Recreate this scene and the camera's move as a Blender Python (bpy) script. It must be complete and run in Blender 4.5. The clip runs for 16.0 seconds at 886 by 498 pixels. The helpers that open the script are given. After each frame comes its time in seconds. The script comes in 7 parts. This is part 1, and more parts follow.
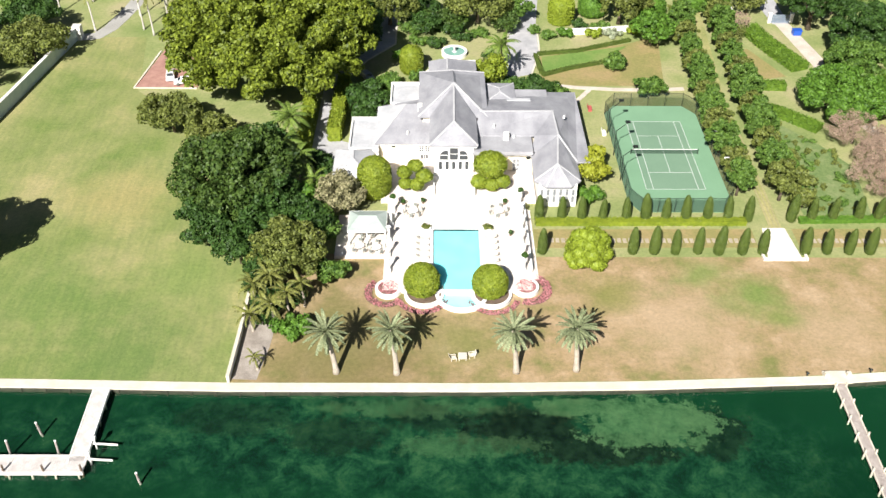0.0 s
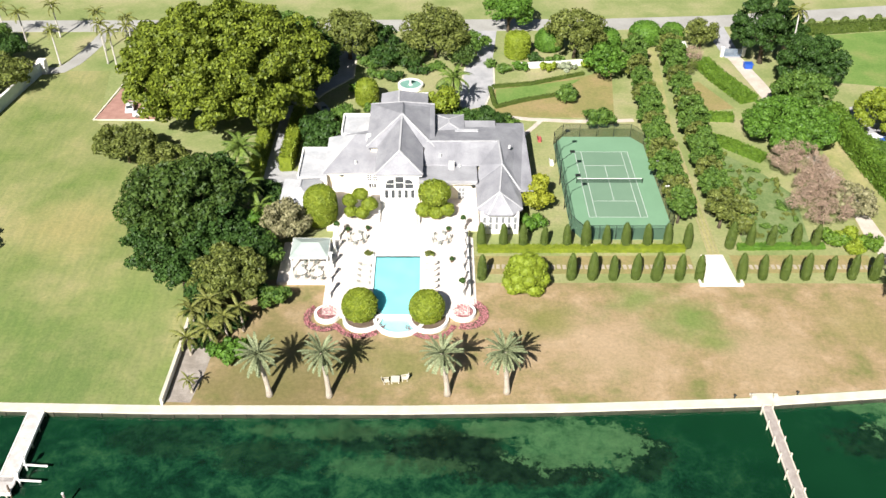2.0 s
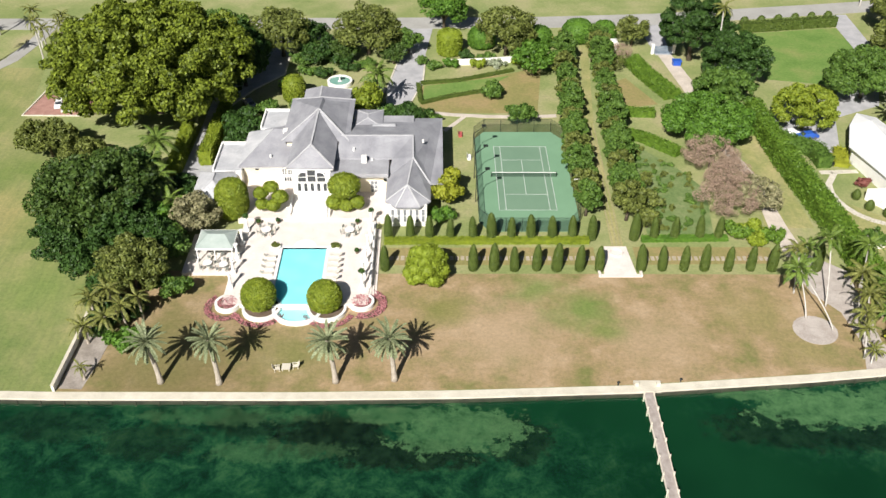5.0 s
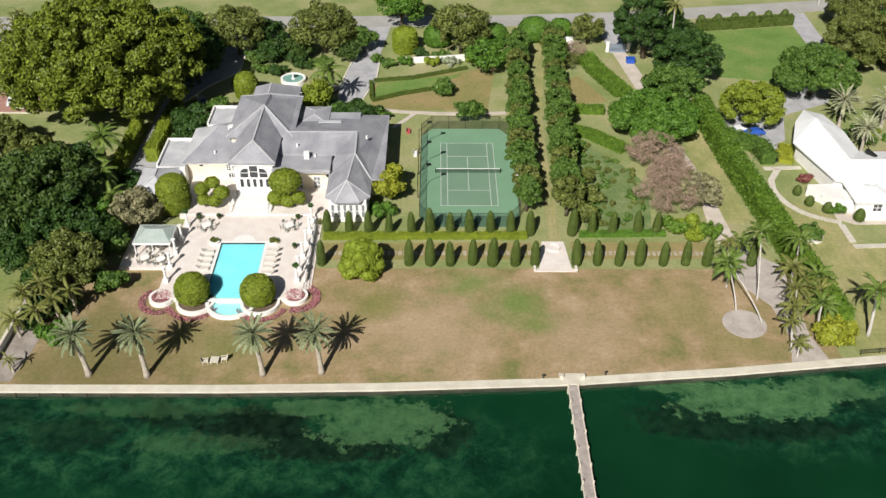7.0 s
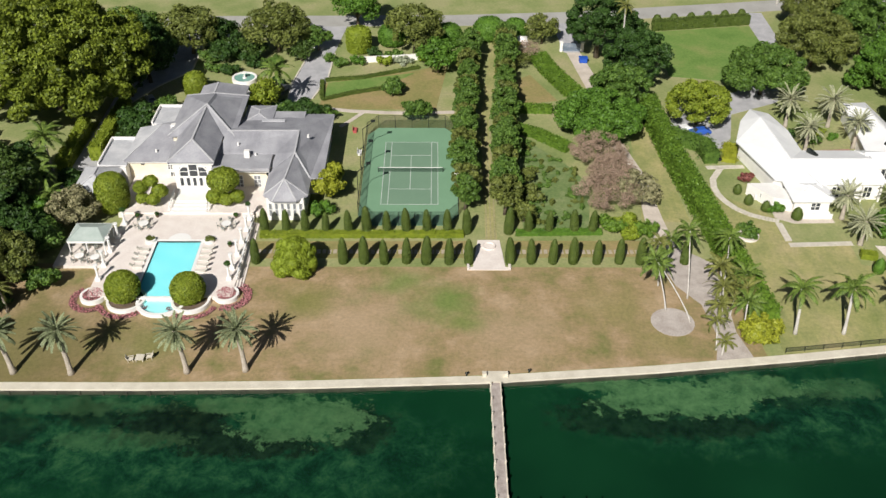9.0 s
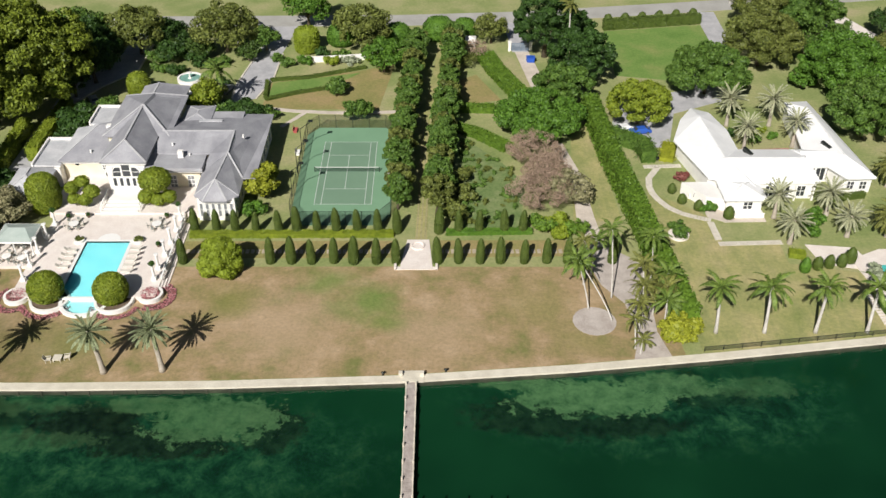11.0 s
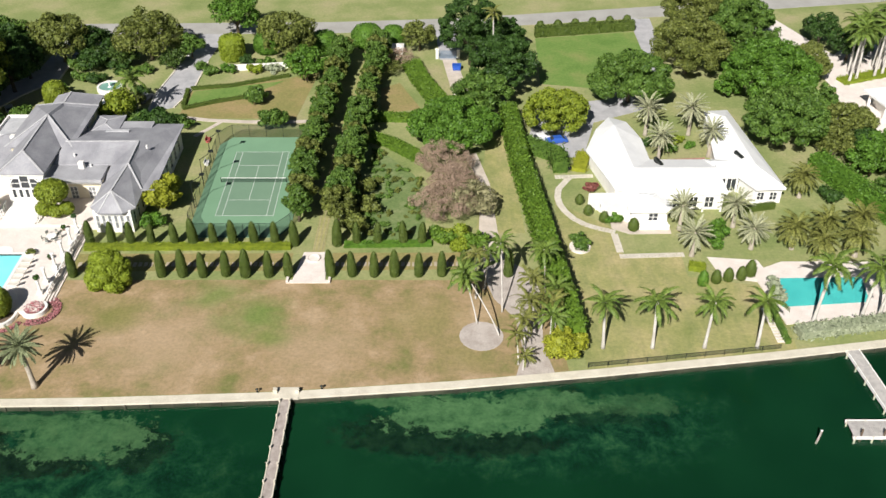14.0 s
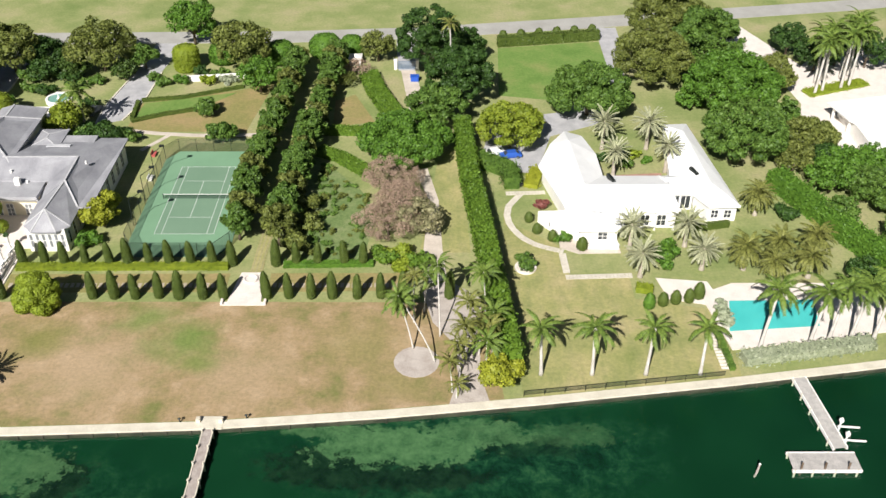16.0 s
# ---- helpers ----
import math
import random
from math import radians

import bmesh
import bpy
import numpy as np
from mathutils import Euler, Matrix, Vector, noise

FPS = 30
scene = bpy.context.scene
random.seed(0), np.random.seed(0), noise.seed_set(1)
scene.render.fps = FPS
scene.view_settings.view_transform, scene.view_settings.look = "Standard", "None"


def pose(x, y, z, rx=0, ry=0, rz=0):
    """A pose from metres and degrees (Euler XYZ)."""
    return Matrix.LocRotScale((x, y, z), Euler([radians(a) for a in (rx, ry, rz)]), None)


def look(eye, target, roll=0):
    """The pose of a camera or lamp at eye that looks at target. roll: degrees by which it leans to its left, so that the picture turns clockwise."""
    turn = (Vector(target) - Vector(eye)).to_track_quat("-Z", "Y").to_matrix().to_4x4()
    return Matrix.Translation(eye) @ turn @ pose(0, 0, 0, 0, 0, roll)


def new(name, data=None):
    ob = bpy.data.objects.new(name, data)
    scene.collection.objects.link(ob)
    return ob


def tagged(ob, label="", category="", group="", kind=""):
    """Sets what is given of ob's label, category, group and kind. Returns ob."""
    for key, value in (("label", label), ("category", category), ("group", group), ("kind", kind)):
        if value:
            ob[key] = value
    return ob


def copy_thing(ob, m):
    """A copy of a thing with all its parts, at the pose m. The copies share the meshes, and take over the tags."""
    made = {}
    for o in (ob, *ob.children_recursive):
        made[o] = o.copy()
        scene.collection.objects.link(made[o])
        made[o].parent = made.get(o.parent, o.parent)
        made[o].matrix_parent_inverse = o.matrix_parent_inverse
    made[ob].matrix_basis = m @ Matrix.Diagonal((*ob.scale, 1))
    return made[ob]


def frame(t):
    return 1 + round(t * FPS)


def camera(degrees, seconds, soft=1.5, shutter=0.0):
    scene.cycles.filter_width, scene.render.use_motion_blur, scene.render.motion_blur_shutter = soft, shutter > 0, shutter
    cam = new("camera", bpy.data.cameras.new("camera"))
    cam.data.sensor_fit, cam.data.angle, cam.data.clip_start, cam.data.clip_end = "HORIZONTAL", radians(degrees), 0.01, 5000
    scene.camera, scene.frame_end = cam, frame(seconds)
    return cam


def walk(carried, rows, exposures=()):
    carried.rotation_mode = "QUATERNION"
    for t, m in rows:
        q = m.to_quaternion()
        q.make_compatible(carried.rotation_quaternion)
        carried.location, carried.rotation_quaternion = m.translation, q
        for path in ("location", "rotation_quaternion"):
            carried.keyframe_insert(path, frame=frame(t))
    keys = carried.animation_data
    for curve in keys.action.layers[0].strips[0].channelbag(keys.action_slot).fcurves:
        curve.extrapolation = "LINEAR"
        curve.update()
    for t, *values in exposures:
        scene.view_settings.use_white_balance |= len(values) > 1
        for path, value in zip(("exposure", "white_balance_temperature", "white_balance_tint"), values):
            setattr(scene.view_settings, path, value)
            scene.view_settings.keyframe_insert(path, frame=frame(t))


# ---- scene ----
cam = camera(49.7, 16.0, soft=1.5)
PATH = [
    (0, (-0.326, 0.348, 100.037), (-0.304, 1.909, 98.787), 0.6),
    (0.5, (2.079, -0.541, 100.031), (2.1, 1.05, 98.82), 0.6),
    (1, (4.523, -1.385, 100.016), (4.545, 0.221, 98.824), 0.6),
    (1.5, (7.034, -2.213, 100.027), (7.055, -0.604, 98.839), 0.5),
    (2, (9.653, -2.986, 100.028), (9.674, -1.376, 98.842), 0.5),
    (2.5, (12.342, -3.625, 100.032), (12.363, -2.014, 98.847), 0.5),
    (3, (15.133, -4.225, 100.038), (15.153, -2.615, 98.852), 0.5),
    (3.5, (17.979, -4.818, 100.041), (17.997, -3.207, 98.857), 0.6),
    (4, (20.831, -5.33, 100.022), (20.849, -3.717, 98.84), 0.5),
    (6.5, (34.737, -7.533, 99.453), (34.754, -5.916, 98.276), 0.4),
    (7, (37.528, -7.871, 99.41), (37.544, -6.253, 98.234), 0.4),
    (7.5, (40.337, -8.1, 99.38), (40.353, -6.482, 98.204), 0.4),
    (8, (43.152, -8.289, 99.349), (43.166, -6.672, 98.173), 0.3),
    (8.5, (46.023, -8.393, 99.312), (46.039, -6.774, 98.136), 0.3),
    (9, (49.016, -8.461, 99.286), (49.031, -6.842, 98.112), 0.4),
    (11.5, (64.6, -8.6, 99.326), (64.617, -6.981, 98.152), 0.3),
    (12, (67.803, -8.406, 99.35), (67.819, -6.786, 98.177), 0.4),
    (12.5, (71.055, -7.997, 99.381), (71.069, -6.376, 98.209), 0.3),
    (13, (74.268, -7.437, 99.433), (74.281, -5.816, 98.261), 0.2),
    (13.5, (77.385, -6.694, 99.503), (77.395, -5.073, 98.332), 0.2),
    (14, (80.355, -5.727, 99.578), (80.363, -4.106, 98.407), 0.1),
    (14.5, (83.168, -4.54, 99.652), (83.175, -2.919, 98.48), 0.1),
    (15, (85.785, -3.111, 99.702), (85.791, -1.491, 98.53), 0.2),
    (15.5, (88.266, -1.53, 99.749), (88.271, 0.091, 98.577), 0.2),
    (16, (90.68, 0.079, 99.794), (90.685, 1.7, 98.622), 0.1),
]
EXPOSURE = [(0.0, 0.92), (1.5, 0.92), (3.0, 0.80), (4.2, 0.68), (6.3, 0.31), (7.0, 0.23), (9.0, 0.18), (12.0, 0.23), (13.0, 0.32), (14.0, 0.42), (15.0, 0.50), (16.0, 0.55)]
walk(cam, [(t, look(eye, target, roll)) for t, eye, target, roll in PATH], EXPOSURE)

# world, sun and exposure
SUN_FROM = Vector((-3.6, -9.7, 8.6)).normalized()
world = bpy.data.worlds.new("sky")
scene.world = world
world.use_nodes = True
wn = world.node_tree.nodes
sky = wn.new("ShaderNodeTexSky")
sky.sky_type = "NISHITA"
sky.sun_disc = False
sky.sun_elevation = math.asin(SUN_FROM.z)
sky.sun_rotation = math.atan2(SUN_FROM.x, SUN_FROM.y)
world.node_tree.links.new(sky.outputs[0], wn["Background"].inputs[0])
wn["Background"].inputs[1].default_value = 0.025
lamp = bpy.data.lights.new("sun", "SUN")
lamp.energy, lamp.angle, lamp.color = 5.0, radians(0.55), (1.0, 0.96, 0.91)
sun = new("sun", lamp)
sun.matrix_world = look(SUN_FROM * 300, (0, 0, 0))


# ---------------------------------------------------------------- materials
def ramp_node(nt, stops):
    r = nt.nodes.new("ShaderNodeValToRGB")
    while len(r.color_ramp.elements) < len(stops):
        r.color_ramp.elements.new(0.5)
    for e, (p, c) in zip(r.color_ramp.elements, stops):
        e.position, e.color = p, (*c, 1)
    return r


def noise_node(nt, scale, detail=4.0, rough=0.55, stretch=None, distort=0.0):
    g = nt.nodes.new("ShaderNodeNewGeometry")
    n = nt.nodes.new("ShaderNodeTexNoise")
    n.inputs["Scale"].default_value = scale
    n.inputs["Detail"].default_value = detail
    n.inputs["Roughness"].default_value = rough
    n.inputs["Distortion"].default_value = distort
    if stretch:
        m = nt.nodes.new("ShaderNodeMapping")
        m.inputs["Scale"].default_value = stretch
        nt.links.new(g.outputs["Position"], m.inputs["Vector"])
        nt.links.new(m.outputs[0], n.inputs["Vector"])
    else:
        nt.links.new(g.outputs["Position"], n.inputs["Vector"])
    return n


def mix_node(nt, fac, a, b, mode="MIX"):
    m = nt.nodes.new("ShaderNodeMix")
    m.data_type, m.blend_type = "RGBA", mode
    for sock, v in ((m.inputs[0], fac), (m.inputs[6], a), (m.inputs[7], b)):
        if isinstance(v, (int, float)):
            sock.default_value = v
        elif isinstance(v, tuple):
            sock.default_value = (*v, 1)
        else:
            nt.links.new(v, sock)
    return m.outputs[2]


def surface(name, a, b, scale=0.5, rough=0.8, fine=6.0, fine_amount=0.3, bump=0.0, metal=0.0, stretch=None, spec=0.5, detail=5.0):
    """Two colours mixed by a coarse noise, darkened by a fine one."""
    m = bpy.data.materials.new(name)
    m.use_nodes = True
    nt = m.node_tree
    p = nt.nodes["Principled BSDF"]
    n1 = noise_node(nt, scale, detail, stretch=stretch)
    r = ramp_node(nt, [(0.35, a), (0.65, b)])
    nt.links.new(n1.outputs["Fac"], r.inputs[0])
    n2 = noise_node(nt, fine, 3.0, 0.7)
    r2 = ramp_node(nt, [(0.3, (1 - fine_amount,) * 3), (0.7, (1, 1, 1))])
    nt.links.new(n2.outputs["Fac"], r2.inputs[0])
    nt.links.new(mix_node(nt, 1.0, r.outputs[0], r2.outputs[0], "MULTIPLY"), p.inputs["Base Color"])
    p.inputs["Roughness"].default_value = rough
    p.inputs["Metallic"].default_value = metal
    p.inputs["Specular IOR Level"].default_value = spec
    if bump:
        bn = nt.nodes.new("ShaderNodeBump")
        bn.inputs["Strength"].default_value = bump
        bn.inputs["Distance"].default_value = 0.1
        nt.links.new(n2.outputs["Fac"], bn.inputs["Height"])
        nt.links.new(bn.outputs[0], p.inputs["Normal"])
    return m


def leaf_material(name, dark, light, glow=0.18):
    """Foliage: the colour varies leaf by leaf and in larger drifts, the dark ones painting in shaded gaps."""
    m = bpy.data.materials.new(name)
    m.use_nodes = True
    nt = m.node_tree
    p = nt.nodes["Principled BSDF"]
    g = nt.nodes.new("ShaderNodeNewGeometry")
    r = ramp_node(nt, [(0.0, dark), (1.0, light)])
    n = noise_node(nt, 0.8, 5.0, 0.7)
    ma = nt.nodes.new("ShaderNodeMath")
    ma.operation = "MULTIPLY_ADD"
    nt.links.new(n.outputs["Fac"], ma.inputs[0])
    ma.inputs[1].default_value = 1.5
    mb = nt.nodes.new("ShaderNodeMath")
    mb.operation = "MULTIPLY_ADD"
    nt.links.new(g.outputs["Random Per Island"], mb.inputs[0])
    mb.inputs[1].default_value, mb.inputs[2].default_value = 0.55, -0.56
    nt.links.new(mb.outputs[0], ma.inputs[2])
    nt.links.new(ma.outputs[0], r.inputs[0])
    nt.links.new(r.outputs[0], p.inputs["Base Color"])
    p.inputs["Roughness"].default_value = 0.55
    p.inputs["Specular IOR Level"].default_value = 0.3
    t = nt.nodes.new("ShaderNodeBsdfTranslucent")
    nt.links.new(r.outputs[0], t.inputs[0])
    mx = nt.nodes.new("ShaderNodeMixShader")
    mx.inputs[0].default_value = glow
    nt.links.new(p.outputs[0], mx.inputs[1])
    nt.links.new(t.outputs[0], mx.inputs[2])
    nt.links.new(mx.outputs[0], nt.nodes["Material Output"].inputs[0])
    return m


def lawn_material(name, stops, scale, patch=None, mow=None):
    """Grass: drifts of several colours, fine blades, worn, greener or darker patches at given places, mowing stripes.
    """
    m = bpy.data.materials.new(name)
    m.use_nodes = True
    nt = m.node_tree
    p = nt.nodes["Principled BSDF"]
    n1 = noise_node(nt, scale, 6.0, 0.62)
    r = ramp_node(nt, stops)
    nt.links.new(n1.outputs["Fac"], r.inputs[0])
    col = r.outputs[0]
    geo = nt.nodes.new("ShaderNodeNewGeometry")
    for centre, radius, tone in patch or ():
        d = nt.nodes.new("ShaderNodeVectorMath")
        d.operation = "DISTANCE"
        d.inputs[1].default_value = centre
        nt.links.new(geo.outputs["Position"], d.inputs[0])
        wob = noise_node(nt, 0.22, 5.0, 0.6)
        add = nt.nodes.new("ShaderNodeMath")
        add.operation = "MULTIPLY_ADD"
        nt.links.new(wob.outputs["Fac"], add.inputs[0])
        add.inputs[1].default_value = radius * 1.4
        nt.links.new(d.outputs["Value"], add.inputs[2])
        mr = nt.nodes.new("ShaderNodeMapRange")
        mr.inputs[1].default_value, mr.inputs[2].default_value = radius * 0.9, radius * 1.9
        mr.inputs[3].default_value, mr.inputs[4].default_value = 0.75, 0.0
        nt.links.new(add.outputs[0], mr.inputs[0])
        col = mix_node(nt, mr.outputs[0], col, tone)
    if mow:
        n3 = noise_node(nt, 0.5, 3.0, 0.5, stretch=mow)
        r3 = ramp_node(nt, [(0.4, (0.93, 0.95, 0.93)), (0.6, (1.05, 1.04, 1.0))])
        nt.links.new(n3.outputs["Fac"], r3.inputs[0])
        col = mix_node(nt, 1.0, col, r3.outputs[0], "MULTIPLY")
    n2 = noise_node(nt, 1.6, 6.0, 0.8)
    r2 = ramp_node(nt, [(0.3, (0.66, 0.70, 0.66)), (0.7, (1.12, 1.08, 1.04))])
    nt.links.new(n2.outputs["Fac"], r2.inputs[0])
    col = mix_node(nt, 1.0, col, r2.outputs[0], "MULTIPLY")
    nt.links.new(col, p.inputs["Base Color"])
    p.inputs["Roughness"].default_value = 0.95
    p.inputs["Specular IOR Level"].default_value = 0.15
    return m


def plain(name, c, rough=0.6, metal=0.0):
    m = bpy.data.materials.new(name)
    m.use_nodes = True
    p = m.node_tree.nodes["Principled BSDF"]
    p.inputs["Base Color"].default_value = (*c, 1)
    p.inputs["Roughness"].default_value, p.inputs["Metallic"].default_value = rough, metal
    return m


def water_material(name, tint, rough, wave, strength):
    """A clear tinted surface with ripples and a mirror-like gloss at grazing view."""
    m = bpy.data.materials.new(name)
    m.use_nodes = True
    nt = m.node_tree
    nt.nodes.remove(nt.nodes["Principled BSDF"])
    t = nt.nodes.new("ShaderNodeBsdfTransparent")
    t.inputs[0].default_value = (*tint, 1)
    g = nt.nodes.new("ShaderNodeBsdfGlossy")
    g.inputs["Roughness"].default_value = rough
    f = nt.nodes.new("ShaderNodeFresnel")
    f.inputs[0].default_value = 1.33
    n = noise_node(nt, wave, 4.0, 0.6)
    b = nt.nodes.new("ShaderNodeBump")
    b.inputs["Strength"].default_value, b.inputs["Distance"].default_value = strength, 0.2
    nt.links.new(n.outputs["Fac"], b.inputs["Height"])
    nt.links.new(b.outputs[0], g.inputs["Normal"])
    nt.links.new(b.outputs[0], f.inputs["Normal"])
    mx = nt.nodes.new("ShaderNodeMixShader")
    nt.links.new(f.outputs[0], mx.inputs[0])
    nt.links.new(t.outputs[0], mx.inputs[1])
    nt.links.new(g.outputs[0], mx.inputs[2])
    nt.links.new(mx.outputs[0], nt.nodes["Material Output"].inputs[0])
    return m


# beds on the sea floor: middle, half widths, strength
WEED_MIX = [((-6, 85.5), (42, 9.5), 0.85), ((24, 82), (26, 9), 0.8), ((94, 91), (24, 8.5), 0.9), ((-52, 84), (18, 8), 0.5)]
SEAGRASS = [((12, 87.6), (8, 4.0), 1.0), ((23, 83.6), (11, 2.6), 0.95), ((38, 86.5), (5, 4.6), 0.8), ((0, 89.2), (5, 2.4), 0.7), ((77, 89.0), (10, 4.2), 0.75), ((88, 87.0), (9, 2.6), 0.75), ((-14, 86), (7, 3.4), 0.6), ((-28, 89), (8, 3), 0.5), ((103, 92.5), (8, 2.2), 0.5)]
SAND_BEDS = [((30, 88.4), (9.0, 4.4), 0.75), ((22, 91.2), (9, 1.6), 0.6), ((85, 92.6), (12, 3.6), 0.95), ((75, 95.2), (6, 1.3), 0.7), ((96, 95.0), (9, 2.4), 0.75), ((-3, 91.0), (12, 1.6), 0.3), ((4, 84.2), (9, 1.8), 0.3), ((109, 94.4), (7, 2), 0.35)]


def seabed_material():
    """Deep green silt; mixed weed, dark seagrass and pale sand beds near the seawall."""
    m = bpy.data.materials.new("seabed")
    m.use_nodes = True
    nt = m.node_tree
    p = nt.nodes["Principled BSDF"]
    geo = nt.nodes.new("ShaderNodeNewGeometry")

    def number(op, a, b, c=0.0):
        n = nt.nodes.new("ShaderNodeMath")
        n.operation = op
        for sock, v in zip(n.inputs, (a, b, c)):
            if isinstance(v, (int, float)):
                sock.default_value = v
            else:
                nt.links.new(v, sock)
        return n.outputs[0]

    def ranged(v, a, b, c, d):
        n = nt.nodes.new("ShaderNodeMapRange")
        for k, x in enumerate((a, b, c, d)):
            n.inputs[k + 1].default_value = x
        nt.links.new(v, n.inputs[0])
        return n.outputs[0]

    def beds(rows, ragged, soft):
        wob = noise_node(nt, 0.36, 10.0, 0.80)
        total = None
        for (x, y), (rx, ry), strength in rows:
            mp = nt.nodes.new("ShaderNodeMapping")
            mp.inputs["Location"].default_value = (-x / rx, -y / ry, 0)
            mp.inputs["Scale"].default_value = (1 / rx, 1 / ry, 0)
            nt.links.new(geo.outputs["Position"], mp.inputs["Vector"])
            d = nt.nodes.new("ShaderNodeVectorMath")
            d.operation = "LENGTH"
            nt.links.new(mp.outputs[0], d.inputs[0])
            v = number("MULTIPLY_ADD", number("SUBTRACT", wob.outputs["Fac"], 0.5), ragged, d.outputs["Value"])
            v = ranged(v, 1.0 - soft, 1.0 + soft, strength, 0.0)
            total = v if total is None else number("MAXIMUM", total, v)
        return total
    calm = noise_node(nt, 0.05, 3.0, 0.5)
    base = ramp_node(nt, [(0.3, (0.003, 0.025, 0.011)), (0.7, (0.006, 0.042, 0.018))])
    nt.links.new(calm.outputs["Fac"], base.inputs[0])
    tufts = noise_node(nt, 0.26, 10.0, 0.78, distort=0.3)
    tuft = ramp_node(nt, [(0.38, (0.004, 0.016, 0.010)), (0.46, (0.006, 0.032, 0.018)), (0.54, (0.016, 0.066, 0.032)), (0.66, (0.042, 0.110, 0.050))])
    nt.links.new(tufts.outputs["Fac"], tuft.inputs[0])
    col = mix_node(nt, beds(WEED_MIX, 1.6, 0.35), base.outputs[0], tuft.outputs[0])
    weed = noise_node(nt, 0.7, 6.0, 0.7)
    dark = ramp_node(nt, [(0.38, (0.004, 0.010, 0.007)), (0.66, (0.013, 0.030, 0.017))])
    nt.links.new(weed.outputs["Fac"], dark.inputs[0])
    col = mix_node(nt, beds(SEAGRASS, 3.2, 0.16), col, dark.outputs[0])
    grain = noise_node(nt, 0.5, 8.0, 0.75)
    sand = ramp_node(nt, [(0.34, (0.030, 0.075, 0.034)), (0.46, (0.064, 0.135, 0.062)), (0.64, (0.105, 0.190, 0.090))])
    nt.links.new(grain.outputs["Fac"], sand.inputs[0])
    col = mix_node(nt, beds(SAND_BEDS, 3.8, 0.10), col, sand.outputs[0])
    nt.links.new(col, p.inputs["Base Color"])
    p.inputs["Roughness"].default_value = 1.0
    p.inputs["Specular IOR Level"].default_value = 0.0
    return m


SEABED_MAT = seabed_material()
SEA = water_material("sea_water", (0.82, 0.97, 0.86), 0.10, 1.6, 0.12)
POOL_WATER = water_material("pool_water", (0.55, 0.96, 0.97), 0.05, 2.0, 0.10)
POOL_TILE = surface("pool_plaster", (0.42, 0.78, 0.82), (0.50, 0.83, 0.86), 0.4, 0.5, 3, 0.08)
GRASS_FAR = lawn_material("grass_far", [(0.3, (0.19, 0.25, 0.085)), (0.45, (0.26, 0.30, 0.12)), (0.56, (0.33, 0.34, 0.16)), (0.7, (0.40, 0.36, 0.21))], 0.07)
GRASS_LEFT = lawn_material("grass_neighbour", [(0.3, (0.16, 0.225, 0.065)), (0.5, (0.255, 0.28, 0.112)), (0.70, (0.385, 0.345, 0.175))], 0.06, patch=[((-46, 101, 0), 15, (0.12, 0.20, 0.055)), ((-62, 112, 0), 13, (0.14, 0.22, 0.062)), ((-40, 118, 0), 9, (0.19, 0.26, 0.08)), ((-56, 140, 0), 10, (0.37, 0.32, 0.145))], mow=(2.2, 0.25, 1))
GRASS_MAIN = lawn_material("grass_dry", [(0.32, (0.20, 0.205, 0.075)), (0.44, (0.30, 0.24, 0.12)), (0.54, (0.375, 0.275, 0.16)), (0.66, (0.46, 0.34, 0.22))], 0.17,
                           # the wide patches round x -12 and -16 darken the left end
                           patch=[((37, 107, 0), 11, (0.45, 0.335, 0.22)), ((61, 106, 0), 9, (0.43, 0.32, 0.205)), ((-12, 99, 0), 17, (0.17, 0.145, 0.06)), ((50.5, 113.5, 0), 6.2, (0.145, 0.24, 0.055)), ((43, 119, 0), 4.6, (0.16, 0.24, 0.06)), ((53, 109, 0), 3.5, (0.18, 0.235, 0.065)), ((28, 114, 0), 5, (0.22, 0.22, 0.07)), ((78, 113, 0), 7, (0.30, 0.255, 0.115)), ((84, 104, 0), 5, (0.27, 0.24, 0.10)), ((-16, 104, 0), 10, (0.20, 0.185, 0.075)), ((4, 103, 0), 7, (0.22, 0.22, 0.08))])
GRASS_GREEN = lawn_material("grass_watered", [(0.3, (0.12, 0.22, 0.05)), (0.5, (0.17, 0.27, 0.07)), (0.7, (0.25, 0.29, 0.10))], 0.12)
GRASS_RIGHT = lawn_material("grass_villa", [(0.3, (0.24, 0.27, 0.10)), (0.5, (0.345, 0.335, 0.15)), (0.7, (0.46, 0.39, 0.215))], 0.13, mow=(1.6, 0.3, 1))
GRASS_ROSE = lawn_material("grass_rose_garden", [(0.3, (0.11, 0.18, 0.06)), (0.5, (0.17, 0.235, 0.09)), (0.7, (0.27, 0.30, 0.15))], 0.2)
GRASS_WORN = lawn_material("grass_worn", [(0.3, (0.22, 0.23, 0.08)), (0.5, (0.30, 0.26, 0.11)), (0.7, (0.38, 0.28, 0.15))], 0.12)
CONCRETE = surface("pale_concrete", (0.62, 0.57, 0.46), (0.74, 0.69, 0.57), 0.4, 0.85, 5, 0.2)
# seawall below its cap: far darker than the cap's concrete
WALL_FACE = surface("dark_concrete", (0.04, 0.04, 0.028), (0.09, 0.085, 0.06), 0.5, 0.8, 4, 0.4)
LIMESTONE = surface("limestone_paving", (0.74, 0.66, 0.60), (0.82, 0.75, 0.69), 0.5, 0.7, 4, 0.12)
WHITE = surface("white_stucco", (0.80, 0.78, 0.73), (0.86, 0.84, 0.80), 0.6, 0.75, 6, 0.06)
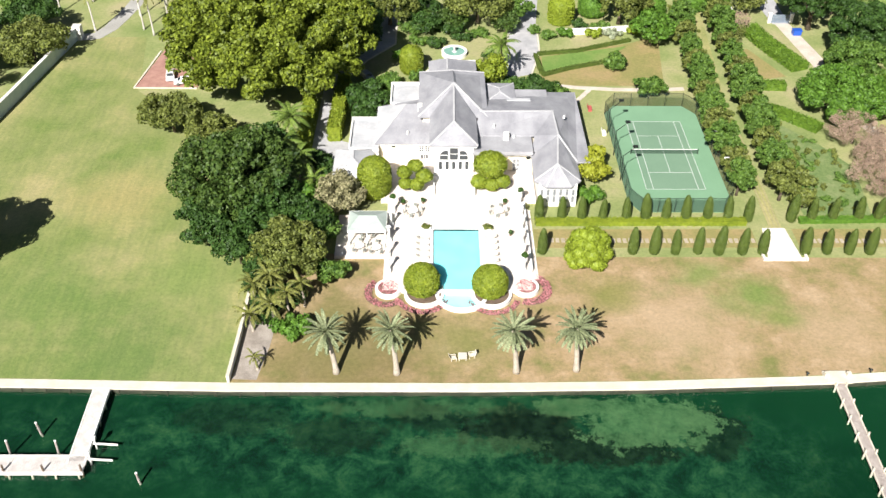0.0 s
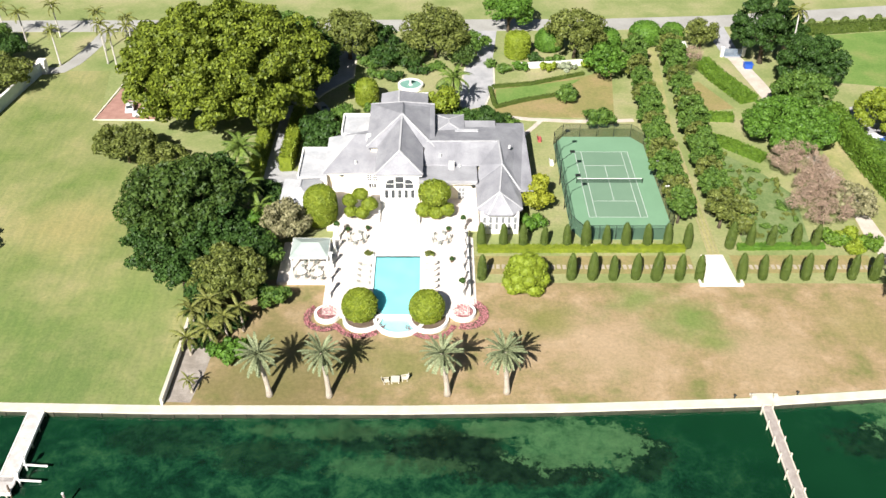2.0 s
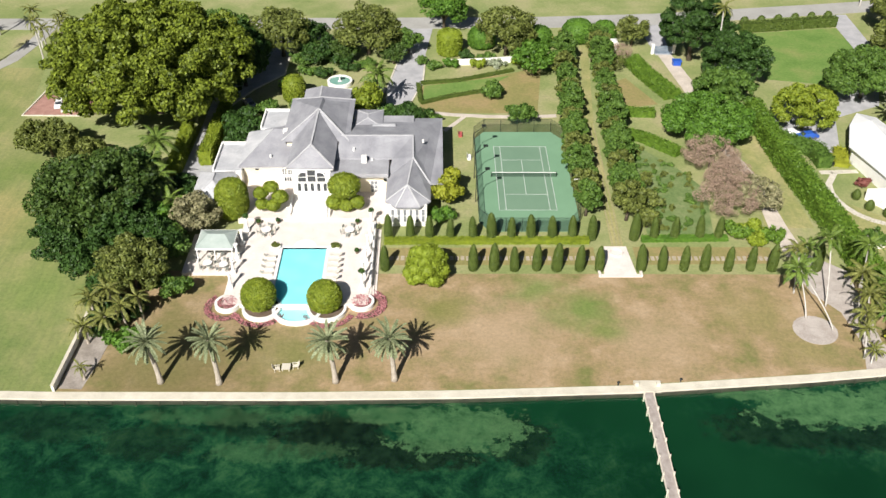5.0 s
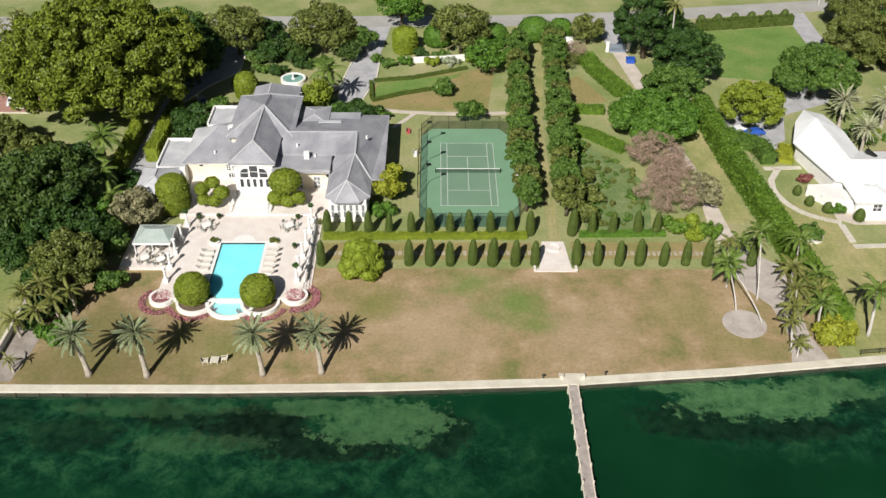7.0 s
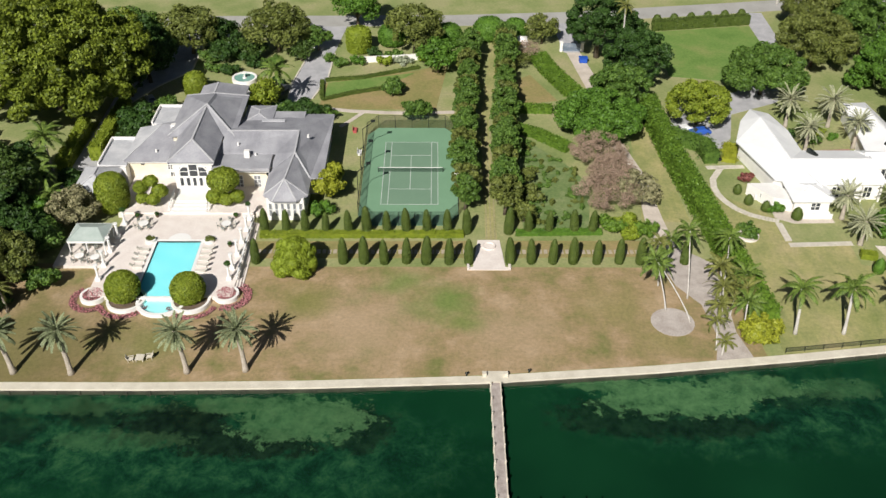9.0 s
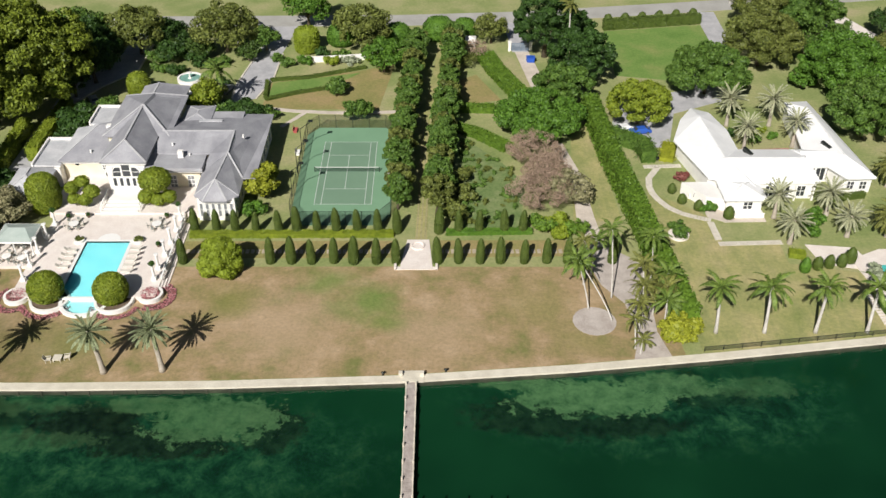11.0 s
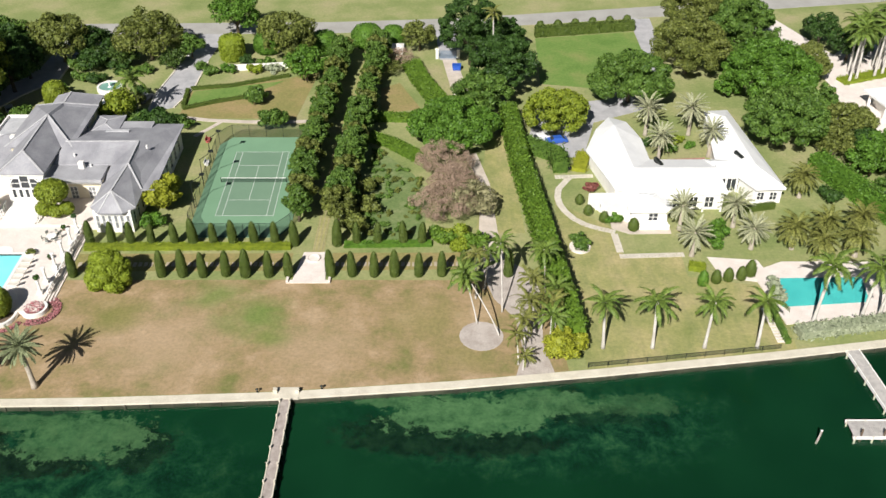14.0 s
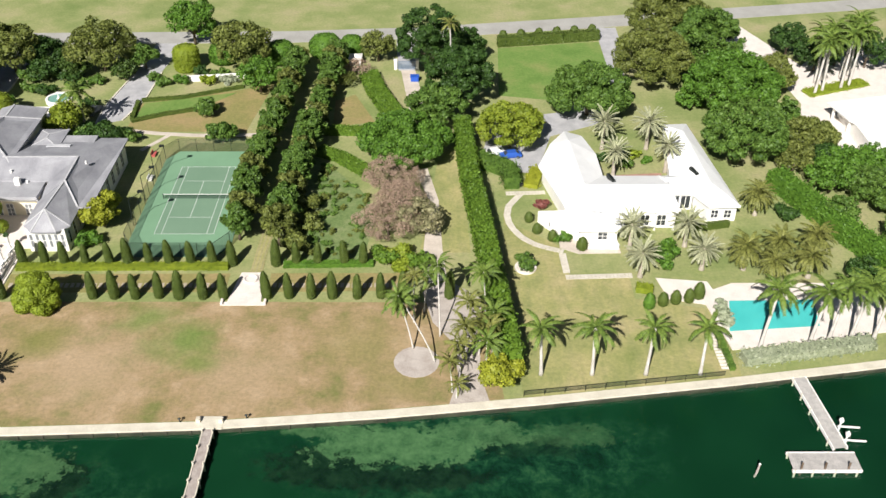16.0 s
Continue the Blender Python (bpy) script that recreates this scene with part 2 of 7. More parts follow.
CREAM = surface("cream_stucco", (0.78, 0.70, 0.52), (0.84, 0.77, 0.62), 0.5, 0.8, 5, 0.08)
SLATE = surface("grey_roof_tile", (0.29, 0.29, 0.315), (0.41, 0.41, 0.435), 0.35, 0.7, 5, 0.25, bump=0.2, stretch=(1, 0.6, 1))
ROOF_WHITE = surface("white_roof_tile", (0.82, 0.82, 0.81), (0.88, 0.88, 0.87), 0.4, 0.6, 5, 0.05, bump=0.15)
RIDGE = surface("pale_ridge_tile", (0.46, 0.46, 0.47), (0.56, 0.56, 0.57), 0.8, 0.7, 5, 0.15)
GREY_ROOF = surface("grey_roof_membrane", (0.33, 0.33, 0.35), (0.44, 0.44, 0.46), 0.3, 0.7, 3, 0.2)
# pale grey of the flat roofs; also serves as painted glare on left slopes
PALE_ROOF = surface("pale_roof_and_glare", (0.45, 0.46, 0.48), (0.62, 0.62, 0.63), 0.3, 0.7, 3, 0.2)
GLASS = plain("window_glass", (0.045, 0.05, 0.055), 0.08)
# the sky's reflection in these panes is put into a paler colour
PALE_GLASS = plain("glass_with_painted_sky", (0.22, 0.23, 0.24), 0.12)
TRIM = plain("white_paint", (0.82, 0.81, 0.78), 0.5)
DARK_METAL = plain("dark_metal", (0.02, 0.025, 0.022), 0.5, 0.3)
COURT_IN = surface("court_inner", (0.155, 0.262, 0.172), (0.175, 0.285, 0.19), 0.15, 0.85, 5, 0.12)
COURT_OUT = surface("court_outer", (0.170, 0.315, 0.190), (0.19, 0.345, 0.21), 0.15, 0.85, 5, 0.12)
ASPHALT = surface("pale_asphalt", (0.36, 0.35, 0.32), (0.44, 0.43, 0.40), 0.15, 0.9, 3, 0.2)
DRIVE = surface("grey_pavers", (0.38, 0.38, 0.39), (0.50, 0.49, 0.50), 0.4, 0.85, 4, 0.2)
GRAVEL = surface("pale_gravel", (0.46, 0.40, 0.355), (0.58, 0.52, 0.47), 0.5, 0.95, 6, 0.35)
SAND = surface("sand_path", (0.55, 0.48, 0.40), (0.68, 0.60, 0.52), 0.4, 0.95, 5, 0.25)
BRICK_RED = surface("red_paving", (0.36, 0.19, 0.15), (0.46, 0.26, 0.21), 0.6, 0.9, 5, 0.25)
MULCH = surface("mulch", (0.13, 0.09, 0.06), (0.22, 0.16, 0.11), 0.5, 0.95, 5, 0.4)
GREY_WOOD = surface("greyed_planks", (0.42, 0.40, 0.38), (0.56, 0.53, 0.50), 1.0, 0.85, 6, 0.25)
COURT_PAINT = surface("worn_court_paint", (0.50, 0.56, 0.50), (0.66, 0.70, 0.65), 1.5, 0.8, 6, 0.2)
PALE_WOOD = surface("bleached_planks", (0.56, 0.52, 0.49), (0.70, 0.66, 0.63), 1.0, 0.85, 6, 0.2)
WOOD = surface("weathered_planks", (0.36, 0.31, 0.28), (0.50, 0.44, 0.40), 1.0, 0.85, 6, 0.3)
BARK = surface("bark", (0.10, 0.075, 0.05), (0.18, 0.14, 0.10), 0.8, 0.95, 8, 0.4)
PALM_BARK = surface("grey_palm_trunk", (0.38, 0.33, 0.26), (0.52, 0.46, 0.38), 0.8, 0.9, 6, 0.35)
PALE_BARK = surface("pale_palm_trunk", (0.50, 0.47, 0.42), (0.66, 0.63, 0.58), 0.8, 0.9, 6, 0.3)
PINK_FLOWER = leaf_material("pink_flowers", (0.32, 0.10, 0.11), (0.56, 0.27, 0.28), 0.1)
L_FICUS = leaf_material("leaf_ficus", (0.035, 0.062, 0.008), (0.29, 0.355, 0.036))
L_DARK = leaf_material("leaf_dark", (0.012, 0.036, 0.008), (0.074, 0.150, 0.026))
L_OAK = leaf_material("leaf_oak", (0.016, 0.042, 0.008), (0.105, 0.170, 0.030))
L_MID = leaf_material("leaf_mid", (0.030, 0.076, 0.012), (0.165, 0.275, 0.046))
L_OLIVE = leaf_material("leaf_olive", (0.036, 0.056, 0.010), (0.25, 0.285, 0.065))
L_BRIGHT = leaf_material("leaf_bright", (0.034, 0.092, 0.010), (0.155, 0.30, 0.036))
L_LIME = leaf_material("leaf_lime", (0.13, 0.18, 0.012), (0.32, 0.40, 0.04))
L_TOPIARY = leaf_material("leaf_topiary", (0.095, 0.145, 0.012), (0.31, 0.37, 0.036))
L_CYPRESS = leaf_material("leaf_cypress", (0.050, 0.085, 0.014), (0.13, 0.175, 0.035))
L_HEDGE = leaf_material("leaf_hedge", (0.045, 0.10, 0.010), (0.18, 0.30, 0.034))
L_GOLD = leaf_material("leaf_gold", (0.17, 0.20, 0.015), (0.42, 0.44, 0.045))
L_PALE = leaf_material("leaf_pale_blossom", (0.09, 0.10, 0.035), (0.46, 0.42, 0.24))
L_TWIG = leaf_material("leaf_dry_twigs", (0.20, 0.14, 0.095), (0.54, 0.40, 0.30), 0.1)
L_DATE = leaf_material("leaf_date_palm", (0.08, 0.105, 0.045), (0.38, 0.42, 0.235), 0.1)
L_DATE_PALE = leaf_material("leaf_pale_date_palm", (0.15, 0.17, 0.09), (0.56, 0.56, 0.36), 0.1)
L_COCO = leaf_material("leaf_coconut_palm", (0.03, 0.07, 0.012), (0.24, 0.33, 0.06), 0.12)
L_FROND_OLIVE = leaf_material("leaf_olive_palm", (0.045, 0.06, 0.012), (0.32, 0.33, 0.085), 0.15)
L_SILVER = leaf_material("leaf_silver", (0.17, 0.21, 0.12), (0.44, 0.47, 0.33), 0.1)


# ---------------------------------------------------------------- building blocks
def mesh_data(name, verts, faces, mat, smooth=False):
    me = bpy.data.meshes.new(name)
    me.from_pydata([tuple(map(float, v)) for v in verts], [], faces)
    me.materials.append(mat)
    if smooth:
        me.polygons.foreach_set("use_smooth", [True] * len(me.polygons))
    me.update()
    return me


def quads_data(name, v, mat):
    """Mesh of loose quads from an array (n, 4, 3)."""
    n = len(v)
    me = bpy.data.meshes.new(name)
    me.vertices.add(n * 4)
    me.vertices.foreach_set("co", np.ascontiguousarray(v, dtype=np.float32).ravel())
    me.loops.add(n * 4)
    me.loops.foreach_set("vertex_index", np.arange(n * 4, dtype=np.int32))
    me.polygons.add(n)
    me.polygons.foreach_set("loop_start", np.arange(0, n * 4, 4, dtype=np.int32))
    me.materials.append(mat)
    me.update(calc_edges=True)
    return me


def thing(name, at, label, category, group="", kind=""):
    ob = new(name)
    ob.empty_display_size = 0.3
    ob.location = at
    return tagged(ob, label, category, group, kind)


def piece(name, data, parent=None, label="", at=None):
    """Links mesh data as one object; data is in the parent's space."""
    ob = new(name, data)
    if parent:
        ob.parent = parent
    if at is not None:
        ob.matrix_basis = at
    if label:
        ob["label"] = label
    return ob


def structure(name, data, label, category):
    return tagged(new(name, data), label, category, "", "structure")


def box_vf(x0, x1, y0, y1, z0, z1):
    v = [(x, y, z) for z in (z0, z1) for y in (y0, y1) for x in (x0, x1)]
    f = [(0, 2, 3, 1), (4, 5, 7, 6), (0, 1, 5, 4), (2, 6, 7, 3), (0, 4, 6, 2), (1, 3, 7, 5)]
    return v, f


def join_vf(*vfs):
    v, f = [], []
    for a, b in vfs:
        n = len(v)
        v += list(a)
        f += [tuple(i + n for i in q) for q in b]
    return v, f


def box(name, x0, x1, y0, y1, z0, z1, mat):
    return mesh_data(name, *box_vf(x0, x1, y0, y1, z0, z1), mat)


def prism_vf(pts, z0, z1):
    n = len(pts)
    v = [(x, y, z0) for x, y in pts] + [(x, y, z1) for x, y in pts]
    f = [tuple(range(n - 1, -1, -1)), tuple(range(n, 2 * n))]
    f += [(i, (i + 1) % n, n + (i + 1) % n, n + i) for i in range(n)]
    return v, f


def prism(name, pts, z0, z1, mat):
    return mesh_data(name, *prism_vf(pts, z0, z1), mat)


def beam_vf(a, b, w, h=None):
    """A square bar from a to b."""
    a, b = Vector(a), Vector(b)
    d = (b - a).normalized()
    side = d.cross(Vector((0, 0, 1)))
    side = side.normalized() if side.length > 1e-4 else Vector((1, 0, 0))
    up = side.cross(d).normalized()
    h = h or w
    v = []
    for p in (a, b):
        for s, u in ((-1, -1), (1, -1), (1, 1), (-1, 1)):
            v.append(tuple(p + side * (s * w / 2) + up * (u * h / 2)))
    return v, [(3, 2, 1, 0), (4, 5, 6, 7), (0, 1, 5, 4), (1, 2, 6, 5), (2, 3, 7, 6), (3, 0, 4, 7)]


def tube_vf(path, radii, sides=8):
    v, f = [], []
    for k, (p, r) in enumerate(zip(path, radii)):
        for i in range(sides):
            a = 2 * math.pi * i / sides
            v.append((p[0] + r * math.cos(a), p[1] + r * math.sin(a), p[2]))
        if k:
            for i in range(sides):
                j = (i + 1) % sides
                f.append(((k - 1) * sides + i, (k - 1) * sides + j, k * sides + j, k * sides + i))
    f.append(tuple(range(sides - 1, -1, -1)))
    f.append(tuple(range((len(path) - 1) * sides, len(path) * sides)))
    return v, f


def lathe_vf(profile, sides=20):
    """A turned solid from (radius, height) pairs."""
    return tube_vf([(0, 0, z) for r, z in profile], [max(r, 0.001) for r, z in profile], sides)


def disc(cx, cy, r, n=24, a0=0.0, a1=2 * math.pi):
    full = abs(a1 - a0) > 6.28
    k = n if full else n + 1
    return [(cx + r * math.cos(a0 + (a1 - a0) * i / n), cy + r * math.sin(a0 + (a1 - a0) * i / n)) for i in range(k)]


def ribbon_vf(line, width, z0, z1):
    """A strip of even width along a line of (x, y)."""
    pts = [Vector((*p, 0)) for p in line]
    left, right = [], []
    for i, p in enumerate(pts):
        d = (pts[min(i + 1, len(pts) - 1)] - pts[max(i - 1, 0)]).normalized()
        s = Vector((-d.y, d.x, 0)) * width / 2
        left.append((p + s)[:2])
        right.append((p - s)[:2])
    vf = []
    for i in range(len(pts) - 1):
        vf.append(prism_vf([right[i], right[i + 1], left[i + 1], left[i]], z0, z1))
    return join_vf(*vf)


# ---------------------------------------------------------------- plants
def leaf_quads(rng, pos, nor, size, spread=0.8, slim=0.6):
    n = len(pos)
    nn = nor + rng.normal(0, spread, (n, 3))
    nn /= np.linalg.norm(nn, axis=1, keepdims=True) + 1e-9
    t = rng.normal(0, 1, (n, 3))
    t -= nn * np.sum(t * nn, axis=1, keepdims=True)
    t /= np.linalg.norm(t, axis=1, keepdims=True) + 1e-9
    b = np.cross(nn, t)
    s = (size * rng.uniform(0.6, 1.35, n))[:, None]
    droop = nn * s * 0.18
    return np.stack([pos - t * s - droop, pos + b * s * slim, pos + t * s - droop, pos - b * s * slim], axis=1)


def sphere_dirs(rng, n, low=-1.0):
    z = rng.uniform(low, 1, n)
    a = rng.uniform(0, 2 * math.pi, n)
    r = np.sqrt(np.maximum(0, 1 - z * z))
    return np.stack([r * np.cos(a), r * np.sin(a), z], axis=1)


def core_quads(blobs, shrink, seg=8, rings=5):
    out = []
    for c, r in blobs:
        r = np.asarray(r) * shrink
        g = [[c + r * np.array([math.sin(math.pi * i / rings) * math.cos(2 * math.pi * j / seg), math.sin(math.pi * i / rings) * math.sin(2 * math.pi * j / seg), math.cos(math.pi * i / rings)]) for j in range(seg)] for i in range(rings + 1)]
        for i in range(rings):
            for j in range(seg):
                out.append([g[i][j], g[i + 1][j], g[i + 1][(j + 1) % seg], g[i][(j + 1) % seg]])
    return np.array(out)


def crown_data(name, rng, blobs, count, size, mat, low=-0.75, spread=0.75, shrink=0.72, slim=0.6):
    """A crown: leaves scattered over many overlapping lumps, round a leafy inside."""
    cs = np.array([c for c, r in blobs], dtype=float)
    rs = np.array([np.ones(3) * r if np.isscalar(r) else r for c, r in blobs], dtype=float)
    w = rs.mean(axis=1) ** 2
    pick = rng.choice(len(blobs), count, p=w / w.sum())
    d = sphere_dirs(rng, count, low)
    depth = rng.uniform(0.80, 1.06, count)[:, None]
    pos = cs[pick] + d * rs[pick] * depth
    keep = np.ones(count, bool)
    for i in range(len(blobs)):
        q = np.linalg.norm((pos - cs[i]) / rs[i], axis=1)
        keep &= (q > 0.78) | (pick == i)
    pos, d = pos[keep], d[keep]
    v = leaf_quads(rng, pos, d, size, spread, slim)
    return quads_data(name, np.concatenate([core_quads(list(zip(cs, rs)), shrink), v]), mat)


def crown_blobs(rng, rx, ry, rz, zc, lumps, lump_size, even=False, inner=0.66):
    """Lumps spread over a dome."""
    blobs = [(np.array([0, 0, zc]), np.array([rx, ry, rz]) * inner)]
    for i in range(lumps):
        d = sphere_dirs(rng, 1, -0.45)[0]
        r = lump_size * (rng.uniform(0.75, 1.1) if even else rng.uniform(0.5, 1.35))
        k = rng.uniform(0.9, 1.0) if even else rng.uniform(0.8, 1.1)
        c = np.array([d[0] * (rx - r * 0.6) * k, d[1] * (ry - r * 0.6) * k, zc + d[2] * (rz - r * 0.5) * k])
        blobs.append((c, np.array([r * rng.uniform(0.8, 1.25), r * rng.uniform(0.8, 1.25), r * 0.8])))
    return blobs


def trunk_data(name, rng, h, r, spread, limbs, mat):
    parts = [tube_vf([(0, 0, -0.1), (0.03 * h * rng.uniform(-1, 1), 0.03 * h * rng.uniform(-1, 1), h * 0.5), (0, 0, h)], [r * 1.5, r, r * 0.7], 8)]
    for i in range(limbs):
        a = 2 * math.pi * i / limbs + rng.uniform(-0.4, 0.4)
        x, y = spread * math.cos(a), spread * math.sin(a)
        parts.append(tube_vf([(0, 0, h * 0.55), (x * 0.4, y * 0.4, h * 0.95), (x, y, h * 1.5)], [r * 0.55, r * 0.4, r * 0.15], 6))
    return mesh_data(name, *join_vf(*parts), mat, True)


def tree(name, at, rx, top, mat, label, seed, ry=None, leaves=2500, size=0.55, lumps=16, lump=None, group="", bare=0.3, spread=0.7, shrink=0.55, slim=0.6, even=False, inner=0.5):
    """A broadleaf tree with trunk, limbs and a lumpy crown."""
    rng = np.random.default_rng(seed)
    ry = ry or rx
    ob = thing(name, (at[0], at[1], 0), label, "tree", group)
    bottom = top * bare
    rz = (top - bottom) / 2
    zc = bottom + rz
    piece("trunk", trunk_data("trunk", rng, bottom + rz * 0.6, max(0.12, top * 0.03), rx * 0.5, 5, BARK), ob)
    blobs = crown_blobs(rng, rx, ry, rz, zc, int(lumps * 2.6), (lump or min(rx, ry) * 0.36) * 0.66, even, inner)
    piece("crown", crown_data("crown", rng, blobs, int(leaves * 2.2), size * 0.68, mat, spread=spread, shrink=shrink, slim=slim), ob)
    return ob


def shrub(name, at, rx, ry, h, mat, label, seed, leaves=700, size=0.35, lumps=8, group="", category="shrub", spread=0.7, z=0.0, lump=None):
    rng = np.random.default_rng(seed)
    ob = thing(name, (at[0], at[1], z), label, category, group)
    piece("stem", mesh_data("stem", *tube_vf([(0, 0, -0.05), (0, 0, h * 0.5)], [0.12, 0.07], 6), BARK), ob)
    blobs = crown_blobs(rng, rx, ry, h * 0.5, h * 0.52, lumps, lump or min(rx, ry) * 0.4)
    piece("foliage", crown_data("foliage", rng, blobs, leaves, size, mat, low=-0.9, spread=spread), ob)
    return ob


def hedge(name, line, width, h, mat, label, seed, density=14, size=0.28, group="", wobble=0.12):
    """A clipped hedge along a line of (x, y): a solid inside under a skin of leaves."""
    rng = np.random.default_rng(seed)
    ob = thing(name, (*line[0], 0), label, "hedge", group)
    off = np.array([line[0][0], line[0][1], 0])
    pos, nor = [], []
    core = ribbon_vf([(x - off[0], y - off[1]) for x, y in line], width * 0.9, -0.02, h * 0.95)
    for (xa, ya), (xb, yb) in zip(line, line[1:]):
        L = math.hypot(xb - xa, yb - ya)
        d = np.array([(xb - xa) / L, (yb - ya) / L, 0])
        s = np.array([-d[1], d[0], 0])
        base = np.array([xa, ya, 0]) - off
        for area, kind in ((L * width, 0), (L * h, 1), (L * h, 2), (width * h, 3), (width * h, 4)):
            n = int(area * density * 1.8)
            u, w, z = rng.uniform(0, L, n), rng.uniform(-0.5, 0.5, n) * width, rng.uniform(0, 1, n) * h
            nv = {0: np.array([0, 0, 1.0]), 1: s, 2: -s, 3: d, 4: -d}[kind]
            if kind == 0:
                z = np.full(n, h)
            elif kind < 3:
                w = np.full(n, width / 2 * (1 if kind == 1 else -1))
            else:
                u = np.full(n, L if kind == 3 else 0.0)
            p = base + u[:, None] * d + w[:, None] * s + z[:, None] * np.array([0, 0, 1.0])
            p += nv * (rng.normal(0, wobble, n))[:, None]
            pos.append(p)
            nor.append(np.tile(nv, (n, 1)))
    v = leaf_quads(rng, np.concatenate(pos), np.concatenate(nor), size * 0.74, 0.5)
    piece("inner_growth", mesh_data("inner_growth", *core, mat), ob)
    piece("foliage", quads_data("foliage", v, mat), ob)
    return ob


def topiary_solid(name, at, profile, mat, label, seed, leaves, size, group="", z=0.0, category="topiary"):
    """A clipped turned shape: profile of (radius, height)."""
    rng = np.random.default_rng(seed)
    leaves, size = int(leaves * 1.9), size * 0.66
    ob = thing(name, (at[0], at[1], z), label, category, group)
    piece("inner_growth", mesh_data("inner_growth", *lathe_vf([(r * 0.95, zz) for r, zz in profile], 16), mat, True), ob)
    seg = [(profile[i], profile[i + 1]) for i in range(len(profile) - 1)]
    w = np.array([(a[0] + b[0]) * math.hypot(b[0] - a[0], b[1] - a[1]) for a, b in seg])
    pick = rng.choice(len(seg), leaves, p=w / w.sum())
    t, ang = rng.uniform(0, 1, leaves), rng.uniform(0, 2 * math.pi, leaves)
    pa, pb = np.array([s[0] for s in seg])[pick], np.array([s[1] for s in seg])[pick]
    rr = pa + (pb - pa) * t[:, None]
    dr, dz = (pb - pa)[:, 0], (pb - pa)[:, 1]
    ln = np.hypot(dr, dz) + 1e-9
    nr, nz = dz / ln, -dr / ln
    pos = np.stack([rr[:, 0] * np.cos(ang), rr[:, 0] * np.sin(ang), rr[:, 1]], axis=1)
    nor = np.stack([nr * np.cos(ang), nr * np.sin(ang), nz], axis=1)
    pos += nor * rng.normal(0, size * 0.35, leaves)[:, None]
    piece("foliage", quads_data("foliage", leaf_quads(rng, pos, nor, size, 0.6), mat), ob)
    return ob


def frond_data(name, length, up, droop, leaflet, pairs, mat, seed, hang=0.35, thick=0.05, wide=1.0):
    """One palm frond along +x: a curved midrib with two rows of leaflets."""
    rng = np.random.default_rng(seed)
    quads = []

    def rib(s):
        return np.array([length * s * (1 - 0.12 * s * s), 0, length * (up * s - droop * s * s)])
    for i in range(8):
        a, b = rib(i / 8), rib((i + 1) / 8)
        w = thick * (1 - i / 9)
        for e in (np.array([0, 1.0, 0.0]), np.array([0, 0.0, 1.0])):
            quads.append([a - e * w, b - e * w, b + e * w, a + e * w])
    for i in range(pairs):
        s = 0.12 + 0.88 * (i + rng.uniform(0, 0.6)) / pairs
        p = rib(min(s, 1))
        t = rib(min(s + 0.03, 1.02)) - rib(min(s, 1) - 0.01)
        t = t / np.linalg.norm(t)
        ln = leaflet * (0.45 + 1.1 * math.sin(math.pi * min(0.96, 0.12 + 0.8 * s))) * rng.uniform(0.85, 1.1)
        for side in (-1, 1):
            d = np.array([t[0] * 0.75, side * 0.85, t[2] * 0.6 - hang * rng.uniform(0.5, 1.4) + 0.15])
            d = d / np.linalg.norm(d)
            w = t * (0.035 + 0.035 * leaflet) * wide
            q = p + d * ln * 0.55 + np.array([0, 0, 0.03])
            e = p + d * ln + np.array([0, 0, -hang * ln * 0.25])
            quads.append([p - w, p + w, q + w, q - w])
            quads.append([q - w, q + w, e + w * 0.15, e - w * 0.15])
    return quads_data(name, np.array(quads), mat)


FRONDS = {
    "date": [frond_data("frond", 3.7, 0.14, 0.26, 0.28, 28, L_DATE, s, 0.12, 0.06, 1.2) for s in (1, 2, 3)],
    "coco": [frond_data("frond", 4.2, 0.50, 0.80, 0.46, 30, L_COCO, s, 0.5, 0.08, 1.35) for s in (4, 5, 6)],
    "silver": [frond_data("frond", 3.7, 0.14, 0.24, 0.24, 28, L_DATE_PALE, s, 0.12, 0.06, 1.2) for s in (10, 11, 12)],
    "olive": [frond_data("frond", 3.7, 0.5, 0.8, 0.40, 28, L_FROND_OLIVE, s, 0.5, 0.07, 1.3) for s in (7, 8, 9)],
}


def palm(name, base, crown, kind, label, seed, fronds=28, reach=1.0, trunk=0.28, bark=PALM_BARK, low=-35, high=75, group="palms", loose=14):
    """A palm from its foot to the middle of its head; every frond is a part."""
    rng = np.random.default_rng(seed)
    ob = thing(name, (base[0], base[1], 0), label, "palm tree", group)
    dx, dy, h = crown[0] - base[0], crown[1] - base[1], crown[2]
    path = [(0, 0, -0.1)] + [(dx * s ** 1.3, dy * s ** 1.3, h * s) for s in (0.06, 0.2, 0.4, 0.6, 0.8, 1.0)]
    radii = [trunk * k for k in (1.5, 1.25, 1.0, 0.92, 0.88, 0.85, 0.9)]
    piece("trunk", mesh_data("trunk", *tube_vf(path, radii, 10), bark, True), ob)
    for i in range(fronds):
        k = (i + 0.5) / fronds
        yaw = i * 137.5 + rng.uniform(-12, 12)
        tilt = high + (low - high) * k ** 0.8 + rng.uniform(-loose, loose)
        s = reach * rng.uniform(1.05 - loose * 0.02, 1.1)
        m = Matrix.Translation((dx, dy, h - 0.1)) @ Matrix.Rotation(radians(yaw), 4, "Z") @ Matrix.Rotation(radians(-tilt * 0.8), 4, "Y") @ Matrix.Rotation(radians(rng.uniform(-2.6, 2.6) * loose), 4, "X") @ Matrix.Diagonal((s, s, s, 1))
        piece("frond", FRONDS[kind][i % 3], ob, "", m)
    return ob


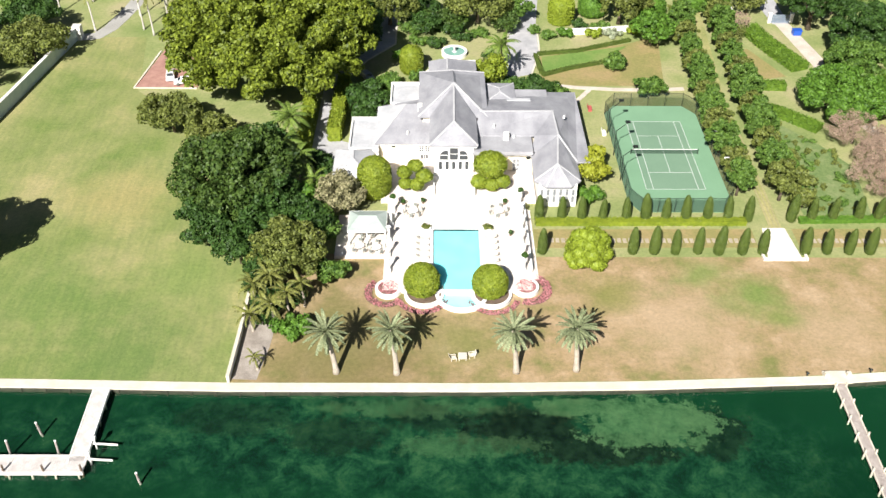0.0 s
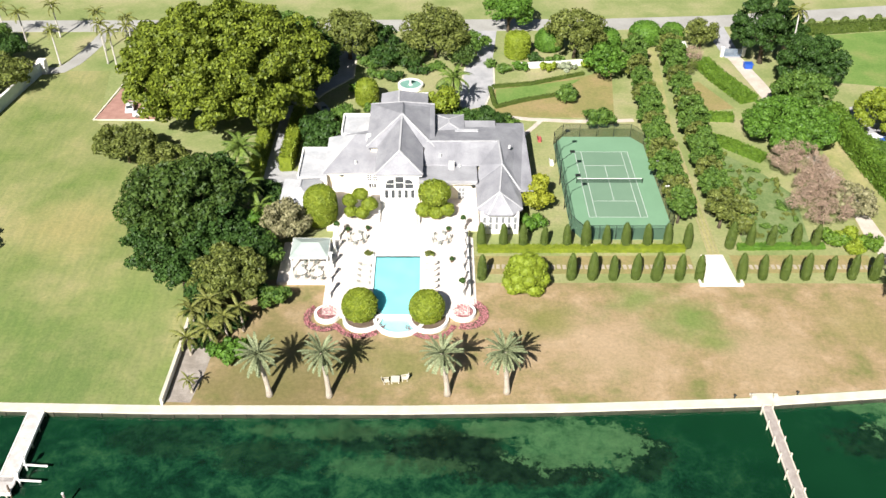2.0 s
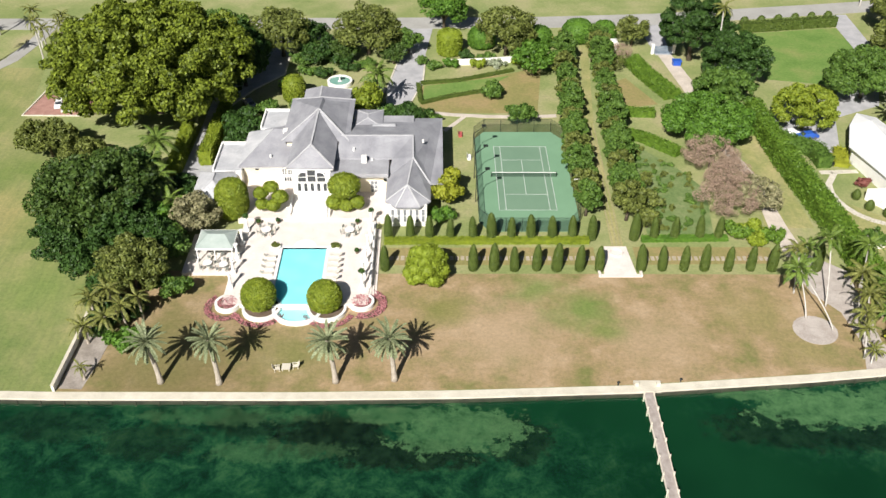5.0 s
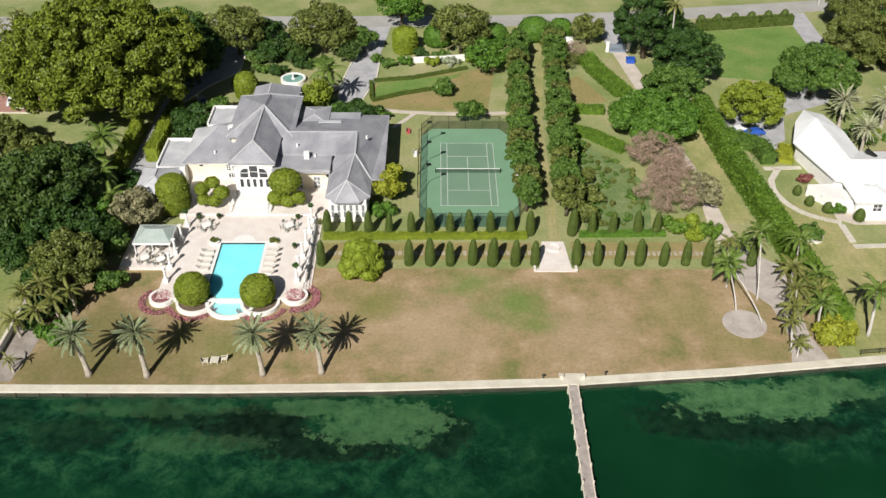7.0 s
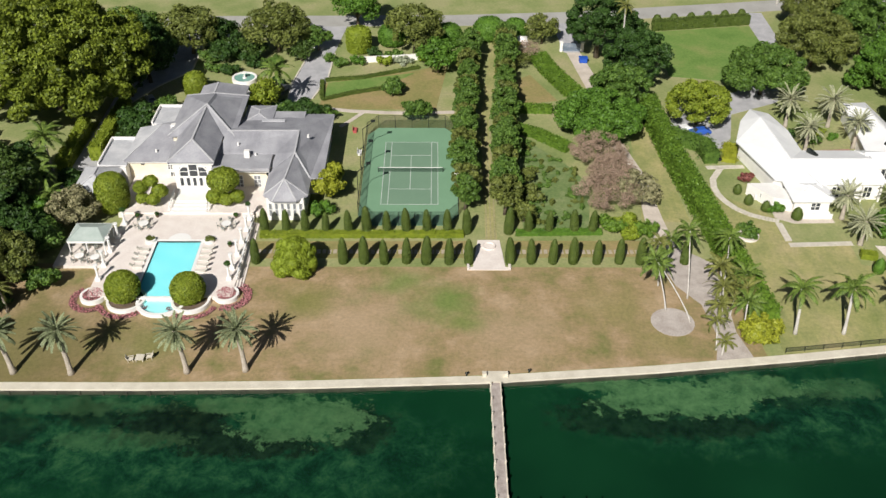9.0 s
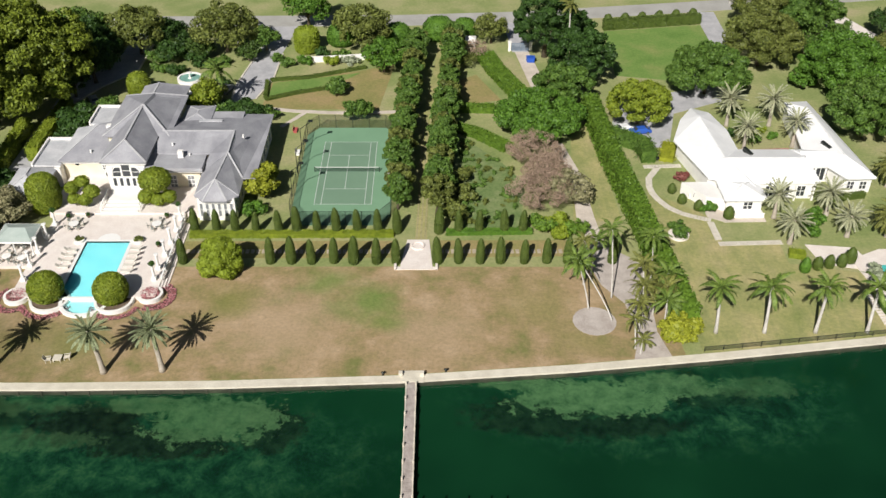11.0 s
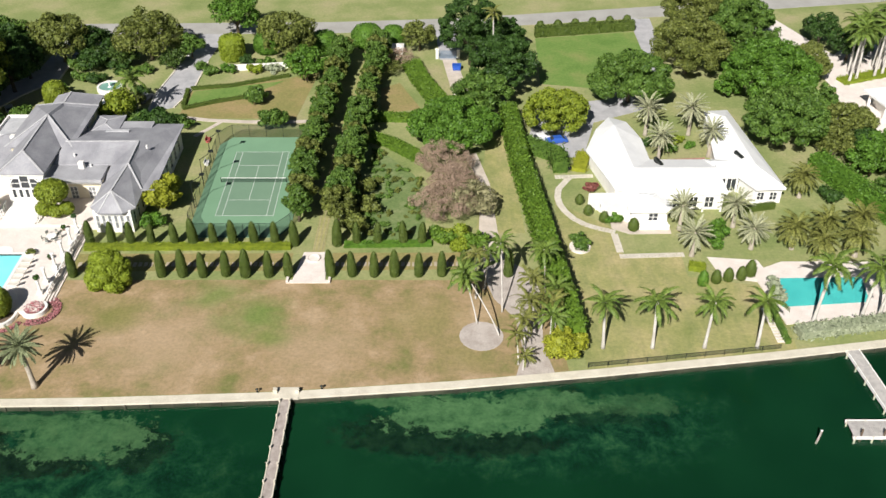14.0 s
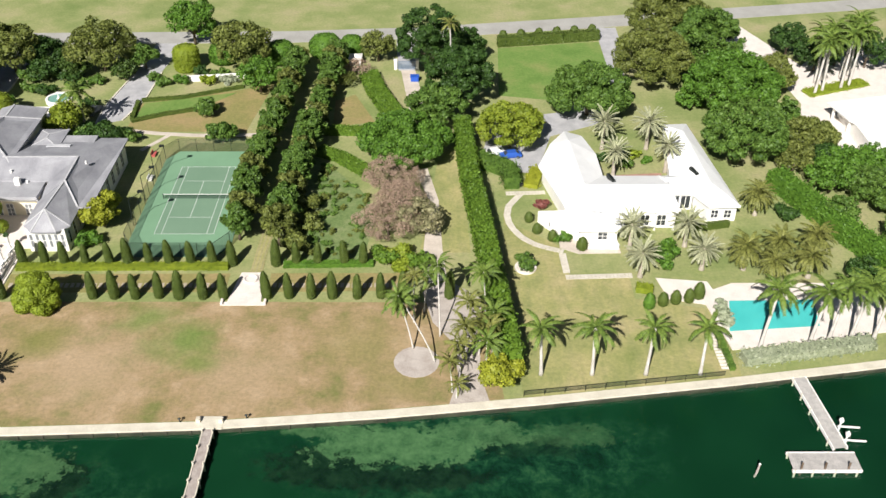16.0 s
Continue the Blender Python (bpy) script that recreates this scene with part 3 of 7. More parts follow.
# ---------------------------------------------------------------- ground, sea and shore
SHORE = [(-400, 97), (-140, 95), (-57, 93.9), (-29.4, 93.2), (6.4, 93.1), (30, 93.5), (56.8, 94.6), (82.3, 96.8), (105.2, 99.5), (133.7, 103.4), (157, 107.1), (200, 115), (420, 165)]


def shore_y(x):
    for (xa, ya), (xb, yb) in zip(SHORE, SHORE[1:]):
        if xa <= x <= xb:
            return ya + (yb - ya) * (x - xa) / (xb - xa)
    return SHORE[0][1] if x < SHORE[0][0] else SHORE[-1][1]


edge = [(-2400, 110)] + SHORE + [(2400, 300)]
gv, gf = [], []
for i, (x, y) in enumerate(edge):
    gv += [(x, y + 0.8, 0), (x, 150 if y < 140 else y + 40, 0), (x, 260 if y < 250 else y + 60, 0), (x, 2600, 0)]
    if i:
        for k in range(3):
            gf.append(((i - 1) * 4 + k, i * 4 + k, i * 4 + k + 1, (i - 1) * 4 + k + 1))
structure("ground", mesh_data("ground", gv, gf, GRASS_FAR), "wide flat grassy ground reaching the horizon", "ground")
sea = structure("water", mesh_data("water", [(-2400, -2400, -0.6), (2400, -2400, -0.6), (2400, 320, -0.6), (-2400, 320, -0.6)], [(0, 1, 2, 3)], SEA), "clear dark green bay water with light ripples", "water")
sea.visible_shadow = False
structure("seabed", mesh_data("seabed", [(-2400, -2400, -1.1), (2400, -2400, -1.1), (2400, 320, -1.1), (-2400, 320, -1.1)], [(0, 1, 2, 3)], SEABED_MAT), "seabed with pale sand patches and dark seagrass", "seabed")
sea_wall = thing("seawall", (0, 93, 0), "long pale concrete seawall along the water", "seawall", "", "structure")
for (xa, ya), (xb, yb) in zip(SHORE, SHORE[1:]):
    cap = prism_vf([(xa, ya - 93 - 0.05), (xb, yb - 93 - 0.05), (xb, yb - 93 + 1.4), (xa, ya - 93 + 1.4)], -0.1, 0.22)
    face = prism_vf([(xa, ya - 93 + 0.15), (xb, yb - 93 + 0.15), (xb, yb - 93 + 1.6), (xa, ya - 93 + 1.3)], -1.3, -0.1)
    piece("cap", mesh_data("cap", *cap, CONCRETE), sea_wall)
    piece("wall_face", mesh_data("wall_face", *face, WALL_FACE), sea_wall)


def lawn(name, pts, z, mat, label, category="lawn"):
    return structure(name, prism(name, pts, -0.05, z, mat), label, category)


def shore_line(x0, x1, off, n=14):
    return [(x0 + (x1 - x0) * i / n, shore_y(x0 + (x1 - x0) * i / n) + off) for i in range(n + 1)]


lawn("lawn_1", shore_line(-140, -29.5, 1.7) + [(-29, 120), (-30, 150), (-62, 178), (-66, 203), (-82, 203), (-96, 130), (-140, 130)], 0.02, GRASS_LEFT, "large mown neighbouring lawn, yellow green with dry streaks")
lawn("lawn_2", shore_line(-29.2, 100, 1.7) + [(98.5, 123), (54, 123.2), (16.5, 123.2), (16, 114), (-8, 114), (-8, 124), (-29, 124)], 0.02, GRASS_MAIN, "dry brownish waterfront lawn with a greener patch")
lawn("lawn_3", shore_line(102.8, 136, 1.7) + [(136.5, 112), (136.2, 121), (123, 124), (123, 131), (113, 129.5), (112, 139), (104, 146), (102.5, 150), (101.8, 135)], 0.02, GRASS_RIGHT, "mown lawn of the white villa")
lawn("lawn_4", [(104, 198), (120, 195), (131, 214), (130.8, 228), (105, 224)], 0.02, GRASS_GREEN, "bright green square lawn by the road")
lawn("lawn_5", [(65, 135), (77, 135), (79, 150), (75, 158), (64.5, 172)], 0.02, GRASS_ROSE, "green garden lawn with rose bushes")
lawn("lawn_6", [(23, 181), (49, 181), (52, 205), (45, 201), (23.5, 194)], 0.02, GRASS_WORN, "worn garden lawn behind the house")
lawn("lawn_7", [(23.6, 186), (36, 190.5), (44, 199.5), (24, 194)], 0.035, GRASS_GREEN, "clipped green lawn between low hedges")
lawn("lawn_8", [(87, 137), (96, 137), (94.5, 178), (90, 168)], 0.02, GRASS_RIGHT, "strip of worn grass beside the tall hedge")

# road beyond the gardens
ROAD = [(-400, 226), (-140, 228), (-75, 229), (-26, 229.5), (53, 231), (85, 233.5), (131, 240.5), (200, 252), (420, 300)]
structure("road", mesh_data("road", *ribbon_vf(ROAD, 7.2, -0.05, 0.06), ASPHALT), "pale straight road beyond the gardens", "road")
lawn("driveway_1", [(16, 184), (21, 186), (23.5, 196), (24, 210), (26, 228), (19, 228), (18, 209), (15.5, 192)], 0.05, DRIVE, "grey paved garden drive", "driveway")
lawn("driveway_2", [(-23.6, 148), (-16.2, 149), (-16.2, 158), (-20.8, 160), (-20.4, 181), (-15, 192), (-9, 200), (-9, 228), (-14, 228), (-15.5, 206), (-23.2, 190)], 0.05, DRIVE, "grey paved drive in the shade of the big tree", "driveway")
for k, line in enumerate(([(24.2, 210), (23.7, 196), (21.2, 186)], [(17.8, 209), (15.4, 192), (15.9, 184)], [(-8.8, 216), (-8.8, 200), (-14.8, 192), (-20.2, 181)])):
    structure("kerb_%d" % (k + 1), mesh_data("kerb", *ribbon_vf(line, 0.35, -0.05, 0.2), CONCRETE), "pale raised stone kerb along the drive", "kerb")
lawn("driveway_3", [(98, 165), (110, 164), (114, 179), (126, 185), (136, 214), (136.5, 237), (131, 237), (131, 214), (118, 190), (102, 186)], 0.05, DRIVE, "grey paved forecourt and drive of the white villa", "driveway")
lawn("driveway_4", [(81.2, 211.2), (84.6, 211.2), (87.8, 188.6), (84.0, 188.6)], 0.05, SAND, "pale straight garden drive", "driveway")
lawn("driveway_7", [(79.4, 229.4), (84.8, 229.8), (84.6, 211.2), (80.6, 211.2)], 0.05, DRIVE, "grey paved drive between the gate and the road", "driveway")
lawn("driveway_5", [(-63, 179.5), (-50, 179.5), (-48, 196), (-60, 201)], 0.05, BRICK_RED, "red paved parking place", "driveway")
structure("driveway_6", mesh_data("driveway_6", *ribbon_vf([(-82, 202.6), (-77.6, 203.6), (-75.6, 207.6), (-74.4, 213), (-73.2, 220), (-72.6, 226)], 3.6, -0.05, 0.05), ASPHALT), "pale curving neighbouring driveway", "driveway")
structure("kerb_4", mesh_data("kerb", *ribbon_vf([(-61.2, 196), (-63.2, 179.3), (-50, 179.2)], 0.4, -0.05, 0.2), CONCRETE), "pale stone kerb round the red parking place", "kerb")
lawn("path_1", [(57.9, 131), (60.0, 131), (60.6, 175), (64.9, 219), (62.8, 219), (58.6, 175)], 0.05, GRASS_RIGHT, "grass alley with stepping stones between two rows of trees", "path")
lawn("path_2", [(85.5, 165), (88, 166), (90.3, 154), (91, 138), (91.8, 129.2), (88.2, 128), (87.6, 137), (88.4, 154)], 0.05, SAND, "pale sandy garden path", "path")
lawn("gravel_bed_1", disc(87.0, 108.6, 3.5, 20), 0.05, GRAVEL, "round pale gravel bed under leaning palms", "gravel bed")
lawn("gravel_bed_2", [(91.6, 98.4), (98.0, 99.3), (96.6, 106), (97.0, 114), (97.4, 124), (92.0, 129.0), (87.6, 126), (89.4, 118), (92.6, 113), (93.4, 105)], 0.045, GRAVEL, "pale gravel strip beside the hedge", "gravel bed")
# gravel_bed_3: darker copy of the pale gravel, part shade put into its colour
lawn("gravel_bed_3", [(-28.9, 95.5), (-25.4, 95.3), (-24.4, 102), (-24, 108), (-28.5, 116)], 0.045, surface("part_shade_gravel", (0.30, 0.26, 0.22), (0.44, 0.39, 0.34), 0.5, 0.95, 6, 0.35), "gravel bed beside the boundary wall, part shade painted into its colour", "gravel bed")
lawn("parking_apron", [(166, 176), (173, 164), (240, 190), (240, 235), (190, 226), (178, 214), (166, 247), (155, 243), (170, 212), (172, 194)], 0.04, LIMESTONE, "wide pale paved forecourt", "driveway")


# ---------------------------------------------------------------- roofs, walls and windows
def shell_vf(verts, faces, thick):
    """Roof planes given a thickness downwards, closed at the edges."""
    n = len(verts)
    v = list(verts) + [(x, y, z - thick) for x, y, z in verts]
    f = list(faces) + [tuple(reversed([i + n for i in q])) for q in faces]
    count = {}
    for q in faces:
        for a, b in zip(q, q[1:] + q[:1]):
            count[(a, b)] = 1
    for a, b in count:
        if (b, a) not in count:
            f.append((b, a, a + n, b + n))
    return v, f


def roof(parent, verts, faces, mat, ridges=(), cap=RIDGE, thick=0.3, capw=0.3):
    ob = piece("roof", mesh_data("roof", *shell_vf(verts, [tuple(q) for q in faces], thick), mat), parent)
    for a, b in ridges:
        va, vb = Vector(verts[a]) + Vector((0, 0, 0.03)), Vector(verts[b]) + Vector((0, 0, 0.03))
        piece("ridge_cap", mesh_data("ridge_cap", *beam_vf(va, vb, capw, 0.1), cap), ob)
    return ob


def hip_roof(parent, x0, x1, y0, y1, ze, zr, mat, over=0.6, along="x", inset=None, cap=RIDGE, capw=0.38):
    x0, x1, y0, y1 = x0 - over, x1 + over, y0 - over, y1 + over
    if along == "x":
        k = (y1 - y0) / 2 if inset is None else inset
        ym = (y0 + y1) / 2
        r0, r1 = (x0 + k, ym, zr), (x1 - k, ym, zr)
        v = [(x0, y0, ze), (x1, y0, ze), (x1, y1, ze), (x0, y1, ze), r0, r1]
        f = [(0, 1, 5, 4), (1, 2, 5), (2, 3, 4, 5), (3, 0, 4)]
        e = [(0, 4), (3, 4), (1, 5), (2, 5), (4, 5)]
    else:
        k = (x1 - x0) / 2 if inset is None else inset
        xm = (x0 + x1) / 2
        v = [(x0, y0, ze), (x1, y0, ze), (x1, y1, ze), (x0, y1, ze), (xm, y0 + k, zr), (xm, y1 - k, zr)]
        f = [(0, 1, 4), (1, 2, 5, 4), (2, 3, 5), (3, 0, 4, 5)]
        e = [(0, 4), (1, 4), (2, 5), (3, 5), (4, 5)]
    return roof(parent, v, f, mat, e, cap, capw=capw)


def wall_block(parent, x0, x1, y0, y1, z0, z1, mat):
    return piece("wall", box("wall", x0, x1, y0, y1, z0, z1, mat), parent)


def window(parent, x, y, z0, w, h, face="S", cols=2, rows=2, frame_mat=TRIM, glass=GLASS):
    """A framed window on a wall: face S looks to the water, E and W to the sides."""
    turn = {"S": 0, "E": 90, "W": -90, "N": 180}[face]
    m = Matrix.Translation((x, y, z0)) @ Matrix.Rotation(radians(turn), 4, "Z")
    t = 0.09
    ring = [(-w / 2, 0), (w / 2, 0), (w / 2, h), (-w / 2, h)]
    outer = [(-w / 2 - t, -t), (w / 2 + t, -t), (w / 2 + t, h + t), (-w / 2 - t, h + t)]
    v = [(a, d, b) for d in (-0.09, 0.02) for loop in (outer, ring) for a, b in loop]
    f = []
    for i in range(4):
        k = (i + 1) % 4
        f += [(i, k, 4 + k, 4 + i), (8 + k, 8 + i, 12 + i, 12 + k), (i, 8 + i, 8 + k, k), (4 + i, 4 + k, 12 + k, 12 + i)]
    ob = piece("window", mesh_data("window", v, f, frame_mat), parent, "", m)
    piece("pane", box("pane", -w / 2, w / 2, -0.03, 0.01, 0, h, glass), ob)
    for i in range(1, cols):
        u = -w / 2 + w * i / cols
        piece("glazing_bar", box("glazing_bar", u - 0.05, u + 0.05, -0.07, -0.02, 0, h, frame_mat), ob)
    for i in range(1, rows):
        u = h * i / rows
        piece("glazing_bar", box("glazing_bar", -w / 2, w / 2, -0.075, -0.02, u - 0.05, u + 0.05, frame_mat), ob)
    return ob


# ---------------------------------------------------------------- the grey-roofed mansion
Z0 = 0.8
house = thing("mansion", (4, 150, 0), "cream mansion with grey hipped tile roofs behind a terrace", "house")
house.location = (0, 0, 0)
wall_block(house, -2.2, 9.3, 155.5, 171.8, 0, 7.8, CREAM)
wall_block(house, -0.1, 7.1, 145.6, 156, 0, 7.9, WHITE)
wall_block(house, -0.5, 8.0, 171.7, 179.5, 0, 6.3, CREAM)
wall_block(house, -10.2, 0.0, 151.0, 163, 0, 4.9, CREAM)
wall_block(house, -17.6, -11.6, 140.6, 149, 0, 3.9, WHITE)
wall_block(house, -15.4, -10.3, 149, 159.4, 0, 4.2, WHITE)
wall_block(house, -8.2, -2.1, 162.6, 170.6, 0, 5.6, WHITE)
wall_block(house, 7.0, 18.6, 147.2, 166, 0, 5.4, CREAM)
wall_block(house, 18.2, 27.2, 146.4, 168, 0, 5.2, WHITE)
wall_block(house, 18.2, 25.0, 137.4, 147, 0, 4.7, WHITE)
# central pyramid and front wing
roof(house, [(-3, 154.8, 7.9), (10, 154.8, 7.9), (10, 172.4, 7.7), (-3, 172.4, 7.7), (3.7, 161.8, 11.2), (3.6, 170.6, 9.2)],
     [(0, 1, 4), (1, 2, 5, 4), (2, 3, 5), (3, 0, 4, 5)], SLATE, [(0, 4), (1, 4), (2, 5), (3, 5)], capw=0.34)
roof(house, [(-0.9, 144.9, 7.9), (7.8, 144.9, 7.9), (7.8, 160, 7.9), (-0.9, 160, 7.9), (3.5, 148.2, 10.9), (3.65, 161.4, 11.0)],
     [(0, 1, 4), (1, 2, 5, 4), (3, 0, 4, 5)], SLATE, [(0, 4), (1, 4), (4, 5)], capw=0.32)
roof(house, [(-1.2, 172, 6.2), (8.6, 172, 6.2), (8.6, 180, 6.2), (-1.2, 180, 6.2), (2.6, 172, 8.0), (2.6, 178, 8.0)],
     [(1, 2, 5, 4), (2, 3, 5), (3, 0, 4, 5)], SLATE, [(4, 5)], capw=0.32)
# lower left wings
roof(house, [(-11.0, 150.4, 4.9), (0.0, 150.4, 4.9), (0.0, 160.0, 7.7), (-5.4, 160.2, 7.5), (-11.0, 163.6, 4.9), (-2.6, 163.6, 6.6)], [(0, 1, 2, 3), (4, 3, 2, 5)], SLATE, [(0, 3)])
# west slope and low hip coloured paler than the slate, glare painted in
roof(house, [(-11.0, 150.4, 4.9), (-5.4, 160.2, 7.5), (-11.0, 163.6, 4.9)], [(0, 1, 2)], PALE_ROOF)
hip_roof(house, -17.6, -11.6, 140.6, 149.2, 3.9, 6.0, PALE_ROOF, 0.6, "y")
piece("flat_roof", box("flat_roof", -15.6, -10.3, 149.6, 159.6, 4.2, 4.42, PALE_ROOF), house)
piece("flat_roof", box("flat_roof", -8.4, -2.0, 163.7, 170.8, 5.6, 5.82, PALE_ROOF), house)
for x0, x1, y0, y1, z1 in ((-15.8, -15.5, 149.5, 159.8, 4.9), (-15.5, -10.3, 159.5, 159.8, 4.9), (-8.6, -8.3, 163.6, 171.0, 6.3), (-8.3, -2.0, 170.7, 171.0, 6.3)):
    piece("parapet", box("parapet", x0, x1, y0, y1, 4.1, z1, WHITE), house)
# right wing
roof(house, [(7.4, 150.6, 6.6), (18.4, 150.6, 6.5), (22.4, 148.3, 8.1), (22.2, 156.9, 8.0), (8.4, 155.9, 8.5), (8.6, 166.6, 5.6), (22.2, 168.8, 5.3), (28.0, 168.8, 5.3), (28.0, 143.6, 5.3), (25.6, 143.6, 5.3), (17.5, 146.4, 4.95), (25.4, 143.4, 5.4)],
     [(0, 1, 3, 4), (1, 10, 2, 3), (2, 9, 8, 7, 3), (3, 7, 6), (4, 3, 6, 5)], SLATE, [(3, 4), (2, 3), (2, 9)], capw=0.32)
roof(house, [(17.5, 146.6, 4.9), (17.5, 138.6, 4.7), (19.4, 136.6, 4.7), (23.8, 136.6, 4.7), (25.7, 138.6, 4.7), (25.7, 146.0, 4.9), (22.4, 148.6, 8.0), (21.5, 139.6, 7.6)],
     [(0, 1, 7, 6), (1, 2, 7), (2, 3, 7), (3, 4, 7), (4, 5, 6, 7)], SLATE, [(6, 7), (7, 1), (7, 2), (7, 3), (7, 4)], capw=0.26)
piece("flat_roof", box("flat_roof", 6.9, 17.8, 145.4, 150.9, 5.6, 6.3, GREY_ROOF), house)
piece("flat_roof", box("flat_roof", 10.0, 22.2, 163.5, 168.6, 5.5, 6.0, GREY_ROOF), house)
hip_roof(house, 10.2, 15.6, 163.5, 170.5, 6.2, 6.8, SLATE, 0.3, "y", capw=0.2)
piece("skylight", box("skylight", 14.0, 18.6, 162.6, 163.4, 6.5, 6.95, PALE_ROOF), house)
piece("chimney", box("chimney", 12.6, 13.6, 149.2, 150.0, 6.0, 7.7, WHITE), house)
piece("chimney", box("chimney", -3.2, -2.3, 158.2, 159.2, 5.0, 8.3, WHITE), house)
for x, y, z in ((-5.0, 152.5, 5.75), (11.0, 152.5, 7.3), (24.2, 155.0, 7.7), (14.6, 150.2, 6.3)):
    piece("roof_vent", mesh_data("roof_vent", *tube_vf([(x, y, z - 0.2), (x, y, z + 0.45)], [0.22, 0.2], 8), TRIM), house)
# eave bands
for x0, x1, y, z in ((-0.6, 7.6, 145.3, 7.55), (-10.5, -0.2, 150.8, 4.55), (7.2, 17.6, 146.2, 5.3)):
    piece("cornice", box("cornice", x0, x1, y - 0.15, y + 0.3, z - 0.35, z, TRIM), house)
# tall arched window over glass doors
for i in range(3):
    window(house, 1.72 + 1.78 * i, 145.6, 4.45, 1.5, (1.95, 2.5, 1.95)[i], "S", 1, 2)
for i in range(5):
    window(house, 1.1 + 1.2 * i, 145.6, 2.35, 0.62, 1.75, "S", 1, 1)
arch = [(3.5 + 2.9 * math.cos(math.pi * i / 16), 145.5, 4.5 + 2.75 * math.sin(math.pi * i / 16)) for i in range(17)]
piece("window_arch", mesh_data("window_arch", *join_vf(*[beam_vf(a, b, 0.16, 0.2) for a, b in zip(arch, arch[1:])]), TRIM), house)
for x in (-2.4, -1.3):
    window(house, x, 151.0, 2.7, 0.8, 1.5, "S", 2, 3)
window(house, -1.85, 151.0, 0.9, 1.3, 1.2, "S", 3, 1)
for x, y, z in ((-7.6, 151.0, 4.0), (17.2, 147.2, 3.9)):
    piece("round_vent", mesh_data("round_vent", *lathe_vf([(0.42, 0.0), (0.42, 0.06), (0.34, 0.1)], 16), DARK_METAL), house, "dark round wall vent", pose(x, y + 0.02, z, 90, 0, 0))
for x in (9.4, 11.6, 15.0):
    window(house, x, 147.2, 1.0, 1.2, 2.6, "S", 2, 3, glass=PALE_GLASS)
for i in range(6):
    window(house, 18.85 + 1.1 * i, 137.4, 1.0, 0.5, 2.7, "S", 1, 2, glass=PALE_GLASS)
for i in range(3):
    window(house, 25.0, 139 + 2.6 * i, 1.0, 0.9, 2.6, "E", 1, 3)
for i in range(6):
    window(house, 27.2, 148.5 + 3.3 * i, 1.0, 1.3, 2.8, "E", 2, 3)
for x in (-16.4, -14.6, -12.8):
    window(house, x, 140.6, 1.0, 0.9, 2.2, "S", 1, 3)
for y in (142, 145, 147.6):
    window(house, -17.6, y, 1.0, 0.9, 2.2, "W", 1, 3)
for i in range(3):
    window(house, 9.3, 157.5 + 4 * i, 5.9, 0.9, 1.4, "E", 2, 2)

# ---------------------------------------------------------------- terrace and pool
PX0, PX1, PY0, PY1 = -0.2, 7.5, 114.0, 129.6
terrace = thing("terrace", (0, 0, 0), "pale limestone pool terrace with low steps", "terrace", "", "structure")
for i, (x0, x1, y0, y1) in enumerate(((-8.2, PX0, 114.0, 138.2), (PX1, 15.6, 114.0, 138.2), (PX0, PX1, PY1, 138.2))):
    piece("paving", box("paving", x0, x1, y0, y1, -0.05, Z0, LIMESTONE), terrace)
piece("paving", box("paving", -16.5, -8.2, 122.6, 134.0, -0.05, 0.6, LIMESTONE), terrace)
piece("paving", box("paving", -9.5, 18.0, 138.2, 147.3, -0.05, Z0 + 0.35, LIMESTONE), terrace)
piece("paving", box("paving", -9.5, -0.15, 147.3, 150.95, -0.05, Z0 + 0.35, LIMESTONE), terrace)
for i in range(4):
    piece("step", box("step", 0.2 + 0.15 * i, 6.8 - 0.15 * i, 138.2 + 1.0 * i, 145.5, Z0 + 0.35, Z0 + 0.5 + 0.16 * i, WHITE), terrace)
for i in range(3):
    piece("step", box("step", 15.6, 16.0 + 0.4 * i, 117 + 0.2 * i, 136, -0.05, 0.6 - 0.2 * i, LIMESTONE), terrace)
pool = thing("swimming_pool", (0, 0, 0), "turquoise swimming pool with a rounded lower basin", "pool", "", "structure")
piece("pool_floor", box("pool_floor", PX0, PX1, PY0, PY1, 0.03, 0.5, POOL_TILE), pool)
pw = piece("water_surface", mesh_data("water_surface", [(PX0, PY0, 0.7), (PX1, PY0, 0.7), (PX1, PY1, 0.7), (PX0, PY1, 0.7)], [(0, 1, 2, 3)], POOL_WATER), pool)
pw.visible_shadow = False
for x0, x1, y0, y1 in ((PX0 - 0.5, PX0, PY0, PY1 + 0.5), (PX1, PX1 + 0.5, PY0, PY1 + 0.5), (PX0, PX1, PY1, PY1 + 0.5), (PX0 - 0.5, PX1 + 0.5, PY0 - 0.5, PY0)):
    piece("coping", box("coping", x0, x1, y0, y1, 0.05, Z0 + 0.05, TRIM), pool)
piece("coping", prism("coping", disc(3.65, PY1 + 0.4, 2.0, 16, 0, math.pi), Z0, Z0 + 0.06, TRIM), pool)
basin = [(0.4, 113.5)] + [(4.3 + 3.9 * math.cos(a), 113.3 + 3.6 * math.sin(a)) for a in np.linspace(math.pi * 1.05, math.pi * 1.95, 17)] + [(8.2, 113.5)]
piece("pool_floor", prism("pool_floor", basin, 0.03, 0.12, surface("pale_pool_plaster", (0.60, 0.82, 0.82), (0.68, 0.86, 0.86), 0.4, 0.5, 3, 0.06)), pool)
pw = piece("water_surface", mesh_data("water_surface", [(x, y, 0.32) for x, y in basin], [tuple(range(len(basin)))], POOL_WATER), pool)
pw.visible_shadow = False
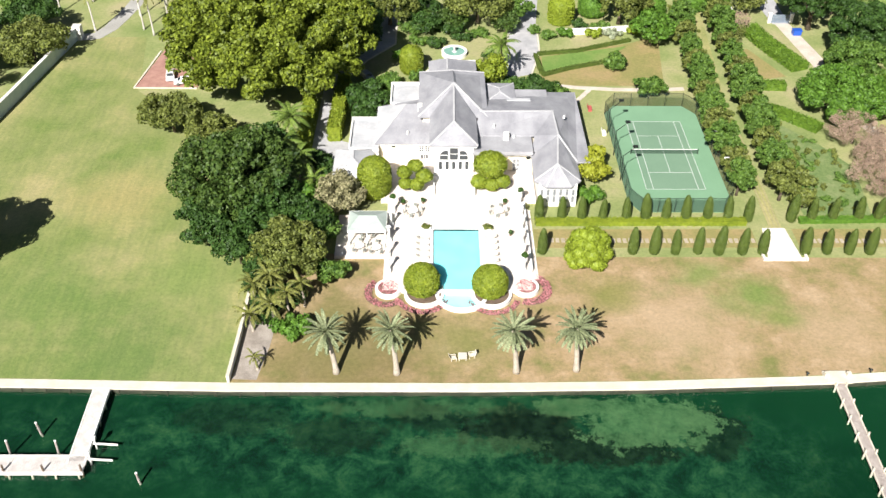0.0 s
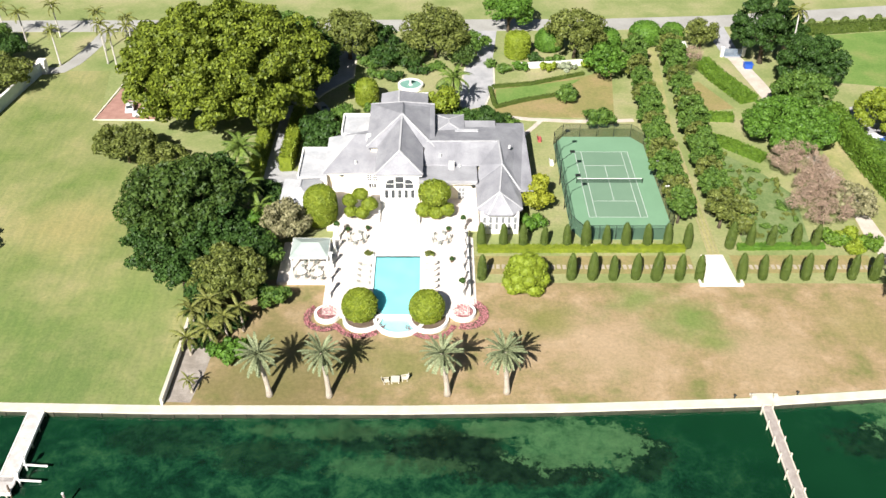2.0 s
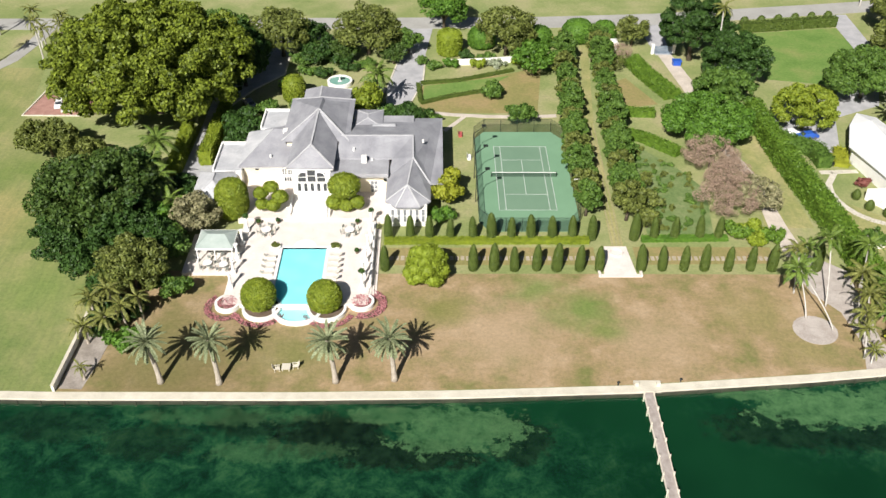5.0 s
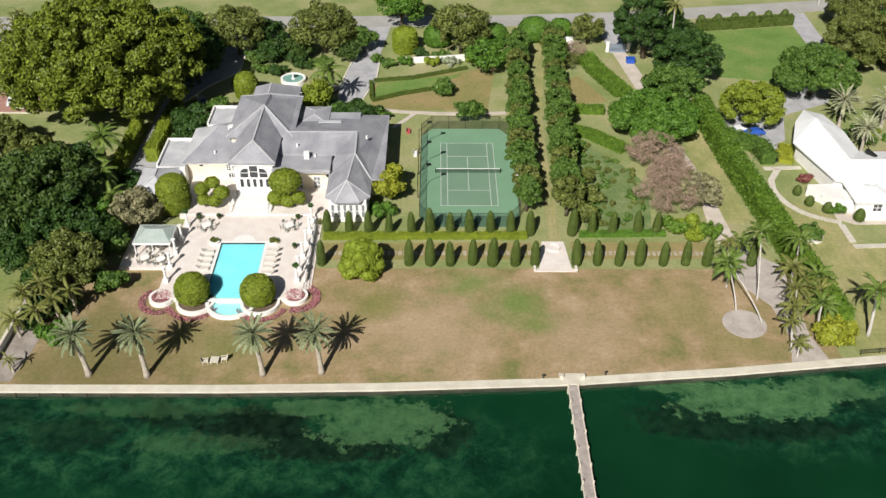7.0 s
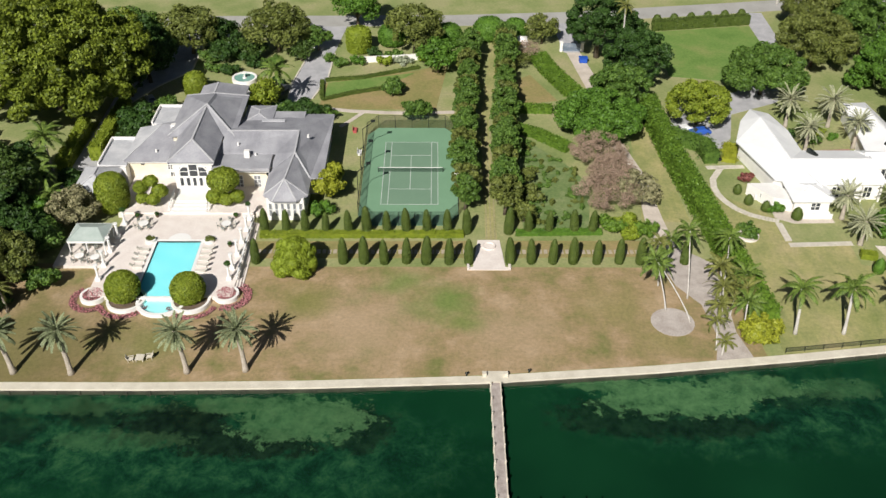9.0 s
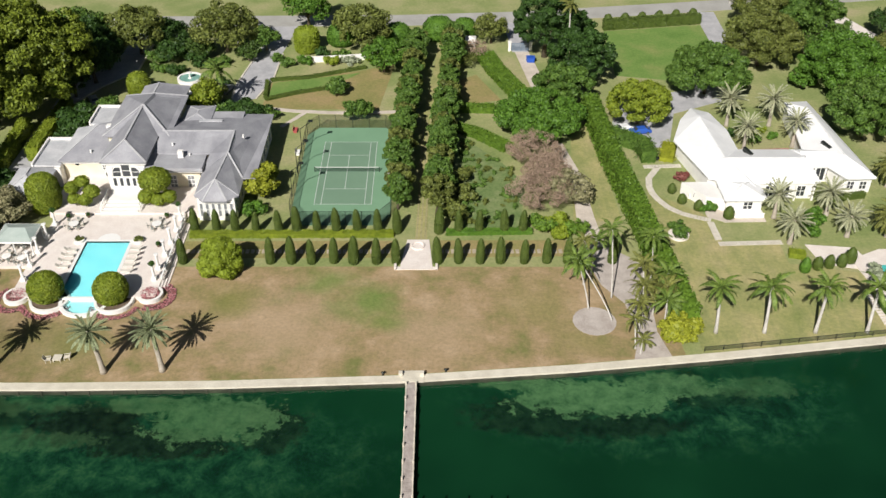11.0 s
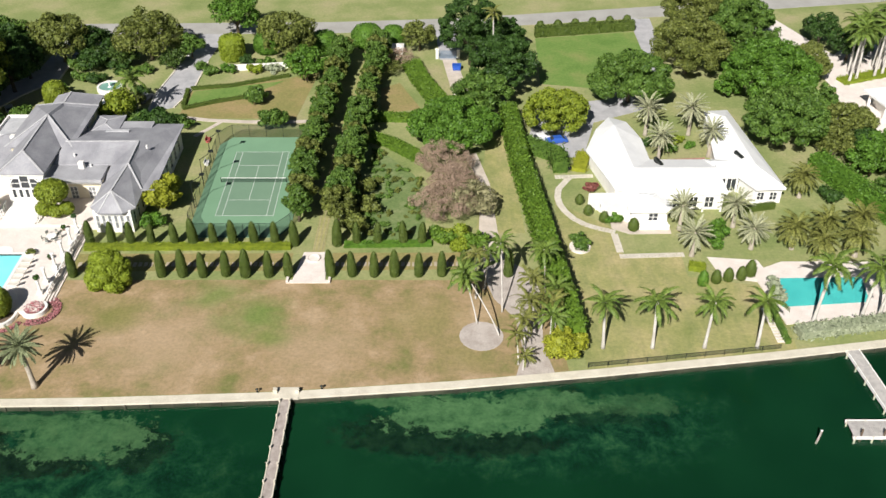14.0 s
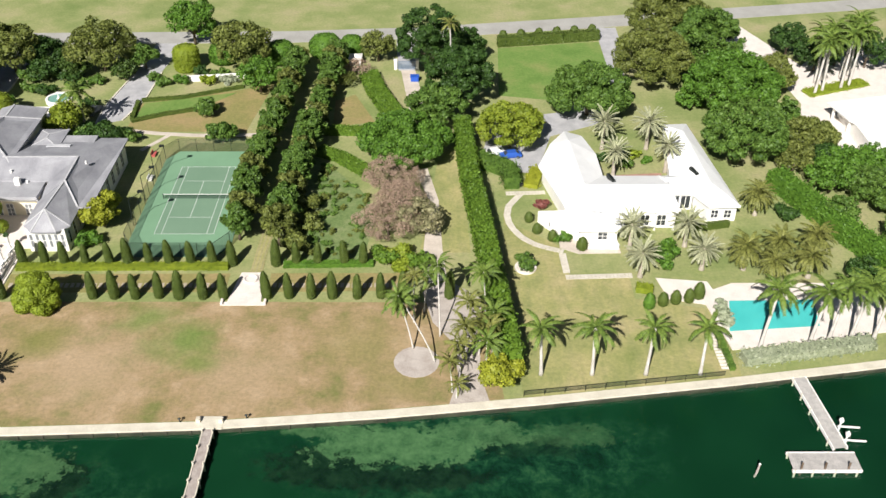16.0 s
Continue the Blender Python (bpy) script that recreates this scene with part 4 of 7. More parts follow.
piece("coping", mesh_data("coping", *ribbon_vf(basin, 0.6, 0.0, 0.6), TRIM), pool)


def planter(cx, cy, r, label, h=0.75, bed=True):
    ob = thing("round_planter", (cx, cy, 0), label, "planter", "planters round the pool")
    v, f = lathe_vf([(r - 0.45, 0), (r, 0.0), (r, h), (r - 0.45, h), (r - 0.45, h - 0.2)], 28)
    piece("rim", mesh_data("rim", v, f[:-2], WHITE), ob)
    piece("soil", prism("soil", disc(0, 0, r - 0.43, 24), 0.0, h - 0.15, MULCH), ob)
    return ob


def flower_bed(cx, cy, r0, r1, a0, a1, seed, z=0.0, n=500, label="ring bed of pink flowers around a planter"):
    rng = np.random.default_rng(seed)
    ob = thing("flower_bed", (cx, cy, z), label, "flower bed", "flower beds", "stuff")
    piece("soil", mesh_data("soil", *ribbon_vf(disc(0, 0, (r0 + r1) / 2, 24, a0, a1), r1 - r0, -0.02, 0.07), MULCH), ob)
    a = rng.uniform(a0, a1, n)
    r = np.sqrt(rng.uniform(r0 * r0, r1 * r1, n))
    pos = np.stack([r * np.cos(a), r * np.sin(a), rng.uniform(0.08, 0.3, n)], axis=1)
    piece("flowers", quads_data("flowers", leaf_quads(rng, pos, np.tile([0, 0, 1.0], (n, 1)), 0.13, 0.5, 0.8), PINK_FLOWER), ob)
    return ob


for cx, cy, s in ((-7.3, 114.6, 0), (14.5, 115.0, 1)):
    planter(cx, cy, 2.1, "white round planter with pink flowers")
    flower_bed(cx, cy, 0.05, 1.6, 0, 2 * math.pi, 20 + s, 0.62, 420, "pink flowers filling a round planter")
flower_bed(-7.6, 114.2, 2.3, 3.5, 2.2, 5.6, 30)
flower_bed(14.9, 115.0, 2.3, 3.8, -1.9, 1.4, 31, n=800)
for cx, cy, s in ((-1.6, 113.6, 0), (9.0, 113.4, 1)):
    planter(cx, cy, 3.2, "wide white planter under a clipped tree", 0.7)
    flower_bed(cx + (-0.3 if s == 0 else 0.3), cy - 0.2, 3.4, 4.3, 3.4, 6.0, 40 + s)
dome = [(0.9, 0.0), (2.1, 0.25), (2.65, 1.0), (2.8, 2.0), (2.65, 3.0), (2.05, 4.0), (1.05, 4.5), (0.0, 4.65)]
for (x, y), s in (((-2.0, 114.2), 0), ((8.7, 113.8), 1)):
    topiary_solid("clipped_tree", (x, y), dome, L_TOPIARY, "dense clipped round green tree beside the pool", 50 + s, 5200, 0.24, "clipped trees at the pool", 0.55)
tall = [(1.2, 0.0), (2.4, 0.4), (2.95, 1.8), (3.0, 4.2), (2.8, 5.8), (2.0, 6.9), (1.0, 7.3), (0, 7.4)]
topiary_solid("clipped_tree", (-10.6, 140.4), tall, L_TOPIARY, "tall egg-shaped clipped tree beside the mansion", 52, 6000, 0.24, "clipped trees at the house", 0.5)


def cloud_tree(at, blobs, label, seed, z):
    rng = np.random.default_rng(seed)
    ob = thing("cloud_topiary", (at[0], at[1], z), label, "topiary", "clipped trees at the house")
    piece("trunk", mesh_data("trunk", *tube_vf([(0, 0, -0.1), (0, 0, 2.5)], [0.3, 0.2], 8), BARK), ob)
    for c, r in ((np.array(c) * 1.12, np.array(r) * 0.93) for c, r in blobs):
        piece("pad", crown_data("pad", rng, [(np.array(c), np.array(r))], int(900 * r[0] * r[0] / 1.5), 0.2, L_TOPIARY, low=-0.95, spread=0.5, shrink=0.95), ob)
    return ob


cloud_tree((-3.6, 140.8), [((-1.5, 0, 3.5), (1.5, 1.4, 1.1)), ((0.2, 0.3, 4.5), (1.5, 1.4, 1.0)), ((1.6, -0.2, 2.9), (1.6, 1.5, 1.3)), ((-1.4, -0.4, 1.6), (1.3, 1.3, 1.0)), ((0.4, -0.6, 1.5), (1.4, 1.3, 1.1))], "cloud-pruned tree of five round green pads", 61, 1.1)
cloud_tree((9.9, 141.5), [((0, 0, 4.6), (3.1, 3.0, 2.3)), ((-1.7, -0.6, 1.7), (1.6, 1.5, 1.4)), ((0.3, -0.9, 1.4), (1.6, 1.5, 1.2)), ((2.0, -0.5, 1.7), (1.5, 1.4, 1.3))], "cloud-pruned tree with a big round top over small pads", 62, 1.1)

# ---------------------------------------------------------------- tennis court
CX, CY = 44.0, 154.5
court = thing("tennis_court", (CX, CY, 0), "green hard tennis court with white lines", "tennis court", "", "structure")
OUT = [(-7.6, -18.8), (7.0, -18.8), (9.2, -15.6), (9.2, 14.8), (7.0, 18.0), (-7.2, 18.0), (-9.4, 14.8), (-9.4, -15.6)]
piece("outer_surface", prism("outer_surface", OUT, -0.05, 0.06, COURT_OUT), court)
piece("inner_surface", box("inner_surface", -5.485, 5.485, -11.885, 11.885, 0.03, 0.075, COURT_IN), court)
LW = 0.055
for x0, x1, y0, y1 in ([(x - LW, x + LW, -11.9, 11.9) for x in (-5.4, 5.4, -4.115, 4.115)] + [(-5.49, 5.49, y - LW, y + LW) for y in (-11.8, 11.8)] + [(-4.1, 4.1, y - LW, y + LW) for y in (-6.4, 6.4)] + [(-LW, LW, -6.4, 6.4)]):
    piece("line", box("line", x0, x1, y0, y1, 0.07, 0.083, COURT_PAINT), court)
net = thing("tennis_net", (CX, CY, 0.07), "dark tennis net with a white band on two posts", "net")
NETTING = bpy.data.materials.new("netting")
NETTING.use_nodes = True
_nt = NETTING.node_tree
_tr = _nt.nodes.new("ShaderNodeBsdfTransparent")
_mx = _nt.nodes.new("ShaderNodeMixShader")
_mx.inputs[0].default_value = 0.2
_nt.nodes["Principled BSDF"].inputs["Base Color"].default_value = (0.02, 0.04, 0.03, 1)
_nt.links.new(_tr.outputs[0], _mx.inputs[1])
_nt.links.new(_nt.nodes["Principled BSDF"].outputs[0], _mx.inputs[2])
_nt.links.new(_mx.outputs[0], _nt.nodes["Material Output"].inputs[0])
piece("mesh_net", box("mesh_net", -6.3, 6.3, -0.02, 0.02, 0.05, 0.95, NETTING), net)
piece("band", box("band", -6.3, 6.3, -0.03, 0.03, 0.96, 1.05, TRIM), net)
for x in (-6.4, 6.4):
    piece("post", mesh_data("post", *tube_vf([(x, 0, 0), (x, 0, 1.1)], [0.08, 0.08], 8), DARK_METAL), net)
fence = thing("court_fence", (CX, CY, 0), "tall dark green wire fence around the tennis court", "fence")
for (xa, ya), (xb, yb) in zip(OUT, OUT[1:] + OUT[:1]):
    L = math.hypot(xb - xa, yb - ya)
    n = max(1, round(L / 3.2))
    for i in range(n):
        x, y = xa + (xb - xa) * i / n, ya + (yb - ya) * i / n
        piece("post", mesh_data("post", *tube_vf([(x, y, 0), (x, y, 3.1)], [0.05, 0.05], 6), DARK_METAL), fence)
    piece("rail", mesh_data("rail", *beam_vf((xa, ya, 3.05), (xb, yb, 3.05), 0.06), DARK_METAL), fence)
    piece("wire_panel", mesh_data("wire_panel", *beam_vf((xa, ya, 1.5), (xb, yb, 1.5), 0.02, 2.9), NETTING), fence)


def court_lamp(x, y, d):
    ob = thing("court_lamp", (x, y, 0), "dark pole with an arm and a black floodlight over the court", "lamp", "court lamps")
    piece("pole", mesh_data("pole", *tube_vf([(0, 0, 0), (0, 0, 5.6)], [0.08, 0.06], 8), DARK_METAL), ob)
    arm = piece("arm", mesh_data("arm", *beam_vf((0, 0, 5.5), (2.4 * d, 0.9, 6.9), 0.09), DARK_METAL), ob)
    piece("lamp_head", box("lamp_head", 2.1 * d - 0.45, 2.1 * d + 0.45, 0.6, 1.2, 6.75, 7.0, DARK_METAL), ob)
    return ob


for y in (-7.5, 1.0, 9.0):
    court_lamp(CX - 9.8, CY + y - 1.5, 1)
for y in (-9.0, 0, 9.0):
    ob = thing("court_lamp", (CX + 9.5, CY + y, 0), "pole with a pale floodlight beside the court", "lamp", "court lamps")
    piece("pole", mesh_data("pole", *tube_vf([(0, 0, 0), (0, 0, 5.0)], [0.07, 0.06], 8), DARK_METAL), ob)
    piece("lamp_head", box("lamp_head", -1.0, 0.1, -0.22, 0.22, 4.9, 5.1, TRIM), ob)

# ---------------------------------------------------------------- cypress rows, hedges and plaza
cyp = [(0.5, 0.0), (0.74, 0.25), (0.80, 1.2), (0.77, 2.4), (0.66, 3.6), (0.46, 4.6), (0.22, 5.15), (0.0, 5.3)]
row_front = [17.9, 33.0, 36.6, 40.2, 43.8, 47.4, 51.2, 54.6, 61.9, 65.4, 69.2, 72.9, 76.7, 80.8, 84.5, 92.2]
row_back = [18.1, 22.1, 25.6, 29.3, 33.2, 36.6, 40.3, 43.8, 47.4, 51.2, 54.5, 62.1, 65.8, 69.3, 73.9, 77.1]
cyp_variants = [topiary_solid("clipped_cypress", (row_front[k], 124.3), [(r * (0.95 + 0.06 * k), z * (0.97 + 0.05 * k)) for r, z in cyp], L_CYPRESS, "clipped cone-shaped cypress in a row along the path", 70 + k, 2000, 0.15, "cypress rows") for k in range(3)]
rng = random.Random(4)
for i, x in enumerate(row_front[3:]):
    copy_thing(cyp_variants[i % 3], pose(x + rng.uniform(-0.15, 0.15), 124.3 + rng.uniform(-0.15, 0.15), 0, rng.uniform(-2.5, 2.5), rng.uniform(-2.5, 2.5), rng.uniform(0, 360)) @ Matrix.Scale(rng.uniform(0.93, 1.07), 4))
for i, x in enumerate(row_back):
    copy_thing(cyp_variants[i % 3], pose(x + rng.uniform(-0.15, 0.15), 133.4 + rng.uniform(-0.15, 0.15), 0, rng.uniform(-2.5, 2.5), rng.uniform(-2.5, 2.5), rng.uniform(0, 360)) @ Matrix.Scale(rng.uniform(0.88, 1.02), 4))
hedge("low_hedge", [(17.5, 132.3), (54, 132.5)], 1.5, 0.9, L_TOPIARY, "low clipped hedge along the court", 80, 14, 0.2)
hedge("low_hedge", [(63.5, 133.0), (79, 133.4)], 1.4, 0.8, L_BRIGHT, "low clipped hedge along the rose garden", 81, 14, 0.2)
lawn("path_3", [(17, 125.6), (54.6, 125.8), (54.6, 130.9), (17, 130.7)], 0.03, GRASS_WORN, "grass strip with a stone path between cypress rows", "path")
lawn("path_4", [(61.6, 125.8), (86, 126.2), (86, 131.0), (61.6, 131.0)], 0.03, GRASS_WORN, "grass strip with a stone path between cypress rows", "path")
walk_1 = thing("stone_walk", (0, 127.6, 0), "two lines of pale stepping stones in the grass", "path", "", "structure")
stone = box("stepping_stone", -0.32, 0.32, -0.6, 0.6, 0.0, 0.06, surface("weathered_stone", (0.40, 0.34, 0.24), (0.52, 0.45, 0.34), 0.8, 0.9, 6, 0.3))
for i in range(72):
    x = 18 + i * 0.95
    if not 54.2 < x < 62:
        piece("stepping_stone", stone, walk_1, "", pose(x, rng.uniform(-0.06, 0.06), 0.0, 0, 0, rng.uniform(-4, 4)))
plaza = thing("plaza", (58.1, 126, 0), "pale stone landing with a round fountain and wide step", "terrace", "", "structure")
piece("paving", prism("paving", [(-2.7, -3.0), (2.9, -3.0), (2.3, 5.0), (-1.6, 5.0)], -0.05, 0.16, LIMESTONE), plaza)
piece("step", box("step", -3.7, 3.8, -3.8, -3.0, -0.05, 0.16, LIMESTONE), plaza)
piece("step", box("step", -3.7, -3.3, -3.8, -2.2, 0.1, 0.5, LIMESTONE), plaza)
piece("step", box("step", 3.4, 3.8, -3.8, -2.2, 0.1, 0.5, LIMESTONE), plaza)
basin_ob = thing("round_fountain", (58.4, 129.0, 0.16), "low round stone fountain basin", "fountain")
piece("rim", mesh_data("rim", *lathe_vf([(0.9, 0), (1.2, 0), (1.2, 0.3), (0.95, 0.3), (0.95, 0.12)], 20), LIMESTONE), basin_ob)

# ---------------------------------------------------------------- rows of trees beside the alley
row_tree = [tree("alley_tree", (54.5, 141, 0), 2.75, 7.2, L_OLIVE if k == 1 else L_MID, "slim leafy tree in a long row beside the court", 100 + k, leaves=1800, size=0.34, lumps=14, lump=1.0, group="alley trees", bare=0.12) for k in range(3)]
row_tree[1].location = (54.4, 145.4, 0)
row_tree[2].location = (54.6, 149.8, 0)
for i in range(3, 17):
    copy_thing(row_tree[i % 3], pose(54.4 + (i - 3) * 0.22, 141 + 4.35 * i, 0, 0, 0, rng.uniform(0, 360)) @ Matrix.Scale(rng.uniform(0.85, 1.1), 4))
for i in range(17):
    copy_thing(row_tree[(i + 1) % 3], pose(61.8 + i * 0.26, 139.5 + 4.5 * i, 0, 0, 0, rng.uniform(0, 360)) @ Matrix.Scale(rng.uniform(0.88, 1.15), 4))

# ---------------------------------------------------------------- broadleaf trees
tree("ficus_tree", (-33.5, 181), 20.5, 23.5, L_FICUS, "huge spreading yellow-green ficus tree", 1, ry=18.5, leaves=40000, size=0.6, lumps=190, lump=2.5, bare=0.03, shrink=0.55, spread=0.75, inner=0.62)
tree("oak_tree", (-34.1, 137.2), 10.2, 13.5, L_OAK, "broad ragged dark green tree at the edge of the lawn", 2, ry=10.5, leaves=10000, size=0.5, lumps=36, lump=3.2, bare=0.08, inner=0.36)
tree("leafy_tree", (-51.0, 162), 6.4, 8.0, L_OLIVE, "loose olive-green tree at the edge of the lawn", 3, ry=4.6, leaves=3600, size=0.42, lumps=26, lump=1.6, bare=0.15, inner=0.4)
tree("leafy_tree", (-42.5, 156.5), 4.6, 6.5, L_OLIVE, "low olive-green tree with brownish tips by the lawn", 13, leaves=2200, size=0.4, lumps=20, lump=1.3, bare=0.15, inner=0.4)
tree("leafy_tree", (-23.4, 119.2), 5.9, 9.0, L_OLIVE, "bushy olive-green tree beside the boundary", 4, leaves=5000, size=0.4, lumps=24, lump=1.8, bare=0.05)
tree("leafy_tree", (-16.4, 136.3), 4.6, 6.6, L_PALE, "pale flowering tree beside the mansion", 5, leaves=2600, size=0.36, lumps=18, bare=0.1)
tree("leafy_tree", (-31.5, 121.5), 4.6, 8.0, L_DARK, "dark green tree over the boundary wall", 11, leaves=2600, size=0.4, lumps=18, bare=0.04)
tree("leafy_tree", (-38, 127.5), 4.6, 8.0, L_DARK, "dark green tree at the lawn edge", 12, leaves=2600, size=0.4, lumps=18, bare=0.04)
for i, (x, y) in enumerate(((-27.2, 113.5), (-22.5, 112.6), (-25.5, 108.5))):
    shrub("green_shrub", (x, y), 2.8, 2.6, 3.2, L_DARK, "dark shrub under the boundary palms", 340 + i, 900, 0.26, 9, "garden shrubs")
tree("oak_tree", (-28, 131), 6.5, 10.5, L_DARK, "dark green tree with spreading boughs beside the lawn", 8, leaves=4600, size=0.45, lumps=26, lump=1.9, bare=0.04)
tree("leafy_tree", (-29.5, 149), 5.0, 8.5, L_DARK, "dark green tree at the edge of the lawn", 9, leaves=3000, size=0.42, lumps=18, bare=0.05)
tree("leafy_tree", (-22, 127), 4.5, 8.0, L_DARK, "dark green tree filling the garden boundary", 6, leaves=4200, size=0.42, lumps=20, bare=0.05)
tree("oak_tree", (-77.8, 121.5), 7.0, 13.0, L_OLIVE, "olive green tree alone on the neighbouring lawn", 7, leaves=5200, size=0.45, lumps=30, lump=2.2, bare=0.18, inner=0.4)
for i, (x, y, r, h, m) in enumerate(((-92, 206, 6, 7, L_DARK), (-104, 200, 7, 8, L_DARK), (-98, 215, 5, 6, L_MID), (-88, 192, 7.5, 8, L_OLIVE), (-98, 180, 7, 8, L_MID), (-100, 165, 6, 7, L_OLIVE), (-10.4, 210, 7.2, 12, L_OLIVE), (10.3, 211.5, 8.0, 12, L_OLIVE), (43.7, 211, 6.8, 12, L_OLIVE), (28.8, 226.5, 6.1, 11, L_BRIGHT),
                                     # the L_DARK trees at x -15 to -21 are added to deepen the ficus shade
                                     (49.4, 200, 4.6, 8, L_BRIGHT), (-24, 209, 7, 12, L_MID), (-2, 206, 3.6, 5, L_DARK), (20, 212, 3.5, 6, L_MID), (-17, 194, 5.5, 12, L_DARK), (-21, 204, 6, 12, L_DARK), (-19.5, 187, 4.2, 9, L_DARK), (-15.8, 201, 4.2, 9, L_DARK), (-4, 212, 5, 8, L_DARK), (-3, 207.5, 3.4, 5, L_OAK), (4.5, 208, 3.6, 5.2, L_OAK), (16.5, 206, 3.0, 5, L_OAK))):
    tree("garden_tree", (x, y), r, h, m, "leafy green tree in the garden belt by the road", 200 + i, leaves=int(70 * r * r), size=0.45, lumps=20, group="road trees", bare=0.12)
for i, (x, y, r, h, m, l) in enumerate(((83.4, 170, 9.6, 8.5, L_BRIGHT, "wide flat-topped green tree"), (89.8, 183.6, 6.4, 9, L_MID, "rounded mid-green garden tree"), (88.2, 208.5, 8.1, 17, L_DARK, "tall dark green tree by the road"), (95, 194, 7.9, 13, L_DARK, "dark green tree beside the hedge"),
                                        (105.1, 174.6, 6.9, 9.5, L_TOPIARY, "round yellow-green tree over the forecourt"), (122.9, 188.8, 9.6, 11, L_MID, "broad domed green tree behind the villa"), (139.1, 203.7, 8.7, 13, L_OLIVE, "olive green tree behind the villa"), (153.2, 211.5, 8.2, 15, L_MID, "tall green tree near the road"),
                                        (146.8, 224, 9.5, 15, L_OLIVE, "tall olive tree near the road"), (155, 190.5, 10.3, 12.5, L_BRIGHT, "wide bright green tree beside the villa"), (151.5, 168.8, 8.4, 12.5, L_MID, "dense dark round tree beside the villa"), (166.2, 172.6, 5.7, 7, L_OLIVE, "loose yellow-green tree by the forecourt"),
                                        (170, 160.5, 5.5, 7, L_BRIGHT, "bright green tree near the shore garden"), (176, 150, 6, 8, L_MID, "green tree in the far garden"), (146, 191.9, 3.2, 5, L_BRIGHT, "small round tree by the villa drive"), (96.5, 217, 5, 8, L_DARK, "dark tree by the road"), (166, 200, 5.5, 9, L_OLIVE, "leafy tree by the forecourt"), (162, 181, 5, 8, L_MID, "leafy tree by the forecourt"))):
    tree("garden_tree", (x, y), r, h, m, l, 240 + i, leaves=int(105 * r * r), size=0.38, lumps=34, lump=r * 0.24, group="villa trees", bare=0.06, shrink=0.66, inner=0.58, even=i in (0, 2, 3, 4, 5, 10, 14))
for i, (x, y, r) in enumerate(((81.5, 158.5, 5.8), (81.2, 142.5, 5.9), (83.0, 150, 4.4))):
    tree("bare_tree", (x, y), r, 6.0, L_TWIG, "reddish brown leafless tree", 280 + i, leaves=7000, size=0.42, lumps=34, lump=1.1, group="bare trees", bare=0.12, spread=1.8, shrink=0.3, slim=0.07)
tree("leafy_tree", (86.4, 144), 4.8, 5.8, L_PALE, "small leafy tree beside the sandy path", 290, leaves=1500, size=0.34, lumps=14, bare=0.1)
# clipped and loose shrubs
lobes = [((0, 0, 3.3), (3.3, 3.3, 3.1))]
for k in range(24):
    a, z = k * 2.4, (1.2, 2.6, 3.9, 5.2, 1.9, 5.9)[k % 6]
    q = (2.5, 2.9, 2.7, 1.8, 2.8, 0.7)[k % 6]
    lobes.append(((q * math.cos(a), q * math.sin(a), z), (1.25, 1.25, 1.1)))
ball = thing("ball_tree", (25.0, 121.6, 0), "large lime-green cloud-clipped ball tree on the lawn", "tree")
piece("trunk", mesh_data("trunk", *tube_vf([(0, 0, -0.1), (0, 0, 2.0)], [0.3, 0.22], 8), BARK), ball)
piece("crown", crown_data("crown", np.random.default_rng(300), [(np.array(c), np.array(r)) for c, r in lobes], 17000, 0.17, L_LIME, low=-0.95, spread=0.5, shrink=0.92), ball)
shrub("yellow_shrub", (29.0, 145.2), 3.2, 5.0, 6.2, L_GOLD, "tall yellow-green shrub beside the mansion", 301, 3000, 0.3, 16)
shrub("green_shrub", (27.6, 139.0), 2.4, 2.2, 2.6, L_BRIGHT, "green shrub at the corner of the mansion", 302, 1000, 0.25, 9)
shrub("yellow_shrub", (99.6, 103.6), 3.1, 3.8, 4.8, L_GOLD, "rounded bright yellow shrub at the seawall", 303, 3600, 0.22, 14)
shrub("green_shrub", (-16.8, 117.6), 3.1, 2.8, 3.6, L_MID, "rounded green shrub beside the terrace", 304, 2200, 0.28, 12)
shrub("green_shrub", (39.5, 188.5), 2.7, 2.7, 4.0, L_MID, "round green shrub on the garden lawn", 305, 1300, 0.3, 10)
shrub("green_shrub", (45.0, 176.3), 3.6, 3.2, 4.6, L_MID, "round green shrub behind the tennis court", 306, 1800, 0.3, 12)
topiary_solid("clipped_shrub", (30.0, 212), [(2.6, 0), (3.0, 0.5), (3.1, 4.5), (2.6, 5.6), (0, 6.0)], L_LIME, "blocky clipped lime-green shrub", 307, 2200, 0.3)
for i, (x, y, r) in enumerate(((62.4, 220, 4.0), (69.0, 219.5, 3.0), (38, 216, 3.4), (52, 216, 3.6))):
    topiary_solid("clipped_shrub", (x, y), [(r * 0.7, 0), (r, 1.0), (r, 3.2), (r * 0.7, 4.8), (0, 5.4)], L_BRIGHT, "rounded clipped green shrub by the road", 310 + i, 1800, 0.3, "road shrubs")
